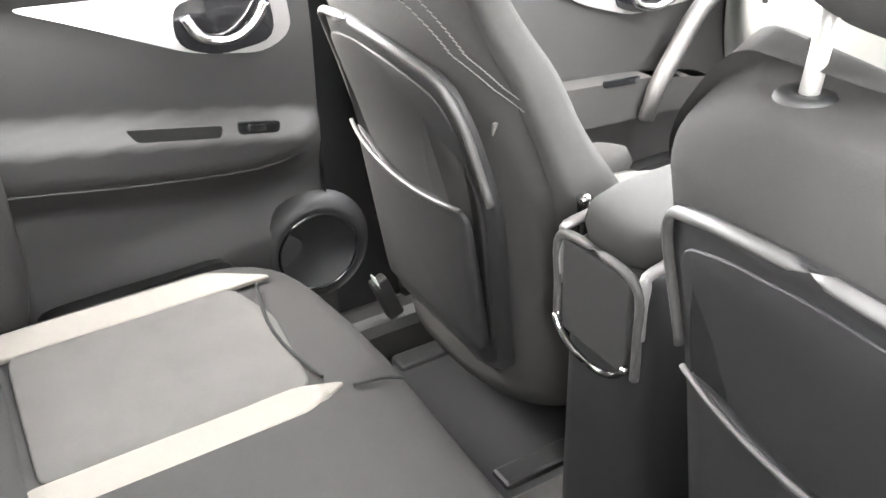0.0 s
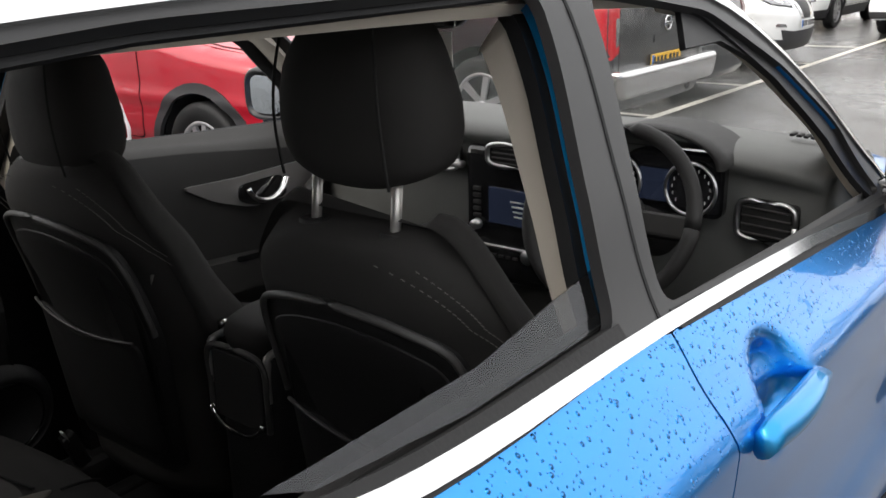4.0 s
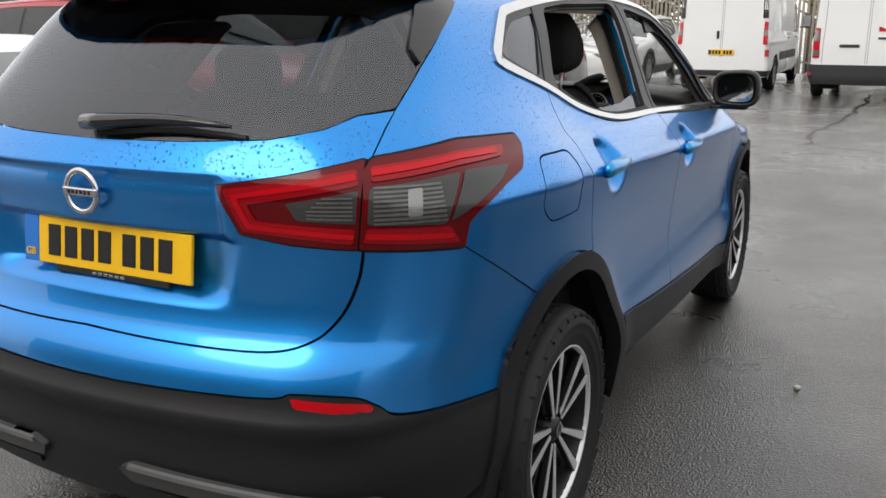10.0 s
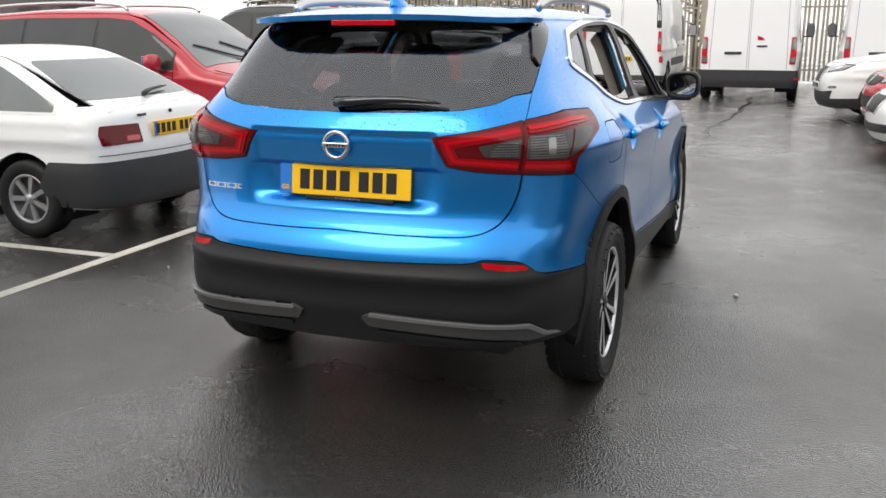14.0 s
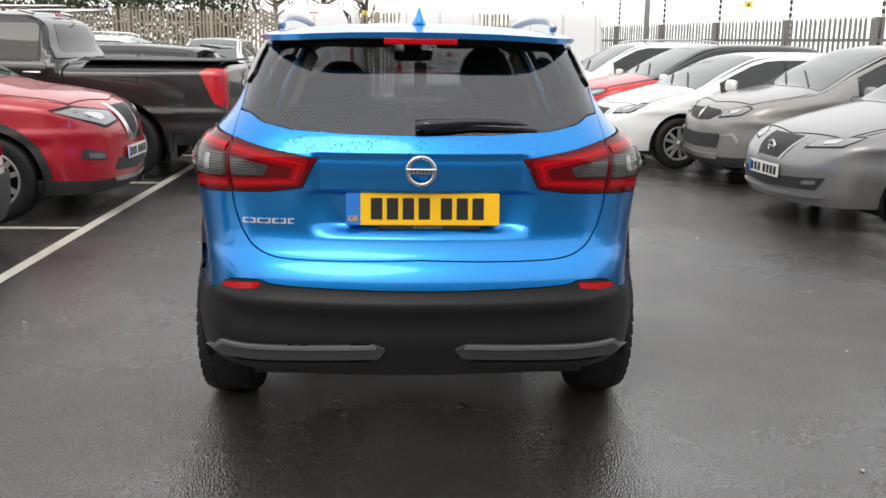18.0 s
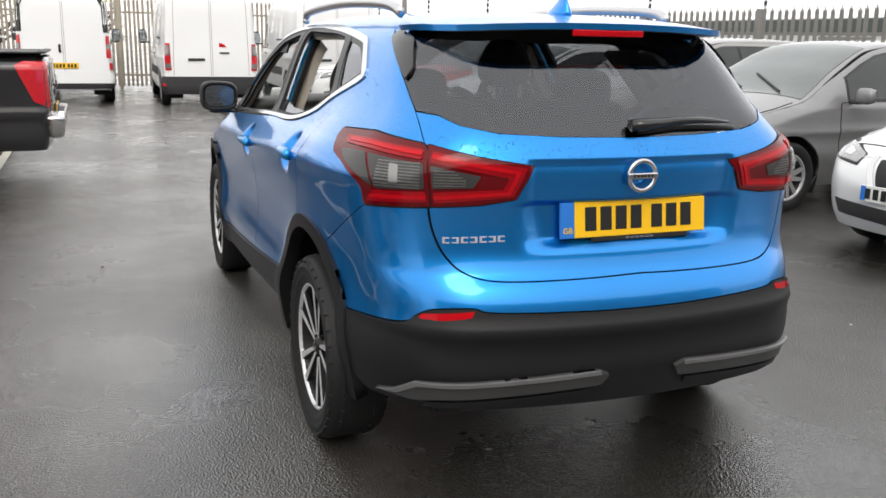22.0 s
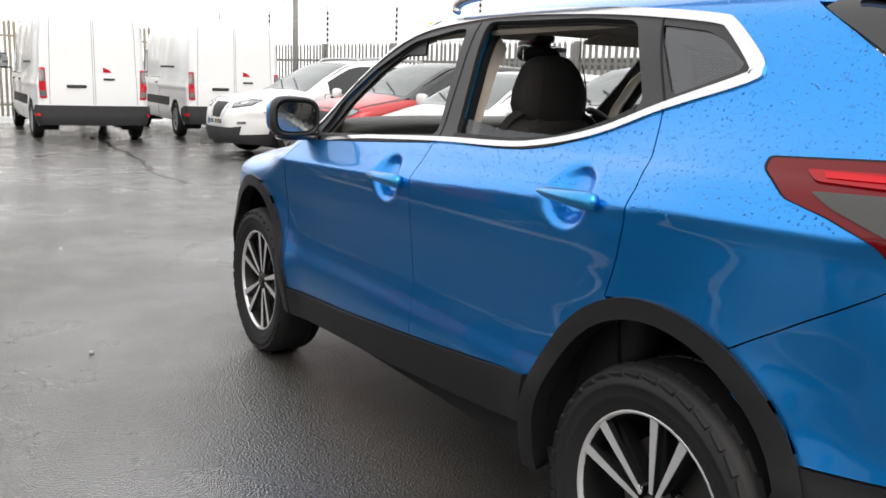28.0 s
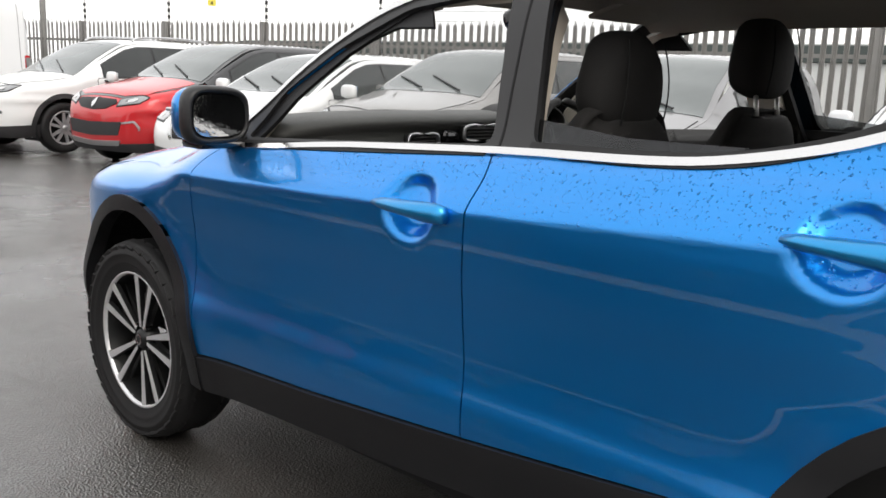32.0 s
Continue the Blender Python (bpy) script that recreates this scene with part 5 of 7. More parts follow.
M["silver_dark"] = material("grey_satin_piping", (.045, .044, .043), .5, .0)
M["post_steel"] = material("brushed_steel_post", (.50, .49, .47), .42, .8)
front_seat(.385)
front_seat(-.385, -.080)
# rear bench
bench = part("rear_bench", blob(1.32, .62, .20, (0, .655, .555), 5.0, 48, 12, bend=lambda p: np.array([p[0], p[1] + .02 * (p[0] / .66) ** 2 * -1, p[2] - .02 * bell(p[0], 0, .16) + .02 * bell(abs(p[0]), .6, .12)])), M["cloth"], car, "black cloth rear bench with pale grey stripes", smooth=True)


def bench_top(u, v, lift):
    e = 2 / 5.0
    a = min(1, abs((v - .655) / .31))
    z = .555 + .10 * (1 - a ** 5) ** (1 / 5) - .02 * bell(u, 0, .16) + .02 * bell(abs(u), .6, .12)
    return np.array([u, v, z + lift + .004])


for s in (1, -1):
    shield(rounded([(s * .235, .46), (s * .515, .46), (s * .515, .80), (s * .42, .835), (s * .235, .82)], .02), bench_top, M["cloth_grey"], "bench_panel", bench, .006)
    shield(rounded([(s * .175, .44), (s * .235, .44), (s * .24, .80), (s * .22, .865), (s * .185, .80)], .012), bench_top, M["cloth_light"], "bench_stripe", bench, .007, 4, "pale grey seat stripe")
    shield(rounded([(s * .515, .44), (s * .575, .44), (s * .57, .78), (s * .52, .87), (s * .515, .80)], .012), bench_top, M["cloth_light"], "bench_stripe", bench, .007, 4, "pale grey seat stripe")
    part("bench_seam", tube([bench_top(s * (.24 + .033 * k), .838 - .02 * math.sin(math.pi * k / 8) + .0, .002) for k in range(9)], .003, 6), M["seam"], bench)
    part("bench_seam", tube([bench_top(s * .205, v, .001) for v in np.linspace(.87, .945, 5)], .003, 6), M["seam"], bench)
    part("bench_head", blob(.26, .11, .18, (s * .38, .27, 1.28), 3.0, 24, 12), M["cloth"], car, smooth=True)
    part("bench_backrest", blob(.62, .16, .66, (s * .33, .33, .92), 4.0, 28, 14, bend=lambda p: np.array([p[0], p[1] - .18 * p[2], p[2]])), M["cloth"], car, smooth=True)
    part("back_side_panel", blob(.14, .34, .60, (s * .69, .36, .86), 3.5, 16, 10), M["trim"], car, smooth=True)
# centre console
cons = part("centre_console", box(.17, .62, .56, (-.002, 1.435, .60), .035, 4, None, (.86, 1)), M["shell"], car, smooth=True)
part("console_lid", blob(.165, .36, .075, (-.002, 1.31, .895), 3.6, 24, 10), M["cloth"], cons, smooth=True)
for d in (-1, 1):
    part("console_edge", tube(spline([(-.002 + d * .078, 1.125, .80), (-.002 + d * .078, 1.128, .865), (-.002 + d * .074, 1.16, .888), (-.002 + d * .07, 1.4, .90), (-.002 + d * .07, 1.7, .86)], 5), .007, 8), M["silver"], cons, smooth=True)
part("console_bezel", tube(spline([(-.080, 1.122, .74), (-.080, 1.122, .80), (-.075, 1.12, .872), (-.002, 1.118, .886), (.071, 1.12, .872), (.076, 1.122, .80), (.076, 1.122, .74)], 5), .006, 8), M["silver_dark"], cons, smooth=True)
# flush dark plate paints the shade of the console's recess
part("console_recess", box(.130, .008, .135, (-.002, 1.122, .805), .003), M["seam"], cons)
part("console_smile", tube([(-.002 + .072 * math.cos(a), 1.112, .765 + .045 * math.sin(a)) for a in np.linspace(math.pi * 1.05, math.pi * 1.95, 14)], .005, 8), M["chrome"], cons, smooth=True)
part("gear_gate", box(.10, .2, .02, (-.002, 1.72, .83), .008), M["gloss_black"], cons)
part("gear_lever", tube([(-.002, 1.74, .83), (-.002, 1.73, .90), (-.002, 1.72, .93)], [.010, .012, .022], 12), M["trim"], cons, smooth=True)

# dashboard
prof = [(2.40, 1.00), (2.30, 1.075), (2.12, 1.098), (2.00, 1.092), (1.965, 1.072), (1.972, 1.05), (1.99, 1.03), (1.99, .97), (1.985, .86), (2.00, .72), (2.08, .52), (2.30, .45)]
prof = spline(prof, 3)
loops = [[(x, y + .06 * (x / .72) ** 2 - .02 * bell(x, .0, .16) * step(z, .6, .7), z - .035 * (x / .72) ** 4) for y, z in prof] for x in np.linspace(-.72, .72, 33)]
# dash trim raised to a paler grey that carries the windscreen's sky glare
M["dash_top"] = material("grained_dash_top", (.10, .102, .098), .6, bump=.3, bump_scale=900, vary=.12)
dash = part("dashboard", rings(loops), M["dash_top"], car, "black soft-touch dashboard", smooth=True)
dash.matrix_basis = pose(0, 0, .06)
hood = rings([[(.385 + .165 * k * math.cos(a), y, 1.055 + .075 * k * math.sin(a)) for a in np.linspace(0, math.pi, 18)] for y, k in ((2.12, .9), (1.98, 1.0), (1.93, 1.02), (1.925, .94), (1.99, .9))], caps=False, closed=False)
part("cluster_hood", hood, M["trim"], dash, smooth=True)
part("cluster_panel", box(.31, .02, .14, (.385, 1.985, 1.01), .02, 3), M["dial"], dash)
for dx in (-.085, .085):
    part("dial_ring", lathe([(.052, 0), (.056, -.010), (.060, 0)], 32, "y", (.385 + dx, 1.968, 1.0)), M["satin_chrome"], dash, smooth=True)
    for k in range(13):
        a = radians(220 - k * 260 / 12)
        part("dial_tick", box(.002, .002, .007, (.385 + dx + .042 * math.cos(a), 1.970, 1.0 + .042 * math.sin(a)), 0, 1, None), M["white_mark"], dash)
part("cluster_screen", box(.07, .003, .07, (.385, 1.972, 1.0), .003), M["screen"], dash)
# centre stack
stack = part("media_unit", box(.27, .04, .34, (.0, 1.965, .87), .02, 3), M["gloss_black"], dash)
stack.matrix_basis = pose(.028, 0, 0)
part("touch_screen", box(.155, .004, .090, (.018, 1.942, .90), .003), M["screen"], stack, "lit blue-grey touch screen")
for i in range(4):
    part("screen_bar", box(.05 - .008 * i, .002, .004, (.03, 1.9395, .915 - .012 * i), 0), M["white_mark"], stack)
for i in range(5):
    part("stack_button", box(.022, .008, .010, (-.095, 1.943, .935 - .017 * i), .002), M["trim_grey"], stack)
part("stack_knob", lathe([(.001, -.020), (.012, -.020), (.014, 0)], 20, "y", (-.095, 1.945, .845)), M["satin_chrome"], stack, smooth=True)
for x in (-.092, .062):
    part("climate_knob", lathe([(.001, -.022), (.014, -.022), (.018, -.018), (.019, 0)], 24, "y", (x, 1.942, .787)), M["satin_chrome"], stack, "silver climate knob", smooth=True)
part("climate_strip", box(.13, .006, .010, (-.015, 1.941, .795), .003), M["satin_chrome"], stack)
for i in range(6):
    part("stack_button", box(.016, .006, .008, (-.065 + .021 * i, 1.942, .772), .002), M["trim_grey"], stack)


def vent(cx, cy, cz, w, h, rot=0):
    # near-black block gives the shade behind the slats
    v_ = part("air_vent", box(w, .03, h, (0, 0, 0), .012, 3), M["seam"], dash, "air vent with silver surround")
    v_.matrix_basis = pose(cx, cy, cz, 0, 0, rot)
    ring_ = [(w / 2 * math.copysign(abs(math.cos(a)) ** .45, math.cos(a)), -.016, h / 2 * math.copysign(abs(math.sin(a)) ** .45, math.sin(a))) for a in np.linspace(0, 2 * math.pi, 33)]
    part("vent_frame", tube(ring_, .006, 8), M["satin_chrome"], v_, smooth=True)
    for k in range(4):
        part("vent_slat", box(w * .88, .012, .004, (0, -.012, -h * .32 + h * .64 * k / 3), .0015, 1, (25, 0, 0)), M["trim_grey"], v_)
    return v_


vent(.075, 1.945, 1.028, .20, .055)
vent(-.20, 1.965, 1.0, .14, .06)
vent(.625, 2.01, .945, .125, .085, -8)
vent(-.625, 2.01, .945, .125, .085, 8)
part("dash_blade", tube(spline([(-.70, 2.02, .965), (-.45, 1.985, .975), (-.12, 1.955, .985)], 6), .016, 10, .6), M["silver"], dash, smooth=True)
for k in range(6):
    # dark bars paint the depth of the demist slots
    part("demist_slot", box(.010, .030, .006, (.60 + .015 * k, 2.20, 1.092 - .001 * k), .001, 1), M["seam"], dash)
# steering wheel
sw = part("steering_wheel", tube([(.178 * math.cos(a), 0, .178 * math.sin(a)) for a in np.linspace(0, 2 * math.pi, 49)], .0155, 12), M["trim"], car, "black steering wheel with silver spokes", smooth=True)
sw.matrix_basis = pose(.388, 1.76, 1.04, -24, 0, 0)
part("wheel_boss", blob(.135, .06, .125, (0, .02, -.005), 2.8, 24, 12), M["trim_grey"], sw, smooth=True)
part("boss_badge", lathe([(.020, -.014), (.024, -.018), (.028, -.014)], 24, "y", (0, 0, 0)), M["chrome"], sw, smooth=True)
part("boss_bar", box(.062, .005, .010, (0, -.014, 0), .002), M["chrome"], sw)
for a, mt in ((180, M["trim_grey"]), (0, M["trim_grey"]), (250, M["silver"]), (290, M["silver"])):
    sp_ = part("wheel_spoke", box(.125, .018, .028 if mt is M["silver"] else .046, (.105, .012, 0), .006), mt, sw)
    sp_.matrix_basis = Matrix.Rotation(-radians(a), 4, "Y")
part("steering_column", tube([(.388, 1.80, 1.022), (.388, 2.0, .94)], .05, 16), M["trim"], car, smooth=True)
part("stalk", tube([(.42, 1.83, .99), (.53, 1.80, 1.01)], [.008, .011], 8), M["trim"], car, smooth=True)
# inside mirror and the sheet on it
im = part("inside_mirror", blob(.24, .045, .072, (.0, 1.66, 1.435), 4.0, 24, 10), M["gloss_black"], car, smooth=True)
part("inside_glass", box(.222, .003, .056, (.0, 1.636, 1.435), .001, 1), M["mirror_dry"], im)
part("mirror_stalk", tube([(0, 1.67, 1.45), (0, 1.72, 1.49)], .012, 8), M["gloss_black"], im)
part("sensor_housing", box(.11, .14, .06, (0, 1.70, 1.485), .02, 3, (-25, 0, 0)), M["gloss_black"], car)
part("hanging_sheet", box(.075, .001, .16, (.045, 1.66, 1.315), 0, 1, (2, 0, 6)), M["paper"], im, "paper sheet hung from the mirror")
for s in (1, -1):
    part("sun_visor", box(.36, .14, .016, (s * .32, 1.50, 1.505), .006, 2, (-18, 0, 0)), M["beige"], car)

# ---- the other vehicles of the car park ----
M["white"] = car_paint("white_paint", (.74, .75, .75), metal=0.0, drops=False, rough=.35)
M["van_white"] = material("plain_white_van_paint", (.80, .81, .82), .28, coat=.6, vary=.03, scale=1.5)
M["red"] = car_paint("deep_red_paint", (.38, .006, .020), metal=.12, drops=False, rough=.35)
M["bright_red_paint"] = car_paint("flame_red_paint", (.52, .012, .018), metal=.2, drops=False, rough=.35)
M["black_paint"] = car_paint("black_paint", (.014, .014, .016), metal=.2, drops=False, rough=.35)
M["grey_paint"] = car_paint("gunmetal_paint", (.22, .22, .225), metal=.5, drops=False, rough=.38)
M["grey_light"] = car_paint("mid_grey_paint", (.26, .253, .245), metal=.45, drops=False, rough=.38)
M["dark_grey_paint"] = car_paint("dark_grey_paint", (.035, .036, .04), metal=.3, drops=False, rough=.35)
M["silver_white"] = car_paint("pearl_white_paint", (.66, .67, .68), metal=.1, drops=False, rough=.35)
M["car_glass"] = material("tinted_car_glass", (.030, .034, .034), .03, spec=.55, vary=.25, scale=2.5)
M["screen_glass"] = material("pale_windscreen", (.11, .125, .125), .03, spec=.9, vary=.3, scale=2.0)
M["lamp_glass"] = material("clear_headlamp", (.26, .265, .27), .10, .5, coat=1.0, vary=.35, scale=18)
M["amber"] = material("amber_lens", (.55, .16, .02), .2, coat=.8)
M["old_bumper"] = material("faded_grey_bumper", (.040, .041, .043), .6, bump=.2, bump_scale=500, vary=.25)
M["plate_white"] = material("white_plate", (.72, .72, .70), .4, vary=.05)
M["van_red"] = material("van_red_lens", (.50, .012, .02), .16, coat=.8, vary=.2, scale=25)
M["plain_plastic"] = material("dark_plastic", (.028, .028, .030), .55, vary=.2)
M["wheel_silver"] = material("silver_wheel_paint", (.38, .38, .39), .38, .5, vary=.15, scale=20)
M["grille"] = material("dark_grille_plastic", (.010, .010, .011), .45, spec=.3)
M["van_gap"] = material("van_door_seam", (.30, .30, .31), .7)
M["wheel_grey"] = material("dull_wheel_grey", (.10, .10, .10), .5, .3)
M["wheel_dark"] = material("wheel_shadow_black", (.012, .012, .013), .6)


def vehicle_skin(S):
    """A smooth closed skin, positive inside; rear axle at y = 0, nose towards +y."""
    w, h, wb, ro, fo = S["w"], S["h"], S["wb"], S["ro"], S["fo"]
    belt, tum = S["belt"], S.get("tumble", .72)
    low = curve((.12, w * .84), (.24, w * .92), (.36, w * .965), (.52, w), (.68, w * .985), (belt - .08, w * .985), (belt, w * .955), (belt + (h - belt) * .5, w * (.955 + tum) / 2 + .01), (h - .05, w * tum), (h + .2, w * tum * .8))
    plan = curve((-ro, S.get("tail_in", .88)), (-ro * .72, .955), (-.1, .995), (.3, 1), (wb - .35, 1), (wb + .1, .985), (wb + fo * .6, .92), (wb + fo, .74))
    rear_c, roof_c = curve(*S["rear"]), curve(*S["roof"])
    nz = S["nose"]
    front_c = curve((.15, wb + fo - .12), (.35, wb + fo - .01), (.5, wb + fo), (nz - .12, wb + fo - .02), (nz, wb + fo - .10), (nz + .25, wb + fo - .45))
    bow, k_edge = S.get("bow", .22), S.get("edge", .08)

    def fn(p):
        x, y, z = np.abs(p[..., 0]), p[..., 1], p[..., 2]
        side = low(z) * plan(y) + .018 * bell(z, S.get("crease", .72), .05) - x
        rear = y - rear_c(z) - S.get("tail_bow", .16) * x ** 2
        front = front_c(z) - bow * x ** 2 - .22 * x ** 6 - y
        top = roof_c(y) - .05 * x ** 2 - S.get("crown", .10) * x ** 4 - z
        return soft_min(soft_min(soft_min(side, rear, S.get("tail_round", .16)), top, k_edge), front, .22)
    return fn, roof_c


def around(y0, way):
    """Rays from an upright axis at y0; the first number is the turn times 0.8 towards the right of the car."""
    def view(q):
        a = q[:, 0] / .8
        return np.stack([0 * a, 0 * a + y0, q[:, 1]], 1), np.stack([np.sin(a), way * np.cos(a), 0 * a], 1)
    return view


def behind(y0):
    return lambda q: (np.stack([q[:, 0], 0 * q[:, 0] + y0, q[:, 1]], 1), np.array([0, -1.0, 0]))


def plain_wheel(thing, at, s, r, rim, width, spokes, mats, double=False):
    prof = [(rim, -width * .42), (r * .90, -width * .5), (r * .975, -width * .44), (r, -width * .33), (r, width * .33), (r * .975, width * .44), (r * .90, width * .5), (rim * 1.03, width * .46), (rim, width * .40)]
    tyre = part("wheel", lathe(prof, 40), M["rubber"], thing, smooth=True)
    tyre.matrix_basis = pose(*at) @ Matrix.Diagonal((s, 1, 1, 1))
    part("rim", lathe([(rim * 1.02, width * .44), (rim * .93, width * .42), (rim * .90, width * .1), (.001, width * .1)], 40), mats[1], tyre, smooth=True)
    part("rim_lip", lathe([(rim * 1.03, width * .43), (rim * 1.0, width * .47), (rim * .93, width * .44), (rim * .90, width * .36)], 40), mats[0], tyre, smooth=True)
    turn_ = Matrix(((0, 0, 1, 0), (1, 0, 0, 0), (0, 1, 0, 0), (0, 0, 0, 1)))
    for k in range(spokes):
        a = 2 * math.pi * k / spokes + .2
        ws = .30 * rim * 5 / spokes
        for d in ((-1, 1) if double else (0,)):
            poly = [(d * .01 - ws * .35, .03), (d * .01 + ws * .35, .03), (d * ws * .8 + ws * (.28 if double else .5), rim * .95), (d * ws * .8 - ws * (.28 if double else .5), rim * .95)]
            part("spoke", prism(rounded(poly, .006), .022, Matrix.Rotation(a, 4, "X") @ Matrix.Translation((width * .30, 0, 0)) @ turn_), mats[0], tyre)
    part("hub_cap", lathe([(.001, width * .30 + .034), (.034, width * .30 + .030), (.045, width * .28)], 20), mats[0], tyre, smooth=True)
    return tyre


def vehicle(name, label, category, S, paint, place, group):
    """A parked vehicle: skin panels, doors, glass, lamps, wheels and mirrors under one Empty."""
    thing = tagged(new(name), label, category, group)
    thing.matrix_world = place
    fn, roof_c = vehicle_skin(S)
    w, h, wb, ro, fo, belt, r = S["w"], S["h"], S["wb"], S["ro"], S["fo"], S["belt"], S.get("r", .32)
    G = S.get("grid", .06)
    rise = S.get("rise", .06)
    glassm = S.get("glass", M["car_glass"])
    clad = S.get("clad", M["plain_plastic"])
    ar = r + S.get("arch", .06)
    yr, yf = -min(ro - .20, ar + .10), wb + min(fo - .30, ar + .10)
    bot = S.get("bottom", .22)

    def roof_edge(y):
        return float(roof_c(y)) - S.get("edge_in", .055)

    def arch_pts(y0, rad, a0=-20, a1=200, n=16):
        return [(y0 + rad * math.cos(k), r + rad * math.sin(k)) for k in np.linspace(radians(a0), radians(a1), n)]
    ys = np.linspace(yf, S["tail_y"], 34)
    for s in (1, -1):
        v = side_view(s)
        a_f, a_r = arch_pts(wb, ar, 195, -15), arch_pts(0, ar, 195, -15)
        poly = [(y, min(roof_edge(y), belt + .003) if S.get("roof_paint") else roof_edge(y)) for y in ys] + [(S["tail_y"] - .02, belt), (yr, belt - .02), (yr, bot)]
        poly += [(-ar - .01, bot)] + arch_pts(0, ar, 195, -15) + [(ar + .01, bot), (wb - ar - .01, bot)] + arch_pts(wb, ar, 195, -15) + [(wb + ar + .01, bot), (yf, bot)]
        if S.get("roof_paint"):
            cap = [(y, roof_edge(y)) for y in ys if roof_edge(y) > belt + .03]
            panel("upper_side", fn, v, cap + [(y, belt + .004) for y, z in cap[::-1]], S["roof_paint"], thing, off=.0015, thick=.018, grid=G)
        panel("body_side", fn, v, poly, paint, thing, thick=.02, grid=G)
        for wy in (0, wb):
            liner = rings([[(s * x, wy + ar * math.cos(k), r + ar * math.sin(k)) for k in np.linspace(radians(-25), radians(205), 20)] for x in (w * .96, w * .55)], closed=False)
            part("wheel_liner", liner, M["gap"], thing)
            part("liner_back", prism(arch_pts(wy, ar), .01, Matrix(((0, 0, s, s * w * .55), (1, 0, 0, 0), (0, 1, 0, 0), (0, 0, 0, 1)))), M["gap"], thing)
            if S.get("arch_trim"):
                panel("arch_trim", fn, v, arch_pts(wy, ar - .005, -8, 188, 24) + arch_pts(wy, ar + S["arch_trim"], 188, -8, 24), S.get("arch_mat", clad), thing, off=.012, thick=.03, grid=G)
            plain_wheel(thing, (s * (w - .115), wy, r), s, r, S.get("rim", r * .66), S.get("tyre_w", .20), S.get("spokes", 5), S.get("rim_mats", (M["wheel_silver"], M["wheel_dark"])), S.get("double", False))
        if S.get("sill"):
            panel("sill_trim", fn, v, [(ar + .02, bot - .01), (wb - ar - .02, bot - .01), (wb - ar - .02, bot + S["sill"]), (ar + .02, bot + S["sill"])], clad, thing, off=.010, thick=.02, grid=G)
        # doors stand 5 mm proud over a dark gap
        for dname, y0, y1 in S["doors"]:
            low_z = bot + S.get("sill", .08) + .03
            def door_poly(e):
                top = belt + rise * 0 - .012
                cut_r = [(y0 - e, low_z - e), (y1 + e, low_z - e), (y1 + e, top + e), (y0 - e, top + e)]
                if y0 < ar + .03:
                    cut_r = [(ar + .05 - e, low_z - e), (y1 + e, low_z - e), (y1 + e, top + e), (y0 - e, top + e), (y0 - e, r + ar * .82 - e)]
                return rounded(cut_r, .05)
            panel("door_gap", fn, v, door_poly(.007), M["gap"], thing, off=.002, thick=.004, grid=G)
            d_ob = panel(dname, fn, v, door_poly(0), paint, thing, off=.005, thick=.006, grid=G)
            hy = y0 + .14
            c = project(fn, np.array([(0, hy, belt - .12)]), np.array([s, 0, 0.0]))[0]
            part("handle", box(.035, .19, .030, (c[0] + s * .012, hy, belt - .12), .012, 2), S.get("handle_mat", paint), d_ob, smooth=True)
        # side glass
        y0, y1 = S["dlo"]
        tops = lambda y: max(belt + .02, min(h - S.get("dlo_top", .12), roof_edge(y) - .05, h - S.get("dlo_top", .12) - S.get("dlo_fall", .0) * max(0, S.get("fall_from", 1.0) - y)))
        base_z = lambda y: belt + .012 + rise * max(0.0, (S.get("rise_from", .9) - y) / max(.2, S.get("rise_from", .9) - y1)) ** 1.5
        cuts_ = [y0] + list(S["pillars"]) + [y1]
        def band(a, b, e):
            yy = np.linspace(a, b, 10)
            return [(y, max(tops(y) + e, base_z(y) - e + .004)) for y in yy] + [(y, base_z(y) - e) for y in yy[::-1]]
        panel("window_surround", fn, v, band(y0, y1, .014), S.get("surround", M["satin_black"]), thing, off=.003, thick=.006, grid=G)
        for a, b in zip(cuts_, cuts_[1:]):
            panel("side_window", fn, v, rounded(band(a - .022, b + .022, -.004), .012), glassm, thing, off=.006, thick=.005, grid=G)
        if S.get("window_chrome"):
            panel("window_chrome", fn, v, [(y, base_z(y) - .012) for y in np.linspace(y0, y1, 12)] + [(y, base_z(y) - .032) for y in np.linspace(y1, y0, 12)], M["chrome"], thing, off=.007, thick=.004, grid=G)
        for nm, mat, poly in S.get("side_extra", ()):
            panel(nm, fn, v, poly, mat, thing, off=.010, thick=.012, grid=G)
        # mirror
        mx, my, mz, mw, mh = S["mirror"]
        mir = part("door_mirror", blob(mw, .10, mh, (s * mx, my, mz), 3.0, 18, 10), S.get("mirror_mat", paint), thing, smooth=True)
        part("mirror_glass", box(mw * .80, .004, mh * .76, (s * mx, my - .051, mz), .0015, 1), M["mirror_dry"], mir)
        part("mirror_arm", box(.12, .06, .03, (s * (mx - mw * .5), my + .01, mz - mh * .42), .01), M["plain_plastic"], mir)
        if S.get("rails"):
            pts = spline([(s * w * .66, S["header"] - .15, h - .03), (s * w * .665, S["header"] - .3, h + .025), (s * w * .67, .6, h + .045), (s * w * .66, S["rail_end"] + .15, h + .02), (s * w * .655, S["rail_end"], h - .03)], 5)
            part("roof_rail", tube(pts, .017, 8), M["satin_chrome"], thing, "silver roof rail", smooth=True)
    # nose and tail wrap round their corners
    an, at_ = wb + fo - 1.0, -ro + 1.0
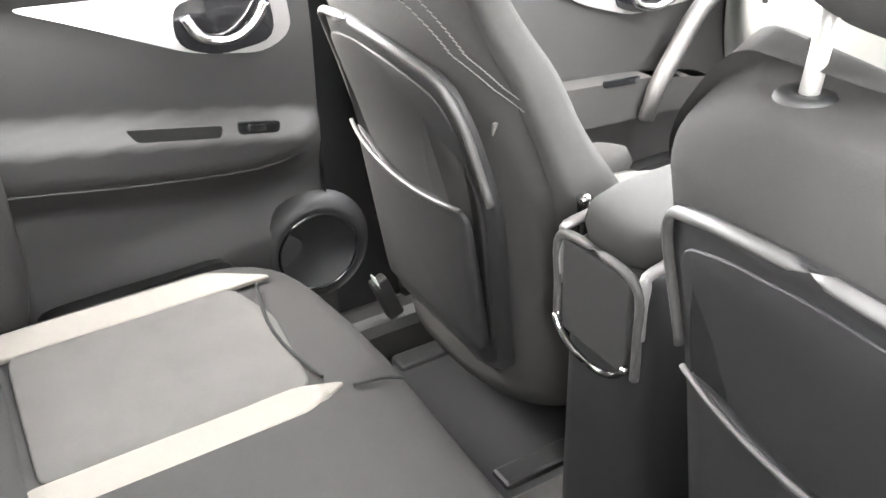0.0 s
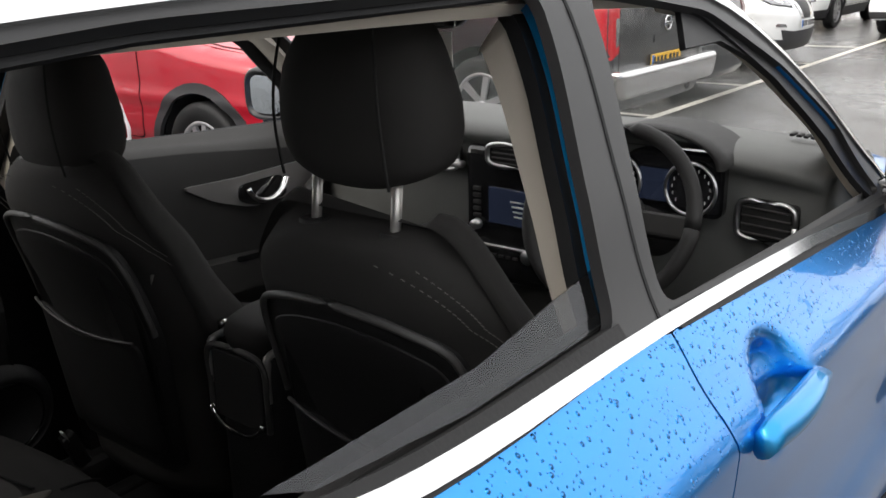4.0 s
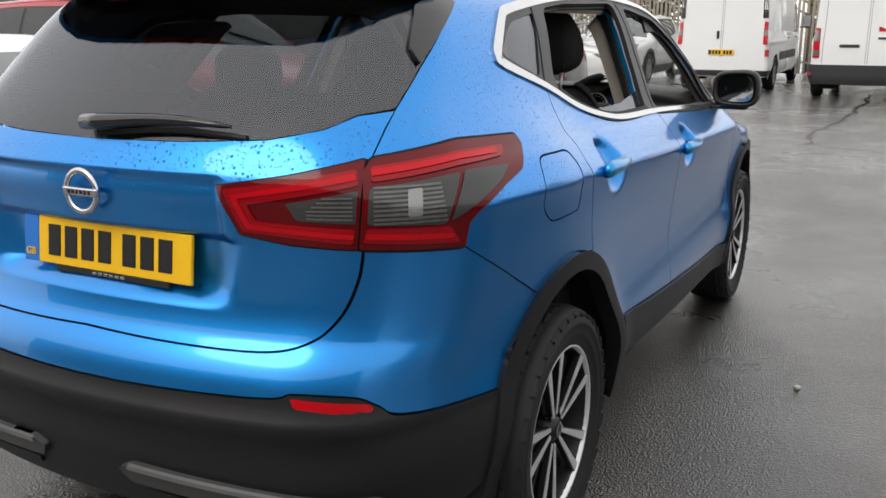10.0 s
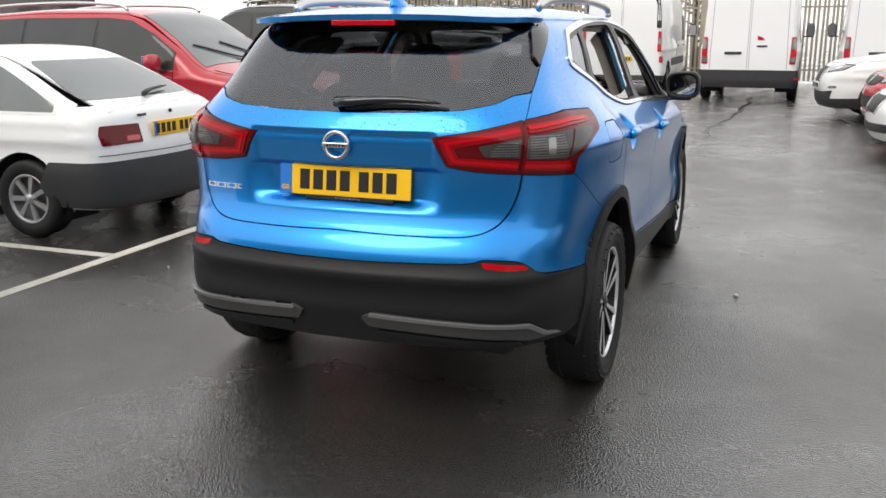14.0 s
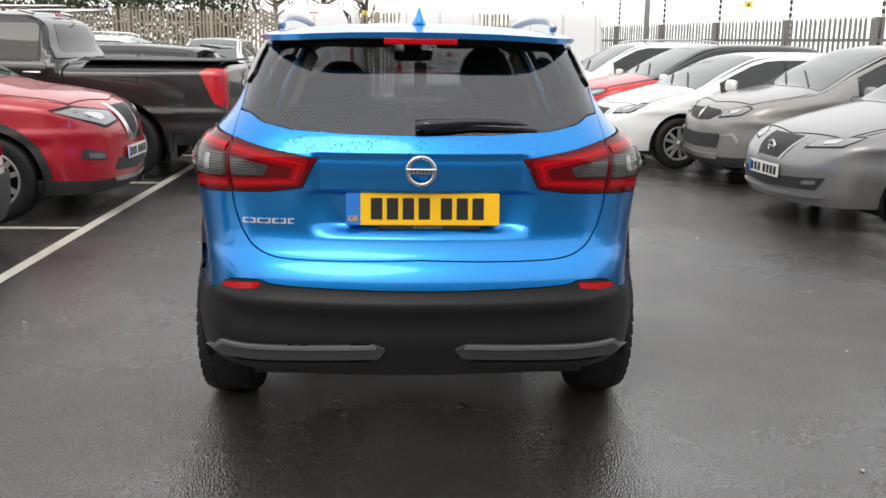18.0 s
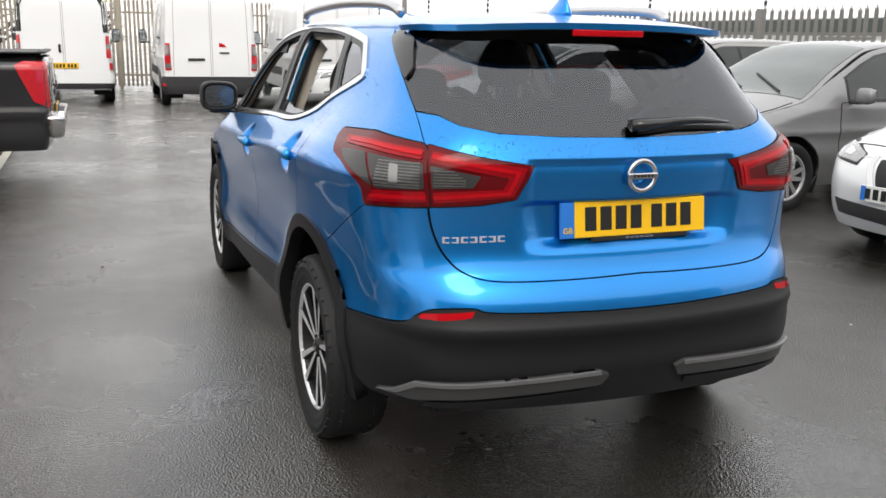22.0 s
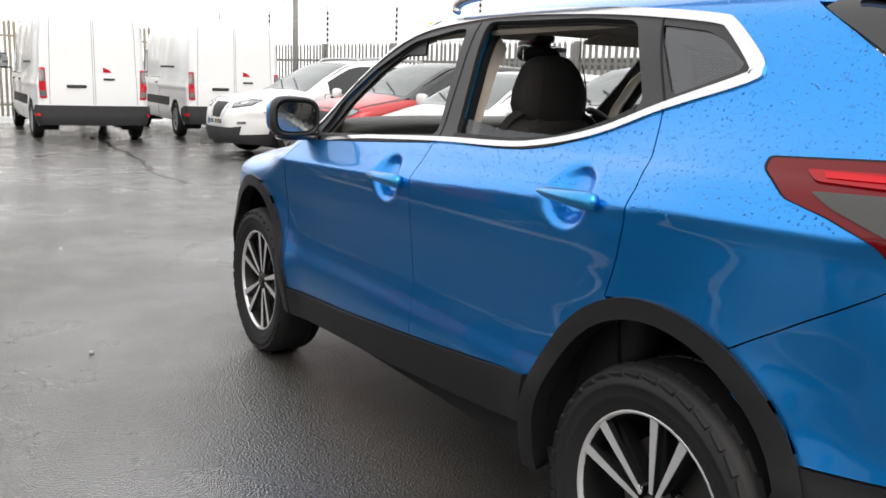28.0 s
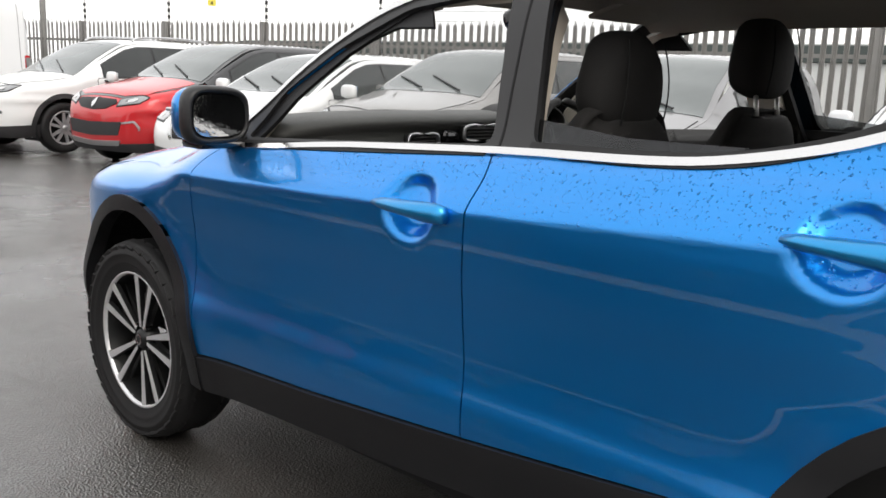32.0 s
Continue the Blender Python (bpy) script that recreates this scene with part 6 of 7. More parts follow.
    vn, vt = around(an, 1), around(at_, -1)
    un, ut = [.8 * math.atan2(w, yf - an), .8 * math.atan2(w, at_ - yr)]
    nz = S["nose"]
    un, ut = min(un + .01, 1.25), min(ut + .01, 1.25)
    panel("nose", fn, vn, [(-un, bot), (un, bot), (un, nz + .02), (.0, nz + .02), (-un, nz + .02)], paint, thing, off=.001, thick=.02, grid=G)
    tz = S["deck"]
    panel("tail", fn, vt, [(-ut, bot), (ut, bot), (ut, tz), (-ut, tz)], paint, thing, off=.001, thick=.02, grid=G)
    top_w = w * S.get("top_w", .74)
    tp = []
    ty = S["top_tail"]
    edge_x = lambda y: w * (S.get("tumble", .72) * .98 if S["header"] + .1 > y else np.interp(y, [S["header"] + .1, S["cowl"][0], yf], [S.get("tumble", .72) * .98, .86, .80]))
    yy = np.linspace(ty, wb + fo - S.get("nose_cut", .16), 26)
    tp = [(edge_x(y) * (1 if y < wb + fo - .5 else np.interp(y, [wb + fo - .5, wb + fo - .1], [1, .78])), y) for y in yy]
    if S.get("split"):
        ya, yb = S["split"]
        for nm, keep in (("bed_top", [q for q in tp if q[1] < ya]), ("roof_and_bonnet", [(edge_x(yb), yb)] + [q for q in tp if q[1] > yb])):
            panel(nm, fn, top_view, keep + [(-x, y) for x, y in keep[::-1]], paint, thing, off=.002, thick=.015, grid=G)
        cb = [(w * .90, S["deck"] + .06), (w * .72, h - .075)]
        panel("cab_back", fn, behind(S["glass_from"]), rounded([(x, z) for x, z in cb] + [(-x, z) for x, z in cb[::-1]], .02), paint, thing, off=.002, thick=.015, grid=G)
    else:
        panel("roof_and_bonnet", fn, top_view, tp + [(-x, y) for x, y in tp[::-1]], S.get("roof_paint", paint), thing, off=.002, thick=.015, grid=G)
    cy, hy = S["cowl"][0], S["header"]
    ws = [(w * .80, cy - .02), (w * .70, (cy + hy) / 2), (w * S.get("tumble", .72) * .90, hy + .02)]
    panel("windscreen", fn, top_view, [(x, y) for x, y in ws] + [(0, hy - .03)] + [(-x, y) for x, y in ws[::-1]] + [(0, cy + .06)], M["screen_glass"], thing, off=.007, thick=.005, grid=G)
    if S.get("roof_paint"):
        bn = [(w * .80, cy + .06), (w * .80, wb + .1), (w * .74, wb + fo - .32), (w * .45, wb + fo - .2)]
        panel("bonnet", fn, top_view, bn + [(-x, y) for x, y in bn[::-1]], paint, thing, off=.006, thick=.006, grid=G)
    else:
        bn = [(w * .80, cy + .08), (w * .80, wb + .1), (w * .72, wb + fo - .34)]
        for e, mt, nm, of in ((.007, M["gap"], "bonnet_gap", .004), (0, paint, "bonnet", .007)):
            panel(nm, fn, top_view, [(x + e, y + (e if i else -e)) for i, (x, y) in enumerate(bn)] + [(0, wb + fo - .22 + e)] + [(-x - e, y + (e if i else -e)) for i, (x, y) in reversed(list(enumerate(bn)))], mt, thing, off=of, thick=.005, grid=G)
    if S.get("wipers", True):
        for x0, x1 in ((-.45, .10), (.05, .55)):
            p = project(fn, np.array([(x, cy - .03 - .05 * k, 0.0) for k, x in enumerate(np.linspace(x0, x1, 6))]), np.array([0, 0, 1.0]))
            part("wiper", tube(p + np.array([0, 0, .022]), .010, 6), M["plain_plastic"], thing)
    if S.get("rear_glass"):
        rg = S["rear_glass"]
        panel("rear_window", fn, behind(S.get("glass_from", 1.0)), rounded([(x, z) for x, z in rg] + [(-x, z) for x, z in rg[::-1]], .05), glassm, thing, off=.005, thick=.005, grid=G)
    for view, items in ((vn, S.get("nose_parts", ())), (vt, S.get("tail_parts", ()))):
        for nm, mat, poly, off, both in items:
            for s in ((1, -1) if both else (1,)):
                q = np.array([(s * a, z) for a, z in poly])
                if not both:
                    q = np.array([(a, z) for a, z in poly] + [(-a, z) for a, z in poly[::-1]])
                if nm == "headlamp":
                    mid_ = q.mean(0)
                    panel("lamp_surround", fn, view, rounded(mid_ + (q - mid_) * (1.10, 1.30), .012), M["grille"], thing, off=off - .003, thick=.010, grid=min(G, .05))
                    panel("projector", fn, view, rounded(mid_ + (q - mid_) * (.35, .45), .006), M["chrome"], thing, off=off + .003, thick=.006, grid=min(G, .05))
                panel(nm, fn, view, rounded(q, .012), mat, thing, off=off, thick=.012, grid=min(G, .05))
    # plates with bars
    for view_y, zc, way, mat in S.get("plates", ()):
        base = project(fn, np.array([(0.0, an if way > 0 else at_, zc)]), np.array([0, float(way), 0]))[0]
        pl = part("number_plate", box(.52, .012, .111, (0, base[1] + way * .018, zc), .002, 1), mat, thing, ("white" if mat is M["plate_white"] else "yellow") + " number plate with dark bars")
        for i in range(7):
            part("plate_bar", box(.042, .004, .072, (-.205 + i * .064 + (.02 if i > 3 else -.01), base[1] + way * .0255, zc), .001, 1), M["ink"], pl)
        part("plate_band", box(.04, .003, .10, (-.237 if way < 0 else .237, base[1] + way * .025, zc), .001, 1), M["eu_blue"], pl)
    if S.get("badge"):
        zc, way = S["badge"]
        base = project(fn, np.array([(0.0, an if way > 0 else at_, zc)]), np.array([0, float(way), 0]))[0]
        ring_ = [(.055 * math.cos(k), base[1] + way * .020, zc + .055 * math.sin(k)) for k in np.linspace(0, 2 * math.pi, 28)]
        bd = part("badge", tube(ring_, .009, 8), M["chrome"], thing, "plain chrome badge", smooth=True)
        part("badge_bar", box(.13, .012, .022, (0, base[1] + way * .022, zc), .004), M["chrome"], bd)
    part("underbody", box(w * 1.5, wb + ro + fo - .5, .12, (0, (wb + fo - ro) / 2, bot + .06), .02), M["gap"], thing)
    # added black box stands in for the shade inside the cabin
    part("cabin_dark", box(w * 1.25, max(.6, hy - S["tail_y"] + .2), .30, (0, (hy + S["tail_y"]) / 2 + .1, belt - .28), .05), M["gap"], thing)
    return thing, fn


def hatch(**k):
    """Measures of an ordinary hatchback, changed by the given ones."""
    S = dict(w=.89, h=1.52, wb=2.65, ro=.75, fo=.92, belt=.98, nose=.86, cowl=(2.30, 1.06), header=1.42, tail_y=-.30, deck=1.02, top_tail=-.42, dlo=(2.02, -.05), pillars=(1.10, .30), doors=(("front_door", 1.10, 2.12), ("rear_door", .22, 1.08)), mirror=(1.0, 1.98, 1.05, .19, .15))
    S.update(k)
    h, wb, fo, ro = S["h"], S["wb"], S["fo"], S["ro"]
    cy, cz = S["cowl"]
    S.setdefault("roof", ((-ro - .2, h - .09), (-.3, h - .035), (.5, h), (S["header"] - .25, h - .012), (S["header"], h - .05), ((S["header"] + cy) / 2, (h - .05 + cz) / 2 + .02), (cy, cz), (cy + .1, cz - .025), (wb + fo - .35, S["nose"] + .03), (wb + fo, S["nose"] - .10)))
    S.setdefault("rear", ((.12, -ro + .14), (.3, -ro + .02), (.5, -ro), (.68, -ro + .02), (S["deck"], -ro + .10), (h - .12, S["top_tail"] - .02), (h + .1, S["top_tail"] + .18)))
    return S


LEFT, RIGHT, AHEAD = 90, -90, 0     # the way that a nose points


def stand(x, y, heading, along):
    """Place a vehicle so that its own point `along` metres from the rear axle lies at (x, y)."""
    a = radians(heading)
    return pose(x + math.sin(a) * along, y - math.cos(a) * along, 0, 0, 0, heading)


def v_grille(z0, z1, wide, mat):
    return ("grille", mat, [(0, z0), (wide * .55, z0), (wide, z1), (0, z1)], .006, False)


# row beside the fence, noses towards the lane
row = "cars parked beside the palisade fence"
leaf = hatch(w=.895, h=1.55, wb=2.70, ro=.80, fo=.98, nose=.80, belt=.99, cowl=(2.50, 1.05), header=1.55, rise=.10, r=.32, glass=M["car_glass"], plates=((0, .47, 1, M["plate_white"]),), badge=(.66, 1), spokes=5, double=True, grid=.05,
    nose_parts=(v_grille(.58, .77, .26, M["grille"]), ("grille_edge", M["satin_chrome"], [(.285, .775), (.265, .775), (.150, .575), (.160, .560)], .009, True), ("headlamp", M["lamp_glass"], [(.36, .70), (.62, .73), (.75, .80), (.60, .79), (.40, .755)], .006, True), ("lower_grille", M["plain_plastic"], [(0, .33), (.50, .36), (.56, .47), (0, .415)], .007, False), ("fog_lamp", M["lamp_glass"], [(.40, .395), (.50, .41), (.50, .44), (.41, .43)], .012, True), ("bumper_blade", M["satin_chrome"], [(0, .27), (.55, .30), (.56, .325), (0, .295)], .016, False)))
vehicle("hatchback_car", "grey electric hatchback with closed dark grille and white plate", "car", leaf, M["grey_paint"], stand(3.20, 4.02, 95, 3.66), row)
capt = hatch(w=.89, h=1.57, wb=2.60, ro=.68, fo=.86, nose=.92, belt=1.02, cowl=(2.42, 1.10), header=1.48, r=.335, arch_trim=.05, sill=.14, double=True, spokes=5, grid=.055,
    nose_parts=(("grille", M["grille"], [(0, .70), (.20, .72), (.33, .79), (.30, .83), (0, .84)], .007, False), ("emblem", M["chrome"], [(0, .72), (.035, .78), (0, .85)], .014, False), ("headlamp", M["lamp_glass"], [(.34, .76), (.56, .80), (.64, .86), (.58, .88), (.36, .83)], .007, True), ("lower_grille", M["plain_plastic"], [(0, .40), (.36, .42), (.40, .58), (0, .56)], .008, False), ("fog_trim", M["satin_chrome"], [(.40, .575), (.52, .60), (.57, .52), (.555, .47), (.545, .52), (.51, .575), (.40, .555)], .012, True), ("skirt", M["plain_plastic"], [(0, .225), (.95, .225), (.95, .36), (.5, .33), (0, .30)], .009, False), ("skid_plate", M["satin_chrome"], [(0, .28), (.36, .30), (.38, .36), (0, .34)], .012, False)))
vehicle("compact_suv", "grey compact crossover with chrome fog-lamp trims", "car", capt, M["grey_light"], stand(3.36, 6.45, 95, 3.43), row)
micra = hatch(w=.87, h=1.46, wb=2.53, ro=.62, fo=.85, nose=.80, belt=.96, cowl=(2.32, 1.02), header=1.42, rise=.14, r=.32, spokes=5, double=True, grid=.055,
    nose_parts=(v_grille(.52, .72, .22, M["grille"]), ("grille_edge", M["chrome"], [(.30, .74), (.26, .74), (.13, .52), (.16, .50)], .010, True), ("headlamp", M["lamp_glass"], [(.36, .68), (.58, .70), (.74, .80), (.60, .79), (.38, .74)], .006, True), ("lower_grille", M["plain_plastic"], [(0, .30), (.40, .32), (.44, .42), (0, .40)], .008, False)))
vehicle("small_hatchback", "white small hatchback with swept headlamps", "car", micra, M["white"], stand(2.50, 8.1, 98, 3.36), row)
capt2 = dict(capt, roof_paint=M["black_paint"], mirror_mat=M["black_paint"], grid=.07)
vehicle("compact_suv", "bright red compact crossover with a black roof", "car", capt2, M["bright_red_paint"], stand(2.62, 10.35, 98, 3.43), row)
qash = hatch(w=.90, h=1.59, wb=2.646, ro=.78, fo=.95, nose=.93, belt=1.03, cowl=(2.42, 1.09), header=1.50, rise=.12, r=.345, arch_trim=.06, sill=.18, double=True, spokes=5, rails=True, rail_end=-.1, grid=.07, plates=((0, .56, 1, M["plate_white"]),),
    nose_parts=(v_grille(.62, .86, .20, M["grille"]), ("grille_edge", M["chrome"], [(.27, .88), (.20, .88), (.105, .63), (.15, .60)], .010, True), ("headlamp", M["lamp_glass"], [(.33, .79), (.60, .83), (.72, .90), (.58, .90), (.34, .86)], .007, True), ("lower_grille", M["plain_plastic"], [(0, .34), (.46, .36), (.50, .50), (.3, .47), (0, .47)], .010, False), ("skirt", M["plain_plastic"], [(0, .225), (.95, .225), (.95, .40), (.5, .37), (0, .34)], .009, False), ("fog_lamp", M["lamp_glass"], [(.43, .53), (.56, .54), (.55, .58), (.45, .57)], .010, True)))
vehicle("crossover_suv", "white crossover with black wheel-arch trim and chrome grille", "car", qash, M["white"], stand(2.02, 12.9, 98, 3.596), row)
juke = dict(micra, grid=.05, plates=((0, .50, 1, M["plate_white"]),))
vehicle("small_hatchback", "pearl white hatchback with black grille and white plate", "car", juke, M["silver_white"], stand(3.42, 1.30, 95, 3.36), row)

# bays on the other side of the lane
bays = "cars parked in the marked bays"
escort = hatch(w=.85, h=1.37, wb=2.525, ro=.72, fo=.80, nose=.78, belt=.90, cowl=(2.0, .98), header=1.15, tail_y=-.40, deck=.95, top_tail=-.58, tumble=.70, rise=.0, dlo=(1.75, -.30), pillars=(.92, .36), r=.285, rim=.18, spokes=7, rear=((.12, -.58), (.3, -.70), (.45, -.72), (.62, -.715), (.80, -.68), (.92, -.64), (.965, -.52), (1.27, .14), (1.34, .32), (1.5, .55)), tail_round=.13, roof=((-.9, .93), (-.55, .965), (-.40, 1.02), (.14, 1.275), (.35, 1.345), (.7, 1.37), (1.15, 1.33), (1.58, 1.16), (2.0, .98), (2.1, .955), (2.97, .82), (3.33, .68)), doors=(("front_door", .94, 1.85), ("rear_door", .22, .91)), mirror=(.92, 1.72, .98, .17, .12), mirror_mat=M["plain_plastic"], rear_glass=((.62, .985), (.52, 1.255)), clad=M["old_bumper"], sill=.05, surround=M["white"], glass=M["screen_glass"], grid=.04, plates=((0, .765, -1, M["yellow"]),), arch_trim=0, rim_mats=(M["wheel_silver"], M["wheel_grey"]), handle_mat=M["plain_plastic"],
    tail_parts=(("rear_bumper", M["old_bumper"], [(0, .235), (.80, .25), (.88, .40), (.80, .57), (0, .565)], .030, False), ("tail_lamp", M["dark_red"], [(.29, .68), (.54, .68), (.555, .76), (.545, .82), (.30, .815)], .008, True), ("reversing_lamp", M["van_red"], [(.31, .70), (.40, .70), (.40, .735), (.31, .735)], .013, True), ("hatch_line", M["gap"], [(0, .600), (.56, .610), (.56, .616), (0, .606)], .003, False), ("exhaust_shadow", M["gap"], [(.30, .225), (.36, .225), (.36, .28), (.30, .28)], .02, False)),
    side_extra=(("side_strip", M["old_bumper"], [(.34, .50), (2.18, .50), (2.18, .56), (.34, .56)]),))
vehicle("small_hatchback", "white hatchback nose standing in the next bay", "car", dict(micra, grid=.055), M["white"], stand(-2.52, -0.62, RIGHT, 3.36), bays)
esc, esc_fn = vehicle("old_hatchback", "white nineteen-nineties hatchback with dark grey bumper and yellow plate", "car", escort, M["white"], stand(-2.83, 2.10, LEFT, -.75), bays)
wz = project(esc_fn, np.array([(x, .6, z) for x, z in zip(np.linspace(-.05, .36, 6), (.985, 1.0, 1.01, 1.015, 1.02, 1.022))]), np.array([0, -1.0, 0]))
part("rear_wiper", tube(wz + np.array([0, -.03, .02]), [.020, .018, .014, .012, .010, .006], 8), M["plain_plastic"], esc, smooth=True)
for i in range(4):
    part("script_bar", box(.022, .004, .020, (-.30 - i * .026, -.672, .875), .001, 1), M["ink"], esc)
part("lock_button", blob(.03, .02, .03, (0, -.672, .88), 2.5, 12, 8), M["ink"], esc)
suv = hatch(w=.91, h=1.70, wb=2.705, ro=1.0, fo=.93, nose=.99, belt=1.10, cowl=(2.42, 1.17), header=1.58, tail_y=-.5, top_tail=-.62, deck=1.1, dlo=(2.12, -.45), pillars=(1.15, .22), rise=.10, r=.36, arch_trim=.06, sill=.20, double=True, spokes=5, rails=True, rail_end=-.35, grid=.04, window_chrome=True, plates=((0, .53, 1, M["plate_white"]),), mirror=(1.0, 1.98, 1.17, .21, .17),
    nose_parts=(v_grille(.66, .93, .19, M["grille"]), ("grille_edge", M["chrome"], [(.255, .95), (.185, .95), (.095, .70), (.0, .67), (.0, .625), (.135, .64)], .012, True), ("headlamp", M["lamp_glass"], [(.25, .82), (.42, .79), (.76, .915), (.62, .94), (.29, .895)], .008, True), ("lower_grille", M["plain_plastic"], [(0, .37), (.36, .40), (.30, .50), (0, .48)], .010, False), ("fog_bezel", M["plain_plastic"], [(.44, .50), (.62, .53), (.60, .61), (.45, .57)], .008, True), ("fog_lamp", M["lamp_glass"], [(.46, .515), (.57, .53), (.57, .575), (.46, .56)], .013, True), ("skirt", M["plain_plastic"], [(0, .225), (.95, .225), (.95, .36), (.5, .33), (0, .30)], .009, False), ("skid_plate", M["chrome"], [(0, .28), (.34, .30), (.38, .345), (.33, .34), (0, .325)], .016, False)))
vehicle("family_suv", "deep red sport utility vehicle with chrome grille and roof rails", "car", suv, M["red"], stand(-2.50, 4.52, RIGHT, 3.635), bays)
pick = hatch(split=(.60, .90), plates=((0, .72, -1, M["yellow"]),), badge=(1.0, -1), w=.925, h=1.80, wb=3.15, ro=1.15, fo=.92, nose=1.05, belt=1.27, cowl=(2.72, 1.27), header=1.95, tail_y=-.85, deck=1.24, top_tail=-1.02, tumble=.76, edge=.06, edge_in=.05, r=.385, arch=.09, arch_trim=.07, arch_mat=M["black_paint"], sill=.10, bottom=.38, rise=.02, dlo=(2.4, .82), pillars=(1.62,), grid=.045, spokes=6, doors=(("front_door", 1.62, 2.5), ("rear_door", .76, 1.60)), mirror=(1.03, 2.3, 1.22, .2, .22), rails=True, rail_end=.95, handle_mat=M["chrome"], dlo_top=.13, tail_in=.95, tail_round=.07, tail_bow=.05,
    roof=((-1.3, 1.285), (.50, 1.285), (.62, 1.29), (.80, 1.73), (.95, 1.785), (1.4, 1.80), (1.75, 1.79), (1.95, 1.75), (2.35, 1.52), (2.72, 1.27), (2.82, 1.24), (3.75, 1.10), (4.07, .94)), rear=((.30, -1.0), (.42, -1.12), (.60, -1.14), (.85, -1.15), (1.19, -1.15), (1.24, -1.12), (1.285, -1.02), (1.295, -.6), (1.305, .60), (1.68, .80), (1.75, .93), (1.9, 1.1)), rear_glass=((.58, 1.36), (.52, 1.66)), glass_from=1.4,
    tail_parts=(("tail_lamp", M["van_red"], [(.515, .83), (.57, .78), (.64, .84), (.715, 1.17), (.655, 1.205), (.52, 1.20)], .010, True), ("reverse_lens", M["clear_lens"], [(.520, .88), (.540, .87), (.545, 1.08), (.520, 1.08)], .014, True), ("tailgate_line", M["gap"], [(.505, .66), (.511, .66), (.511, 1.22), (.505, 1.22)], .004, True), ("tailgate_handle", M["plain_plastic"], [(0, .86), (.16, .86), (.16, .92), (0, .92)], .010, False)),
    side_extra=(("bed_gap", M["gap"], [(.585, .50), (.600, .50), (.600, 1.24), (.585, 1.24)]), ("flap", M["gap"], [(-.19, 1.13), (-.18, 1.13), (-.18, 1.05), (-.19, 1.05)])))
pk, pk_fn = vehicle("double_cab_pickup", "black double-cab pickup with chrome rear step bumper", "pickup", pick, M["black_paint"], stand(-1.94, 7.02, LEFT, -1.15), bays)
sb = part("step_bumper", box(1.66, .15, .22, (0, -1.16, .60), .05, 4, None, (1.06, 1.25)), M["chrome"], pk, "chrome step bumper", smooth=True)
part("step_pad", box(.5, .10, .012, (0, -1.18, .712), .004), M["plain_plastic"], sb)
part("bed_lip", box(1.58, .08, .022, (0, -1.08, 1.290), .010, 3), M["plain_plastic"], pk, smooth=True)
part("bed_cover", box(1.56, 1.50, .016, (0, -.30, 1.288), .006, 2), M["plain_plastic"], pk)
part("tow_eye", tube([(.45 + .03 * math.cos(k), -1.16, .46 + .03 * math.sin(k)) for k in np.linspace(0, 2 * math.pi, 14)], .008, 6), M["plain_plastic"], pk, smooth=True)
for s in (1, -1):
    part("mud_flap", box(.24, .02, .26, (s * .82, -.52, .36), .008), M["plain_plastic"], pk)
part("third_brake_light", box(.22, .02, .03, (0, .90, 1.765), .008), M["van_red"], pk)
# dark estate with a roof spoiler, white saloon beyond
dark = hatch(w=.90, h=1.46, wb=2.68, ro=.95, fo=.9, nose=.88, belt=.98, cowl=(2.4, 1.04), header=1.5, tail_y=-.55, top_tail=-.60, deck=1.05, dlo=(2.1, -.45), pillars=(1.15, .25), r=.34, arch_trim=.04, grid=.07, rear_glass=((.60, 1.06), (.54, 1.32)),
    tail_parts=(("tail_lamp", M["dark_red"], [(.42, .88), (.68, .88), (.68, 1.0), (.42, 1.02)], .008, True), ("rear_bumper", M["plain_plastic"], [(0, .30), (.78, .32), (.78, .48), (0, .46)], .012, False)))
dk, _fn = vehicle("estate_car", "dark grey estate car with a roof spoiler", "car", dark, M["dark_grey_paint"], stand(-2.55, 10.0, LEFT, -.95), bays)
part("roof_spoiler", box(1.16, .30, .035, (0, -.72, 1.425), .014, 3, (8, 0, 0)), M["dark_grey_paint"], dk, smooth=True)
vehicle("saloon_car", "white car with dark windows, parked beyond the pickup", "car", dict(qash, grid=.08), M["white"], stand(-2.75, 13.2, RIGHT, 3.59), bays)
vehicle("saloon_car", "white crossover facing the lane near the back fence", "car", dict(qash, grid=.09, rails=False), M["white"], stand(-4.9, 18.3, 180, 3.59), bays)
vehicle("saloon_car", "dark hatchback near the back fence", "car", dict(dark, grid=.09), M["dark_grey_paint"], stand(-7.6, 18.3, 180, 3.58), bays)

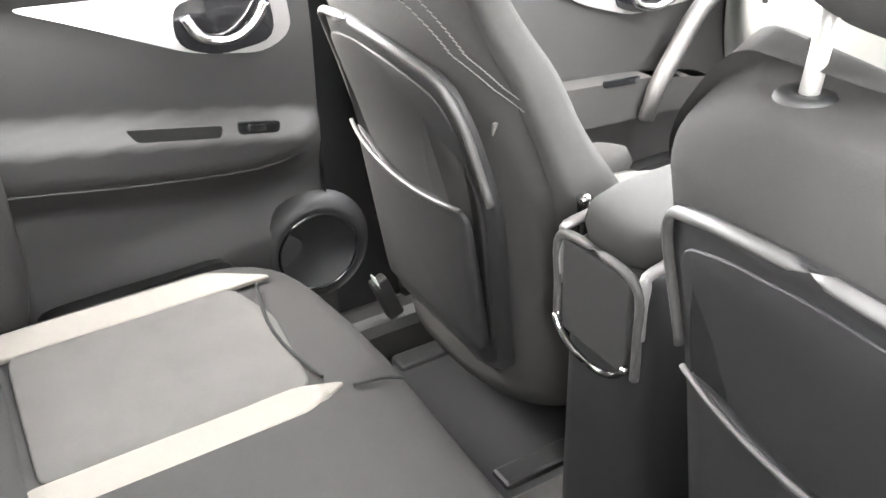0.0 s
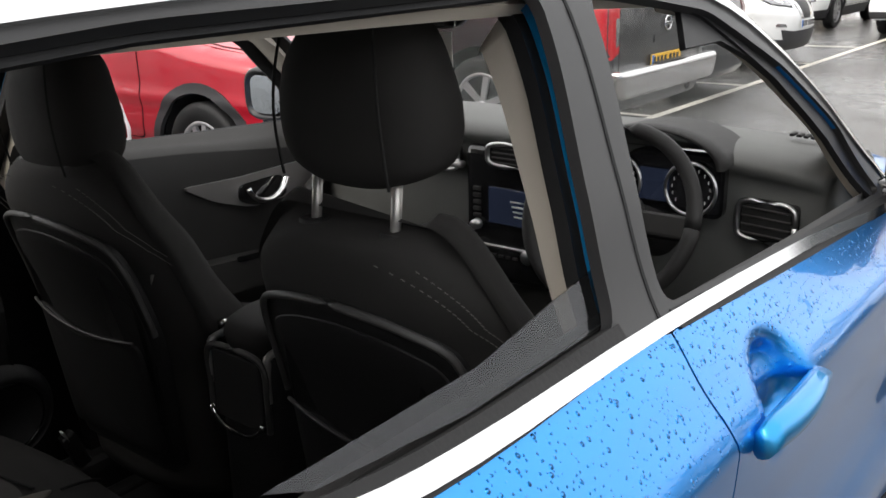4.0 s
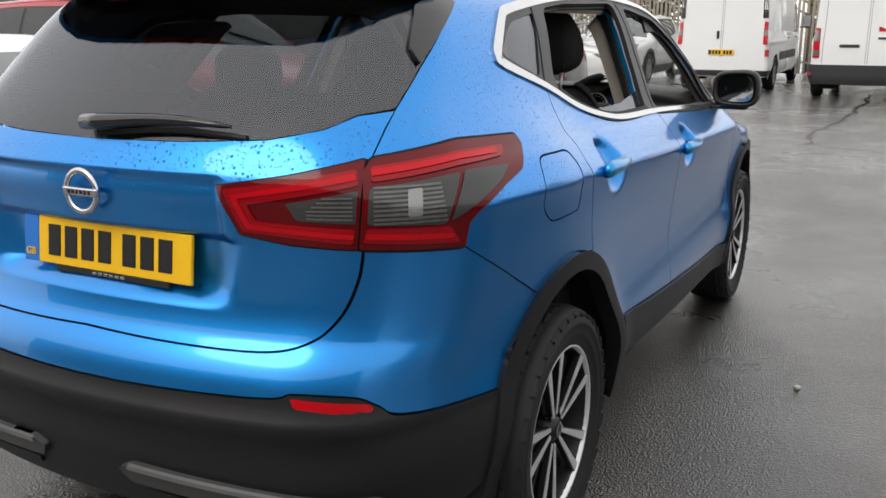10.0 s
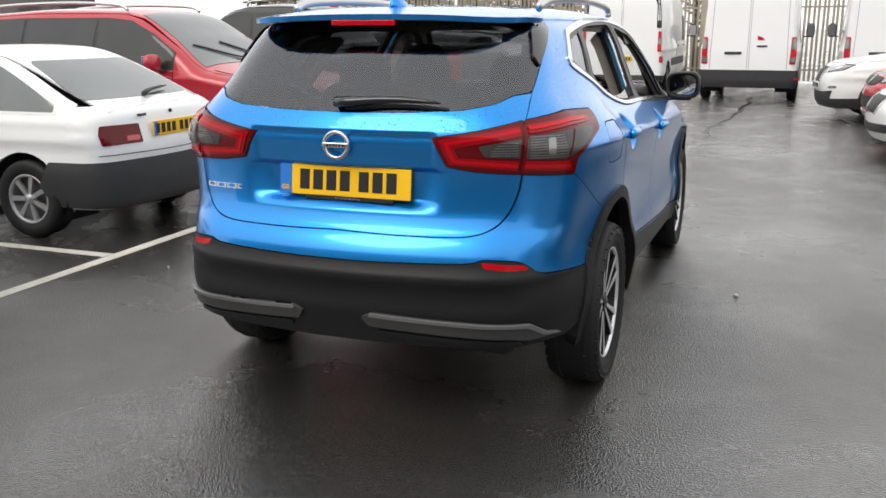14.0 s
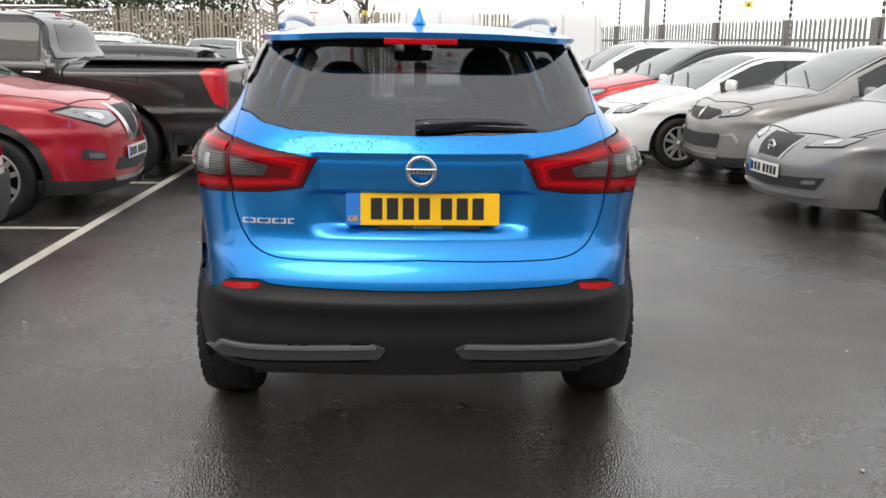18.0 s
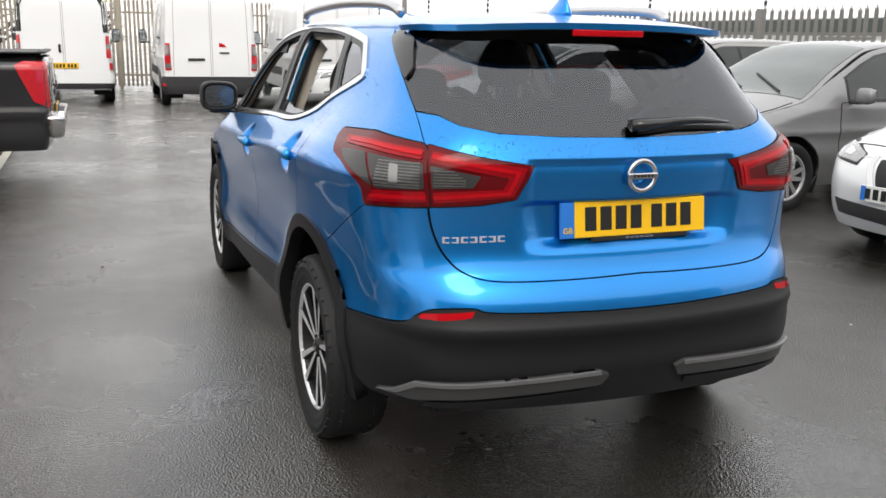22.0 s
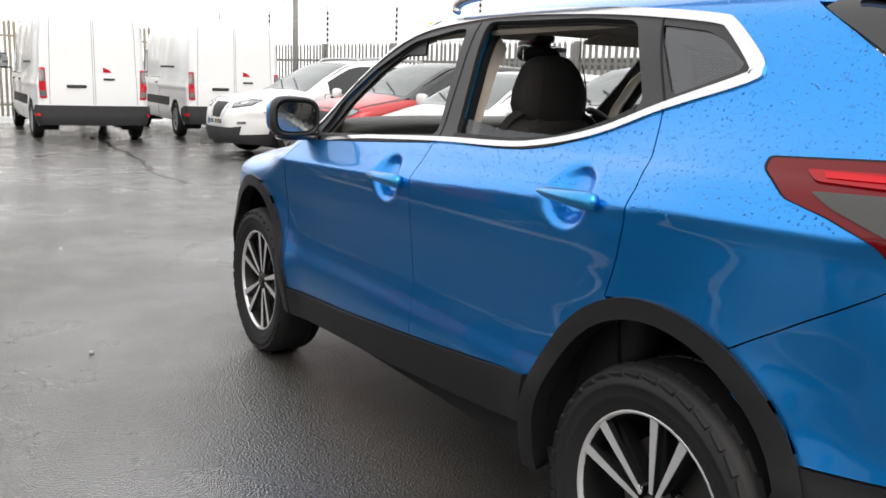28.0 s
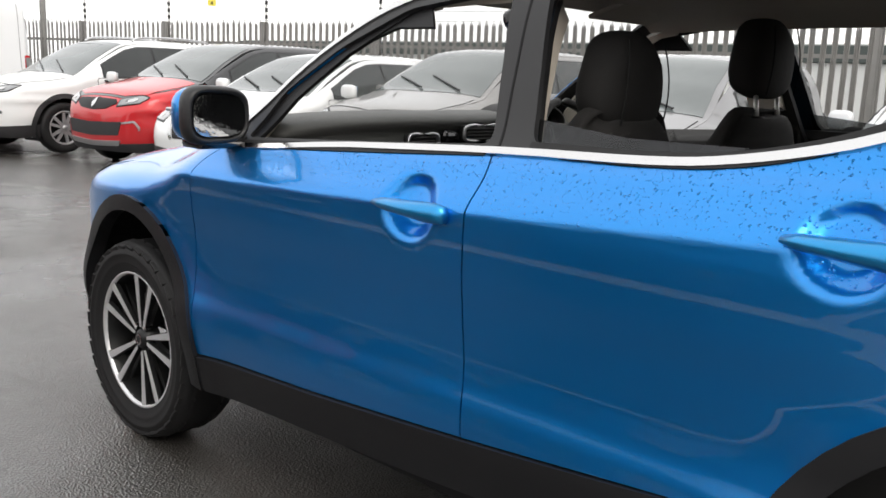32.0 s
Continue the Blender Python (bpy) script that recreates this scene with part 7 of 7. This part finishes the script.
# ---- white panel vans, tails towards the lane ----
van_spec = hatch(w=1.0, h=2.38, wb=3.68, ro=.98, fo=.86, nose=1.05, belt=1.18, cowl=(3.75, 1.35), header=3.05, tail_y=-.93, deck=2.30, top_tail=-.92, tumble=.86, edge=.12, tail_round=.08, tail_bow=.03, tail_in=.97, bow=.14, rise=0, dlo=(3.62, 2.95), pillars=(), dlo_top=.62, r=.34, arch=.07, bottom=.30, sill=.0, grid=.07, spokes=6, crease=1.0, doors=(("front_door", 2.82, 3.72), ("sliding_door", 1.55, 2.80)), mirror=(1.16, 3.42, 1.42, .20, .34), mirror_mat=M["plain_plastic"], handle_mat=M["plain_plastic"], wipers=False, nose_cut=.2, edge_in=.10,
    roof=((-1.2, 2.30), (-.8, 2.36), (.5, 2.39), (2.4, 2.37), (3.0, 2.27), (3.4, 1.80), (3.75, 1.36), (3.85, 1.30), (4.35, 1.08), (4.54, .95)), rear=((.25, -.94), (.45, -.98), (.9, -.98), (1.3, -.965), (2.1, -.94), (2.25, -.90), (2.34, -.80), (2.45, -.5)))
van_tail = (("rear_bumper", M["plain_plastic"], [(0, .285), (.76, .30), (.82, .38), (.82, .58), (.70, .64), (0, .64)], .035, False), ("tail_lamp", M["van_red"], [(.545, .76), (.605, .76), (.615, 1.30), (.56, 1.30)], .012, True), ("lamp_lens", M["clear_lens"], [(.552, .80), (.60, .80), (.603, .90), (.555, .90)], .018, True), ("lamp_lens", M["clear_lens"], [(.56, 1.06), (.607, 1.06), (.61, 1.26), (.564, 1.26)], .018, True), ("door_line", M["van_gap"], [(-.018, .66), (-.010, .66), (-.010, 2.2), (-.018, 2.2)], .003, True), ("hinge_line", M["van_gap"], [(.520, .66), (.526, .66), (.522, 2.2), (.516, 2.2)], .003, True), ("reflector", M["van_red"], [(.60, .45), (.66, .45), (.66, .50), (.60, .50)], .042, True))
strip_ = (("rub_strip", M["plain_plastic"], [(.50, .60), (3.15, .60), (3.15, .78), (.50, .78)]), ("slide_rail", M["plain_plastic"], [(.20, 1.38), (1.5, 1.38), (1.5, 1.42), (.20, 1.42)]))
vans = "white panel vans by the back fence"


def van(x, y, heading, label, S, flag=True, edge_bands=False):
    v_, f_ = vehicle("panel_van", label, "van", S, M["van_white"], stand(x, y, heading, -.98), vans)
    if flag:
        # handle bar, red flash and its bar on the right-hand door
        part("door_handle", box(.34, .03, .055, (-.30, -.985, .98), .012, 2), M["plain_plastic"], v_)
        part("plate_lamp", box(.20, .02, .035, (.26, -.985, 1.12), .008), M["plain_plastic"], v_)
        part("red_flash", prism([(0, 0), (.15, 0), (.10, .05), (0, .09)], .006, Matrix(((1, 0, 0, .16), (0, 0, -1, -.972), (0, 1, 0, 1.24), (0, 0, 0, 1)))), M["van_red"], v_, "small red corner flash")
    if edge_bands:
        for s in (1, -1):
            panel("glass_edge", f_, around(.02, -1), [(s * a, z) for a, z in ((.545, 1.48), (.615, 1.48), (.585, 2.1), (.50, 2.25), (.50, 2.18), (.545, 2.0))], M["gloss_black"], v_, off=.008, thick=.01, grid=.06)
        part("high_brake_light", box(.20, .02, .03, (0, -.925, 2.16), .006), M["van_red"], v_)
        part("door_handle", box(.05, .03, .16, (-.08, -.99, 1.15), .012, 2), M["ink"], v_)
    return v_


tail2 = dict(van_spec, tail_parts=van_tail, side_extra=strip_)
van(.76, 16.15, -1, "white high panel van with black bumper and red flash", tail2)
van(3.50, 16.5, -2, "white panel van with black bumper beside its twin", tail2)
low_tail = (("rear_bumper", M["van_white"], [(0, .36), (.76, .37), (.80, .60), (.70, .68), (0, .68)], .030, False), ("bumper_step", M["plain_plastic"], [(0, .33), (.76, .34), (.78, .44), (0, .44)], .045, False), ("tail_lamp", M["van_red"], [(.555, .96), (.60, .96), (.61, 1.40), (.565, 1.42)], .012, True), ("lamp_lens", M["clear_lens"], [(.562, 1.14), (.602, 1.14), (.604, 1.25), (.565, 1.25)], .018, True), ("low_lamp", M["van_red"], [(.58, .72), (.63, .72), (.63, .86), (.58, .86)], .012, True), ("door_line", M["van_gap"], [(-.018, .70), (-.010, .70), (-.010, 2.1), (-.018, 2.1)], .003, True))
van(-2.06, 17.45, 0, "white panel van with black glass edges and yellow plate", dict(van_spec, w=.98, h=2.42, tail_parts=low_tail, side_extra=strip_[:1], plates=((0, .80, -1, M["yellow"]),)), flag=False, edge_bands=True)
vehicle("covered_truck", "dark covered truck standing far across the yard", "truck", dict(van_spec, grid=.12, h=2.40, side_extra=strip_), M["dark_grey_paint"], stand(-14.2, 12.6, 100, 0), "vehicles across the yard")


# ---- bay lines, crack, loose stones ----
rng_ = random.Random(11)


def worn_paint():
    m = material("worn_white_road_paint", (.62, .59, .52), .5, vary=.15, scale=6, bump=.6, bump_scale=150, rough_vary=.15)
    n, l = m.node_tree.nodes, m.node_tree.links
    b = n["Principled BSDF"]
    co, no, rm, mix = n.new("ShaderNodeTexCoord"), n.new("ShaderNodeTexNoise"), n.new("ShaderNodeMapRange"), n.new("ShaderNodeMixRGB")
    no.inputs["Scale"].default_value, no.inputs["Detail"].default_value, no.inputs["Roughness"].default_value = 55, 6, .7
    rm.inputs["From Min"].default_value, rm.inputs["From Max"].default_value = .57, .66
    l.new(co.outputs["Object"], no.inputs["Vector"])
    l.new(no.outputs["Fac"], rm.inputs["Value"])
    l.new(rm.outputs[0], mix.inputs[0])
    old = b.inputs["Base Color"].links[0].from_socket
    l.new(old, mix.inputs[1])
    mix.inputs[2].default_value = (.07, .07, .07, 1)
    l.new(mix.outputs[0], b.inputs["Base Color"])
    return m


M["road_paint"] = worn_paint()


def ribbon(name, pts, width, z, mat, label, category, wob=.0):
    """A flat strip on the ground along points."""
    p = np.asarray(pts, float)
    t = np.gradient(p, axis=0)
    t /= np.linalg.norm(t, axis=1)[:, None]
    n = np.stack([-t[:, 1], t[:, 0]], 1)
    wd = np.array([width * (1 + wob * rng_.uniform(-1, 1)) for _ in p])[:, None] / 2
    a, b = p + n * wd, p - n * wd
    m = len(p)
    verts = [(*q, z) for q in a] + [(*q, z) for q in b]
    faces = [(m + i, m + i + 1, i + 1, i) for i in range(m - 1)]
    return tagged(link(name, mesh_of(name, verts, faces, smooth=False), None, "", mat), label, category, kind="structure")


ribbon("lane_line", [(-2.62, y) for y in np.linspace(-1.6, 19, 60)], .095, .004, M["road_paint"], "worn white painted line along the parking bays", "road marking", .04)
for k in range(8):
    y = -1.43 + 2.445 * k
    ribbon("bay_line", [(x, y) for x in np.linspace(-2.675, -7.4, 20)], .09, .004, M["road_paint"], "worn white painted line between two bays", "road marking", .05)
M["crack"] = material("wet_crack", (.012, .012, .012), .25, vary=.3)
line = [(.82, 17.6)]
for k in range(46):
    x, y = line[-1]
    line.append((x + rng_.uniform(-.055, .048), y - .18))
ribbon("asphalt_crack", line, .05, .003, M["crack"], "wet dark crack in the asphalt", "road crack", .8)
M["stone"] = material("small_stone", (.42, .40, .37), .7, vary=.3, scale=60)
for x, y, r in ((1.35, 1.47, .014), (1.62, -.9, .008), (2.3, 3.1, .010), (-1.6, 2.9, .012), (-1.35, 5.6, .010), (1.9, 5.2, .012), (-2.1, .9, .008), (1.2, -1.6, .007), (-1.75, 6.6, .010), (2.2, .4, .008)):
    st = part("stone", blob(r * 2.2, r * 1.7, r * 1.3, (x, y, r * .6), 2.3, 10, 6), M["stone"], None, smooth=True)
    tagged(st, "small pale loose stone on the asphalt", "stone", "loose stones")

# ---- palisade fences ----
M["galv"] = material("galvanised_steel", (.235, .23, .22), .5, .35, vary=.22, scale=3, rough_vary=.1)
M["galv_tan"] = material("stained_galvanised_steel", (.36, .32, .26), .6, .15, vary=.25, scale=2, rough_vary=.1)
M["insul_black"] = material("black_insulator", (.02, .02, .02), .5)
M["insul_white"] = material("white_insulator", (.66, .66, .64), .5)
M["sign_yellow"] = material("yellow_warning_sign", (.75, .66, .10), .5)


def pale_mesh(h):
    """One W-section pale with a three-pointed head."""
    sec = [(-.034, .008), (-.022, 0), (-.011, .010), (0, 0), (.011, .010), (.022, 0), (.034, .008)]
    tops = [h - .11, h - .05, h - .10, h, h - .10, h - .05, h - .11]
    verts = [(x, y, .06) for x, y in sec] + [(x, y, t) for (x, y), t in zip(sec, tops)]
    verts += [(x, y + .004, z) for x, y, z in verts]
    n = len(sec)
    faces = []
    for i in range(n - 1):
        faces += [(i, i + 1, n + i + 1, n + i), (2 * n + i + 1, 2 * n + i, 3 * n + i, 3 * n + i + 1)]
    return mesh_of("pale", verts, faces, smooth=False)


def palisade(name, label, a, b, h, mat, pitch=.155, bay=2.46, striped=True, loose=True):
    """A palisade fence from a to b on the ground: posts, two rails a bay, pales, striped posts with wires above."""
    f = tagged(new(name), label, "fence")
    a, b = np.array(a, float), np.array(b, float)
    length, way = float(np.linalg.norm(b - a)), math.atan2(b[1] - a[1], b[0] - a[0])
    f.matrix_world = pose(a[0], a[1], 0, 0, 0, math.degrees(way))
    count = int(length / bay) + 1
    post = pole = None
    for i in range(count):
        if post is None:
            post = part("post", add_bm(add_bm(box(.010, .10, h - .05, (0, .05, (h - .05) / 2)), box(.09, .012, h - .05, (0, .0, (h - .05) / 2))), box(.09, .012, h - .05, (0, .10, (h - .05) / 2))), mat, f)
            ob = post
        else:
            ob = link("post", post.data, f)
        ob.matrix_basis = pose(i * bay, 0, 0)
        if striped:
            if pole is None:
                pole = part("striped_pole", box(.030, .030, 1.75, (0, .12, h - .05), .004), M["insul_white"], f, "black and white banded electric-fence pole")
                pb = pole
            else:
                pb = link("striped_pole", pole.data, f)
            pb.matrix_basis = pose(i * bay, 0, 0)
            band = bmesh.new()
            for k in range(13):
                add_bm(band, box(.042, .042, .07, (0, .12, h - .80 + .12 * k), .006, 1))
            part("insulator_row", band, M["insul_black"], pb)
    for z in (.36, h - .42):
        part("rail", add_bm(box(length, .008, .05, (length / 2, .012, z)), box(length, .05, .008, (length / 2, .035, z - .02))), mat, f)
    pm = pale_mesh(h)
    pm.materials.append(mat)
    total = int(length / pitch)
    near = min(total, 290)
    for i in range(near):
        ob = link("pale", pm, f)
        ob.matrix_basis = pose(.07 + i * pitch, -.012, rng_.uniform(-.012, .012), 0, rng_.uniform(-.5, .5), 0)
    if striped:
        for k in range(6):
            z = h - .02 + .15 * k
            part("wire", box(length, .004, .004, (length / 2, .145, z)), M["insul_black"], f)
    return f


fr = palisade("palisade_fence", "grey galvanised palisade fence with striped electric-fence poles", (5.08, 23.0), (9.85, .8), 2.08, M["galv"], pitch=.132)
palisade("palisade_fence", "grey galvanised palisade fence continuing along the yard", (9.9, .55), (12.3, -10.6), 2.08, M["galv"])
palisade("palisade_fence", "tan-stained palisade fence behind the vans", (-15.5, 24.6), (5.0, 23.1), 2.45, M["galv_tan"], pitch=.118, striped=False)
palisade("palisade_fence", "grey palisade fence across the end of the yard", (12.2, -11.0), (-16, -11.0), 2.2, M["galv"], pitch=.17, striped=False)
for y, x in ((14.6, 6.86), (23.4, -1.12)):
    sg = part("warning_sign", box(.17, .006, .12, (x, y - .10, 2.36), .002, 1), M["sign_yellow"], None)
    tagged(sg, "small yellow warning sign wired to the fence", "sign")
    part("sign_mark", prism([(-.03, -.03), (.03, -.03), (0, .03)], .003, Matrix(((1, 0, 0, x), (0, 0, -1, y - .103), (0, 1, 0, 2.36), (0, 0, 0, 1)))), M["ink"], sg)
# plain unseen wall, added to darken what tail and mirrors reflect; closes the yard
M["yard_wall"] = material("grey_wall_cladding", (.20, .205, .21), .6, vary=.15, scale=.7)
tagged(part("wall_south", box(46, .4, 6.2, (-2, -17.0, 3.1), .02), M["yard_wall"], None), "plain grey clad wall closing the yard", "wall", kind="structure")
# camera post behind the fence
cp = tagged(new("camera_post"), "tall grey steel post with a security camera", "post")
cp.matrix_world = pose(6.55, 21.0, 0)
part("pole", tube([(0, 0, 0), (0, 0, 2.0), (0, 0, 5.6)], [.075, .07, .055], 14), M["galv"], cp, smooth=True)
part("base_plate", box(.3, .3, .02, (0, 0, .01), .004), M["galv"], cp)
part("bracket", tube([(0, 0, 3.2), (-.25, -.05, 3.28)], .02, 8), M["galv"], cp)
part("camera_housing", box(.12, .28, .11, (-.28, -.10, 3.24), .02, 3, (-15, 0, 25)), M["insul_black"], cp)

# ---- beyond the fences ----
M["cladding"] = material("pale_sheet_cladding", (.62, .63, .62), .5, vary=.08, scale=.6)
M["dark_fascia"] = material("dark_green_grey_fascia", (.06, .075, .07), .5, vary=.1, scale=1.0)
shed = tagged(new("low_warehouse"), "long low pale warehouse with a dark roof fascia", "building")
shed.matrix_world = pose(30.0, 48.0, 0)
part("wall", box(12, 60, 2.1, (6, -30, 1.05), .02), M["cladding"], shed)
for i in range(60):
    part("cladding_rib", box(.03, .08, 2.06, (-.015, -59.5 + i, 1.05)), M["cladding"], shed)
part("fascia", box(12.3, 60.4, .6, (6, -30, 2.40), .04), M["dark_fascia"], shed)
part("roof", box(12.0, 60.0, .06, (6, -30, 2.73), .02), M["cladding"], shed)
for i in range(5):
    dr = part("loading_door", box(.04, 3.2, 1.9, (-.03, -52 + i * 11, .97), .01), M["galv"], shed)
    for k in range(6):
        part("door_slat", box(.01, 3.16, .02, (-.055, -52 + i * 11, .2 + k * .3)), M["dark_fascia"], dr)
M["leaf"] = material("evergreen_leaf", (.050, .068, .028), .5, vary=.45, scale=1.3)
M["bark"] = material("grey_brown_bark", (.13, .105, .08), .85, vary=.3, scale=9, bump=.8, bump_scale=40)


def tree(x, y, tall, wide, leaves, label, seed):
    r = random.Random(seed)
    t = tagged(new("tree"), label, "tree", "trees behind the fence")
    t.matrix_world = pose(x, y, 0)
    bm = tube([(0, 0, 0), (r.uniform(-.1, .1), 0, tall * .4), (r.uniform(-.3, .3), r.uniform(-.2, .2), tall * .86)], [.15, .11, .03], 8)
    ends = []
    for k in range(16 if leaves else 30):
        z = tall * r.uniform(.18, .82)
        a = r.uniform(0, 2 * math.pi)
        ln = wide * r.uniform(.45, 1.0) * (1.1 - .5 * z / tall)
        mid = (ln * .5 * math.cos(a), ln * .5 * math.sin(a), z + ln * .22)
        end = (ln * math.cos(a), ln * math.sin(a), z + ln * r.uniform(.3, .7))
        add_bm(bm, tube([(0, 0, z), mid, end], [.045, .025, .008], 5))
        ends += [mid, end]
        if not leaves:
            for _ in range(5):
                q = [end[i] * .6 + mid[i] * .4 for i in range(3)]
                add_bm(bm, tube([q, (q[0] + r.uniform(-.35, .35), q[1] + r.uniform(-.35, .35), q[2] + r.uniform(.1, .6))], [.010, .004], 4))
    part("trunk", bm, M["bark"], t, smooth=True)
    if leaves:
        verts, faces = [], []
        for c in ends + [(0, 0, tall * .8)]:
            for _ in range(leaves // 33):
                q = np.array(c) + np.array([r.gauss(0, .36), r.gauss(0, .36), r.gauss(0, .30)])
                u, v = np.array([r.gauss(0, 1) for _ in range(3)]), np.array([r.gauss(0, 1) for _ in range(3)])
                u /= np.linalg.norm(u)
                v -= u * (v @ u)
                v /= np.linalg.norm(v) + 1e-6
                s_ = r.uniform(.05, .11)
                k = len(verts)
                verts += [q - u * s_, q + v * s_ * .5, q + u * s_, q - v * s_ * .5]
                faces.append((k, k + 1, k + 2, k + 3))
        part_me = mesh_of("crown", verts, faces, smooth=False)
        link("crown", part_me, t, "", M["leaf"])
    return t


for k, (x, y, tall, wide) in enumerate(((-17.5, 27.2, 5.6, 1.9), (-14.6, 26.8, 5.2, 1.9), (-11.9, 27.3, 5.8, 2.0), (-9.2, 26.9, 5.3, 1.9), (-6.6, 27.2, 5.0, 1.8))):
    tree(x, y, tall, wide, 4600, "dense dark evergreen tree rising behind the fence", 40 + k)
for k, (x, y, tall) in enumerate(((-4.1, 26.4, 4.2), (-2.6, 26.6, 4.8), (-1.2, 26.2, 3.8))):
    tree(x, y, tall, 1.2, 0, "bare winter shrub with thin branches behind the fence", 70 + k)
M["hill"] = material("hazy_brown_hill", (.30, .27, .235), .9, vary=.2, scale=.03)
loops = []
for i in range(41):
    u = i / 40
    hgt = 9.5 * math.sin(math.pi * u) ** .7 * (1 + .18 * math.sin(9 * u) + .10 * math.sin(23 * u + 1))
    ang = radians(62 - 52 * u)
    d = 330
    loops.append([((d + k) * math.cos(ang), (d + k) * math.sin(ang), z) for k, z in ((0, -1), (40, hgt * .65 + .2), (90, hgt + .3), (200, -1))])
tagged(part("hill", rings(loops, caps=False, closed=False), M["hill"], None, smooth=True), "low hazy brown hill on the horizon", "hill", kind="structure")
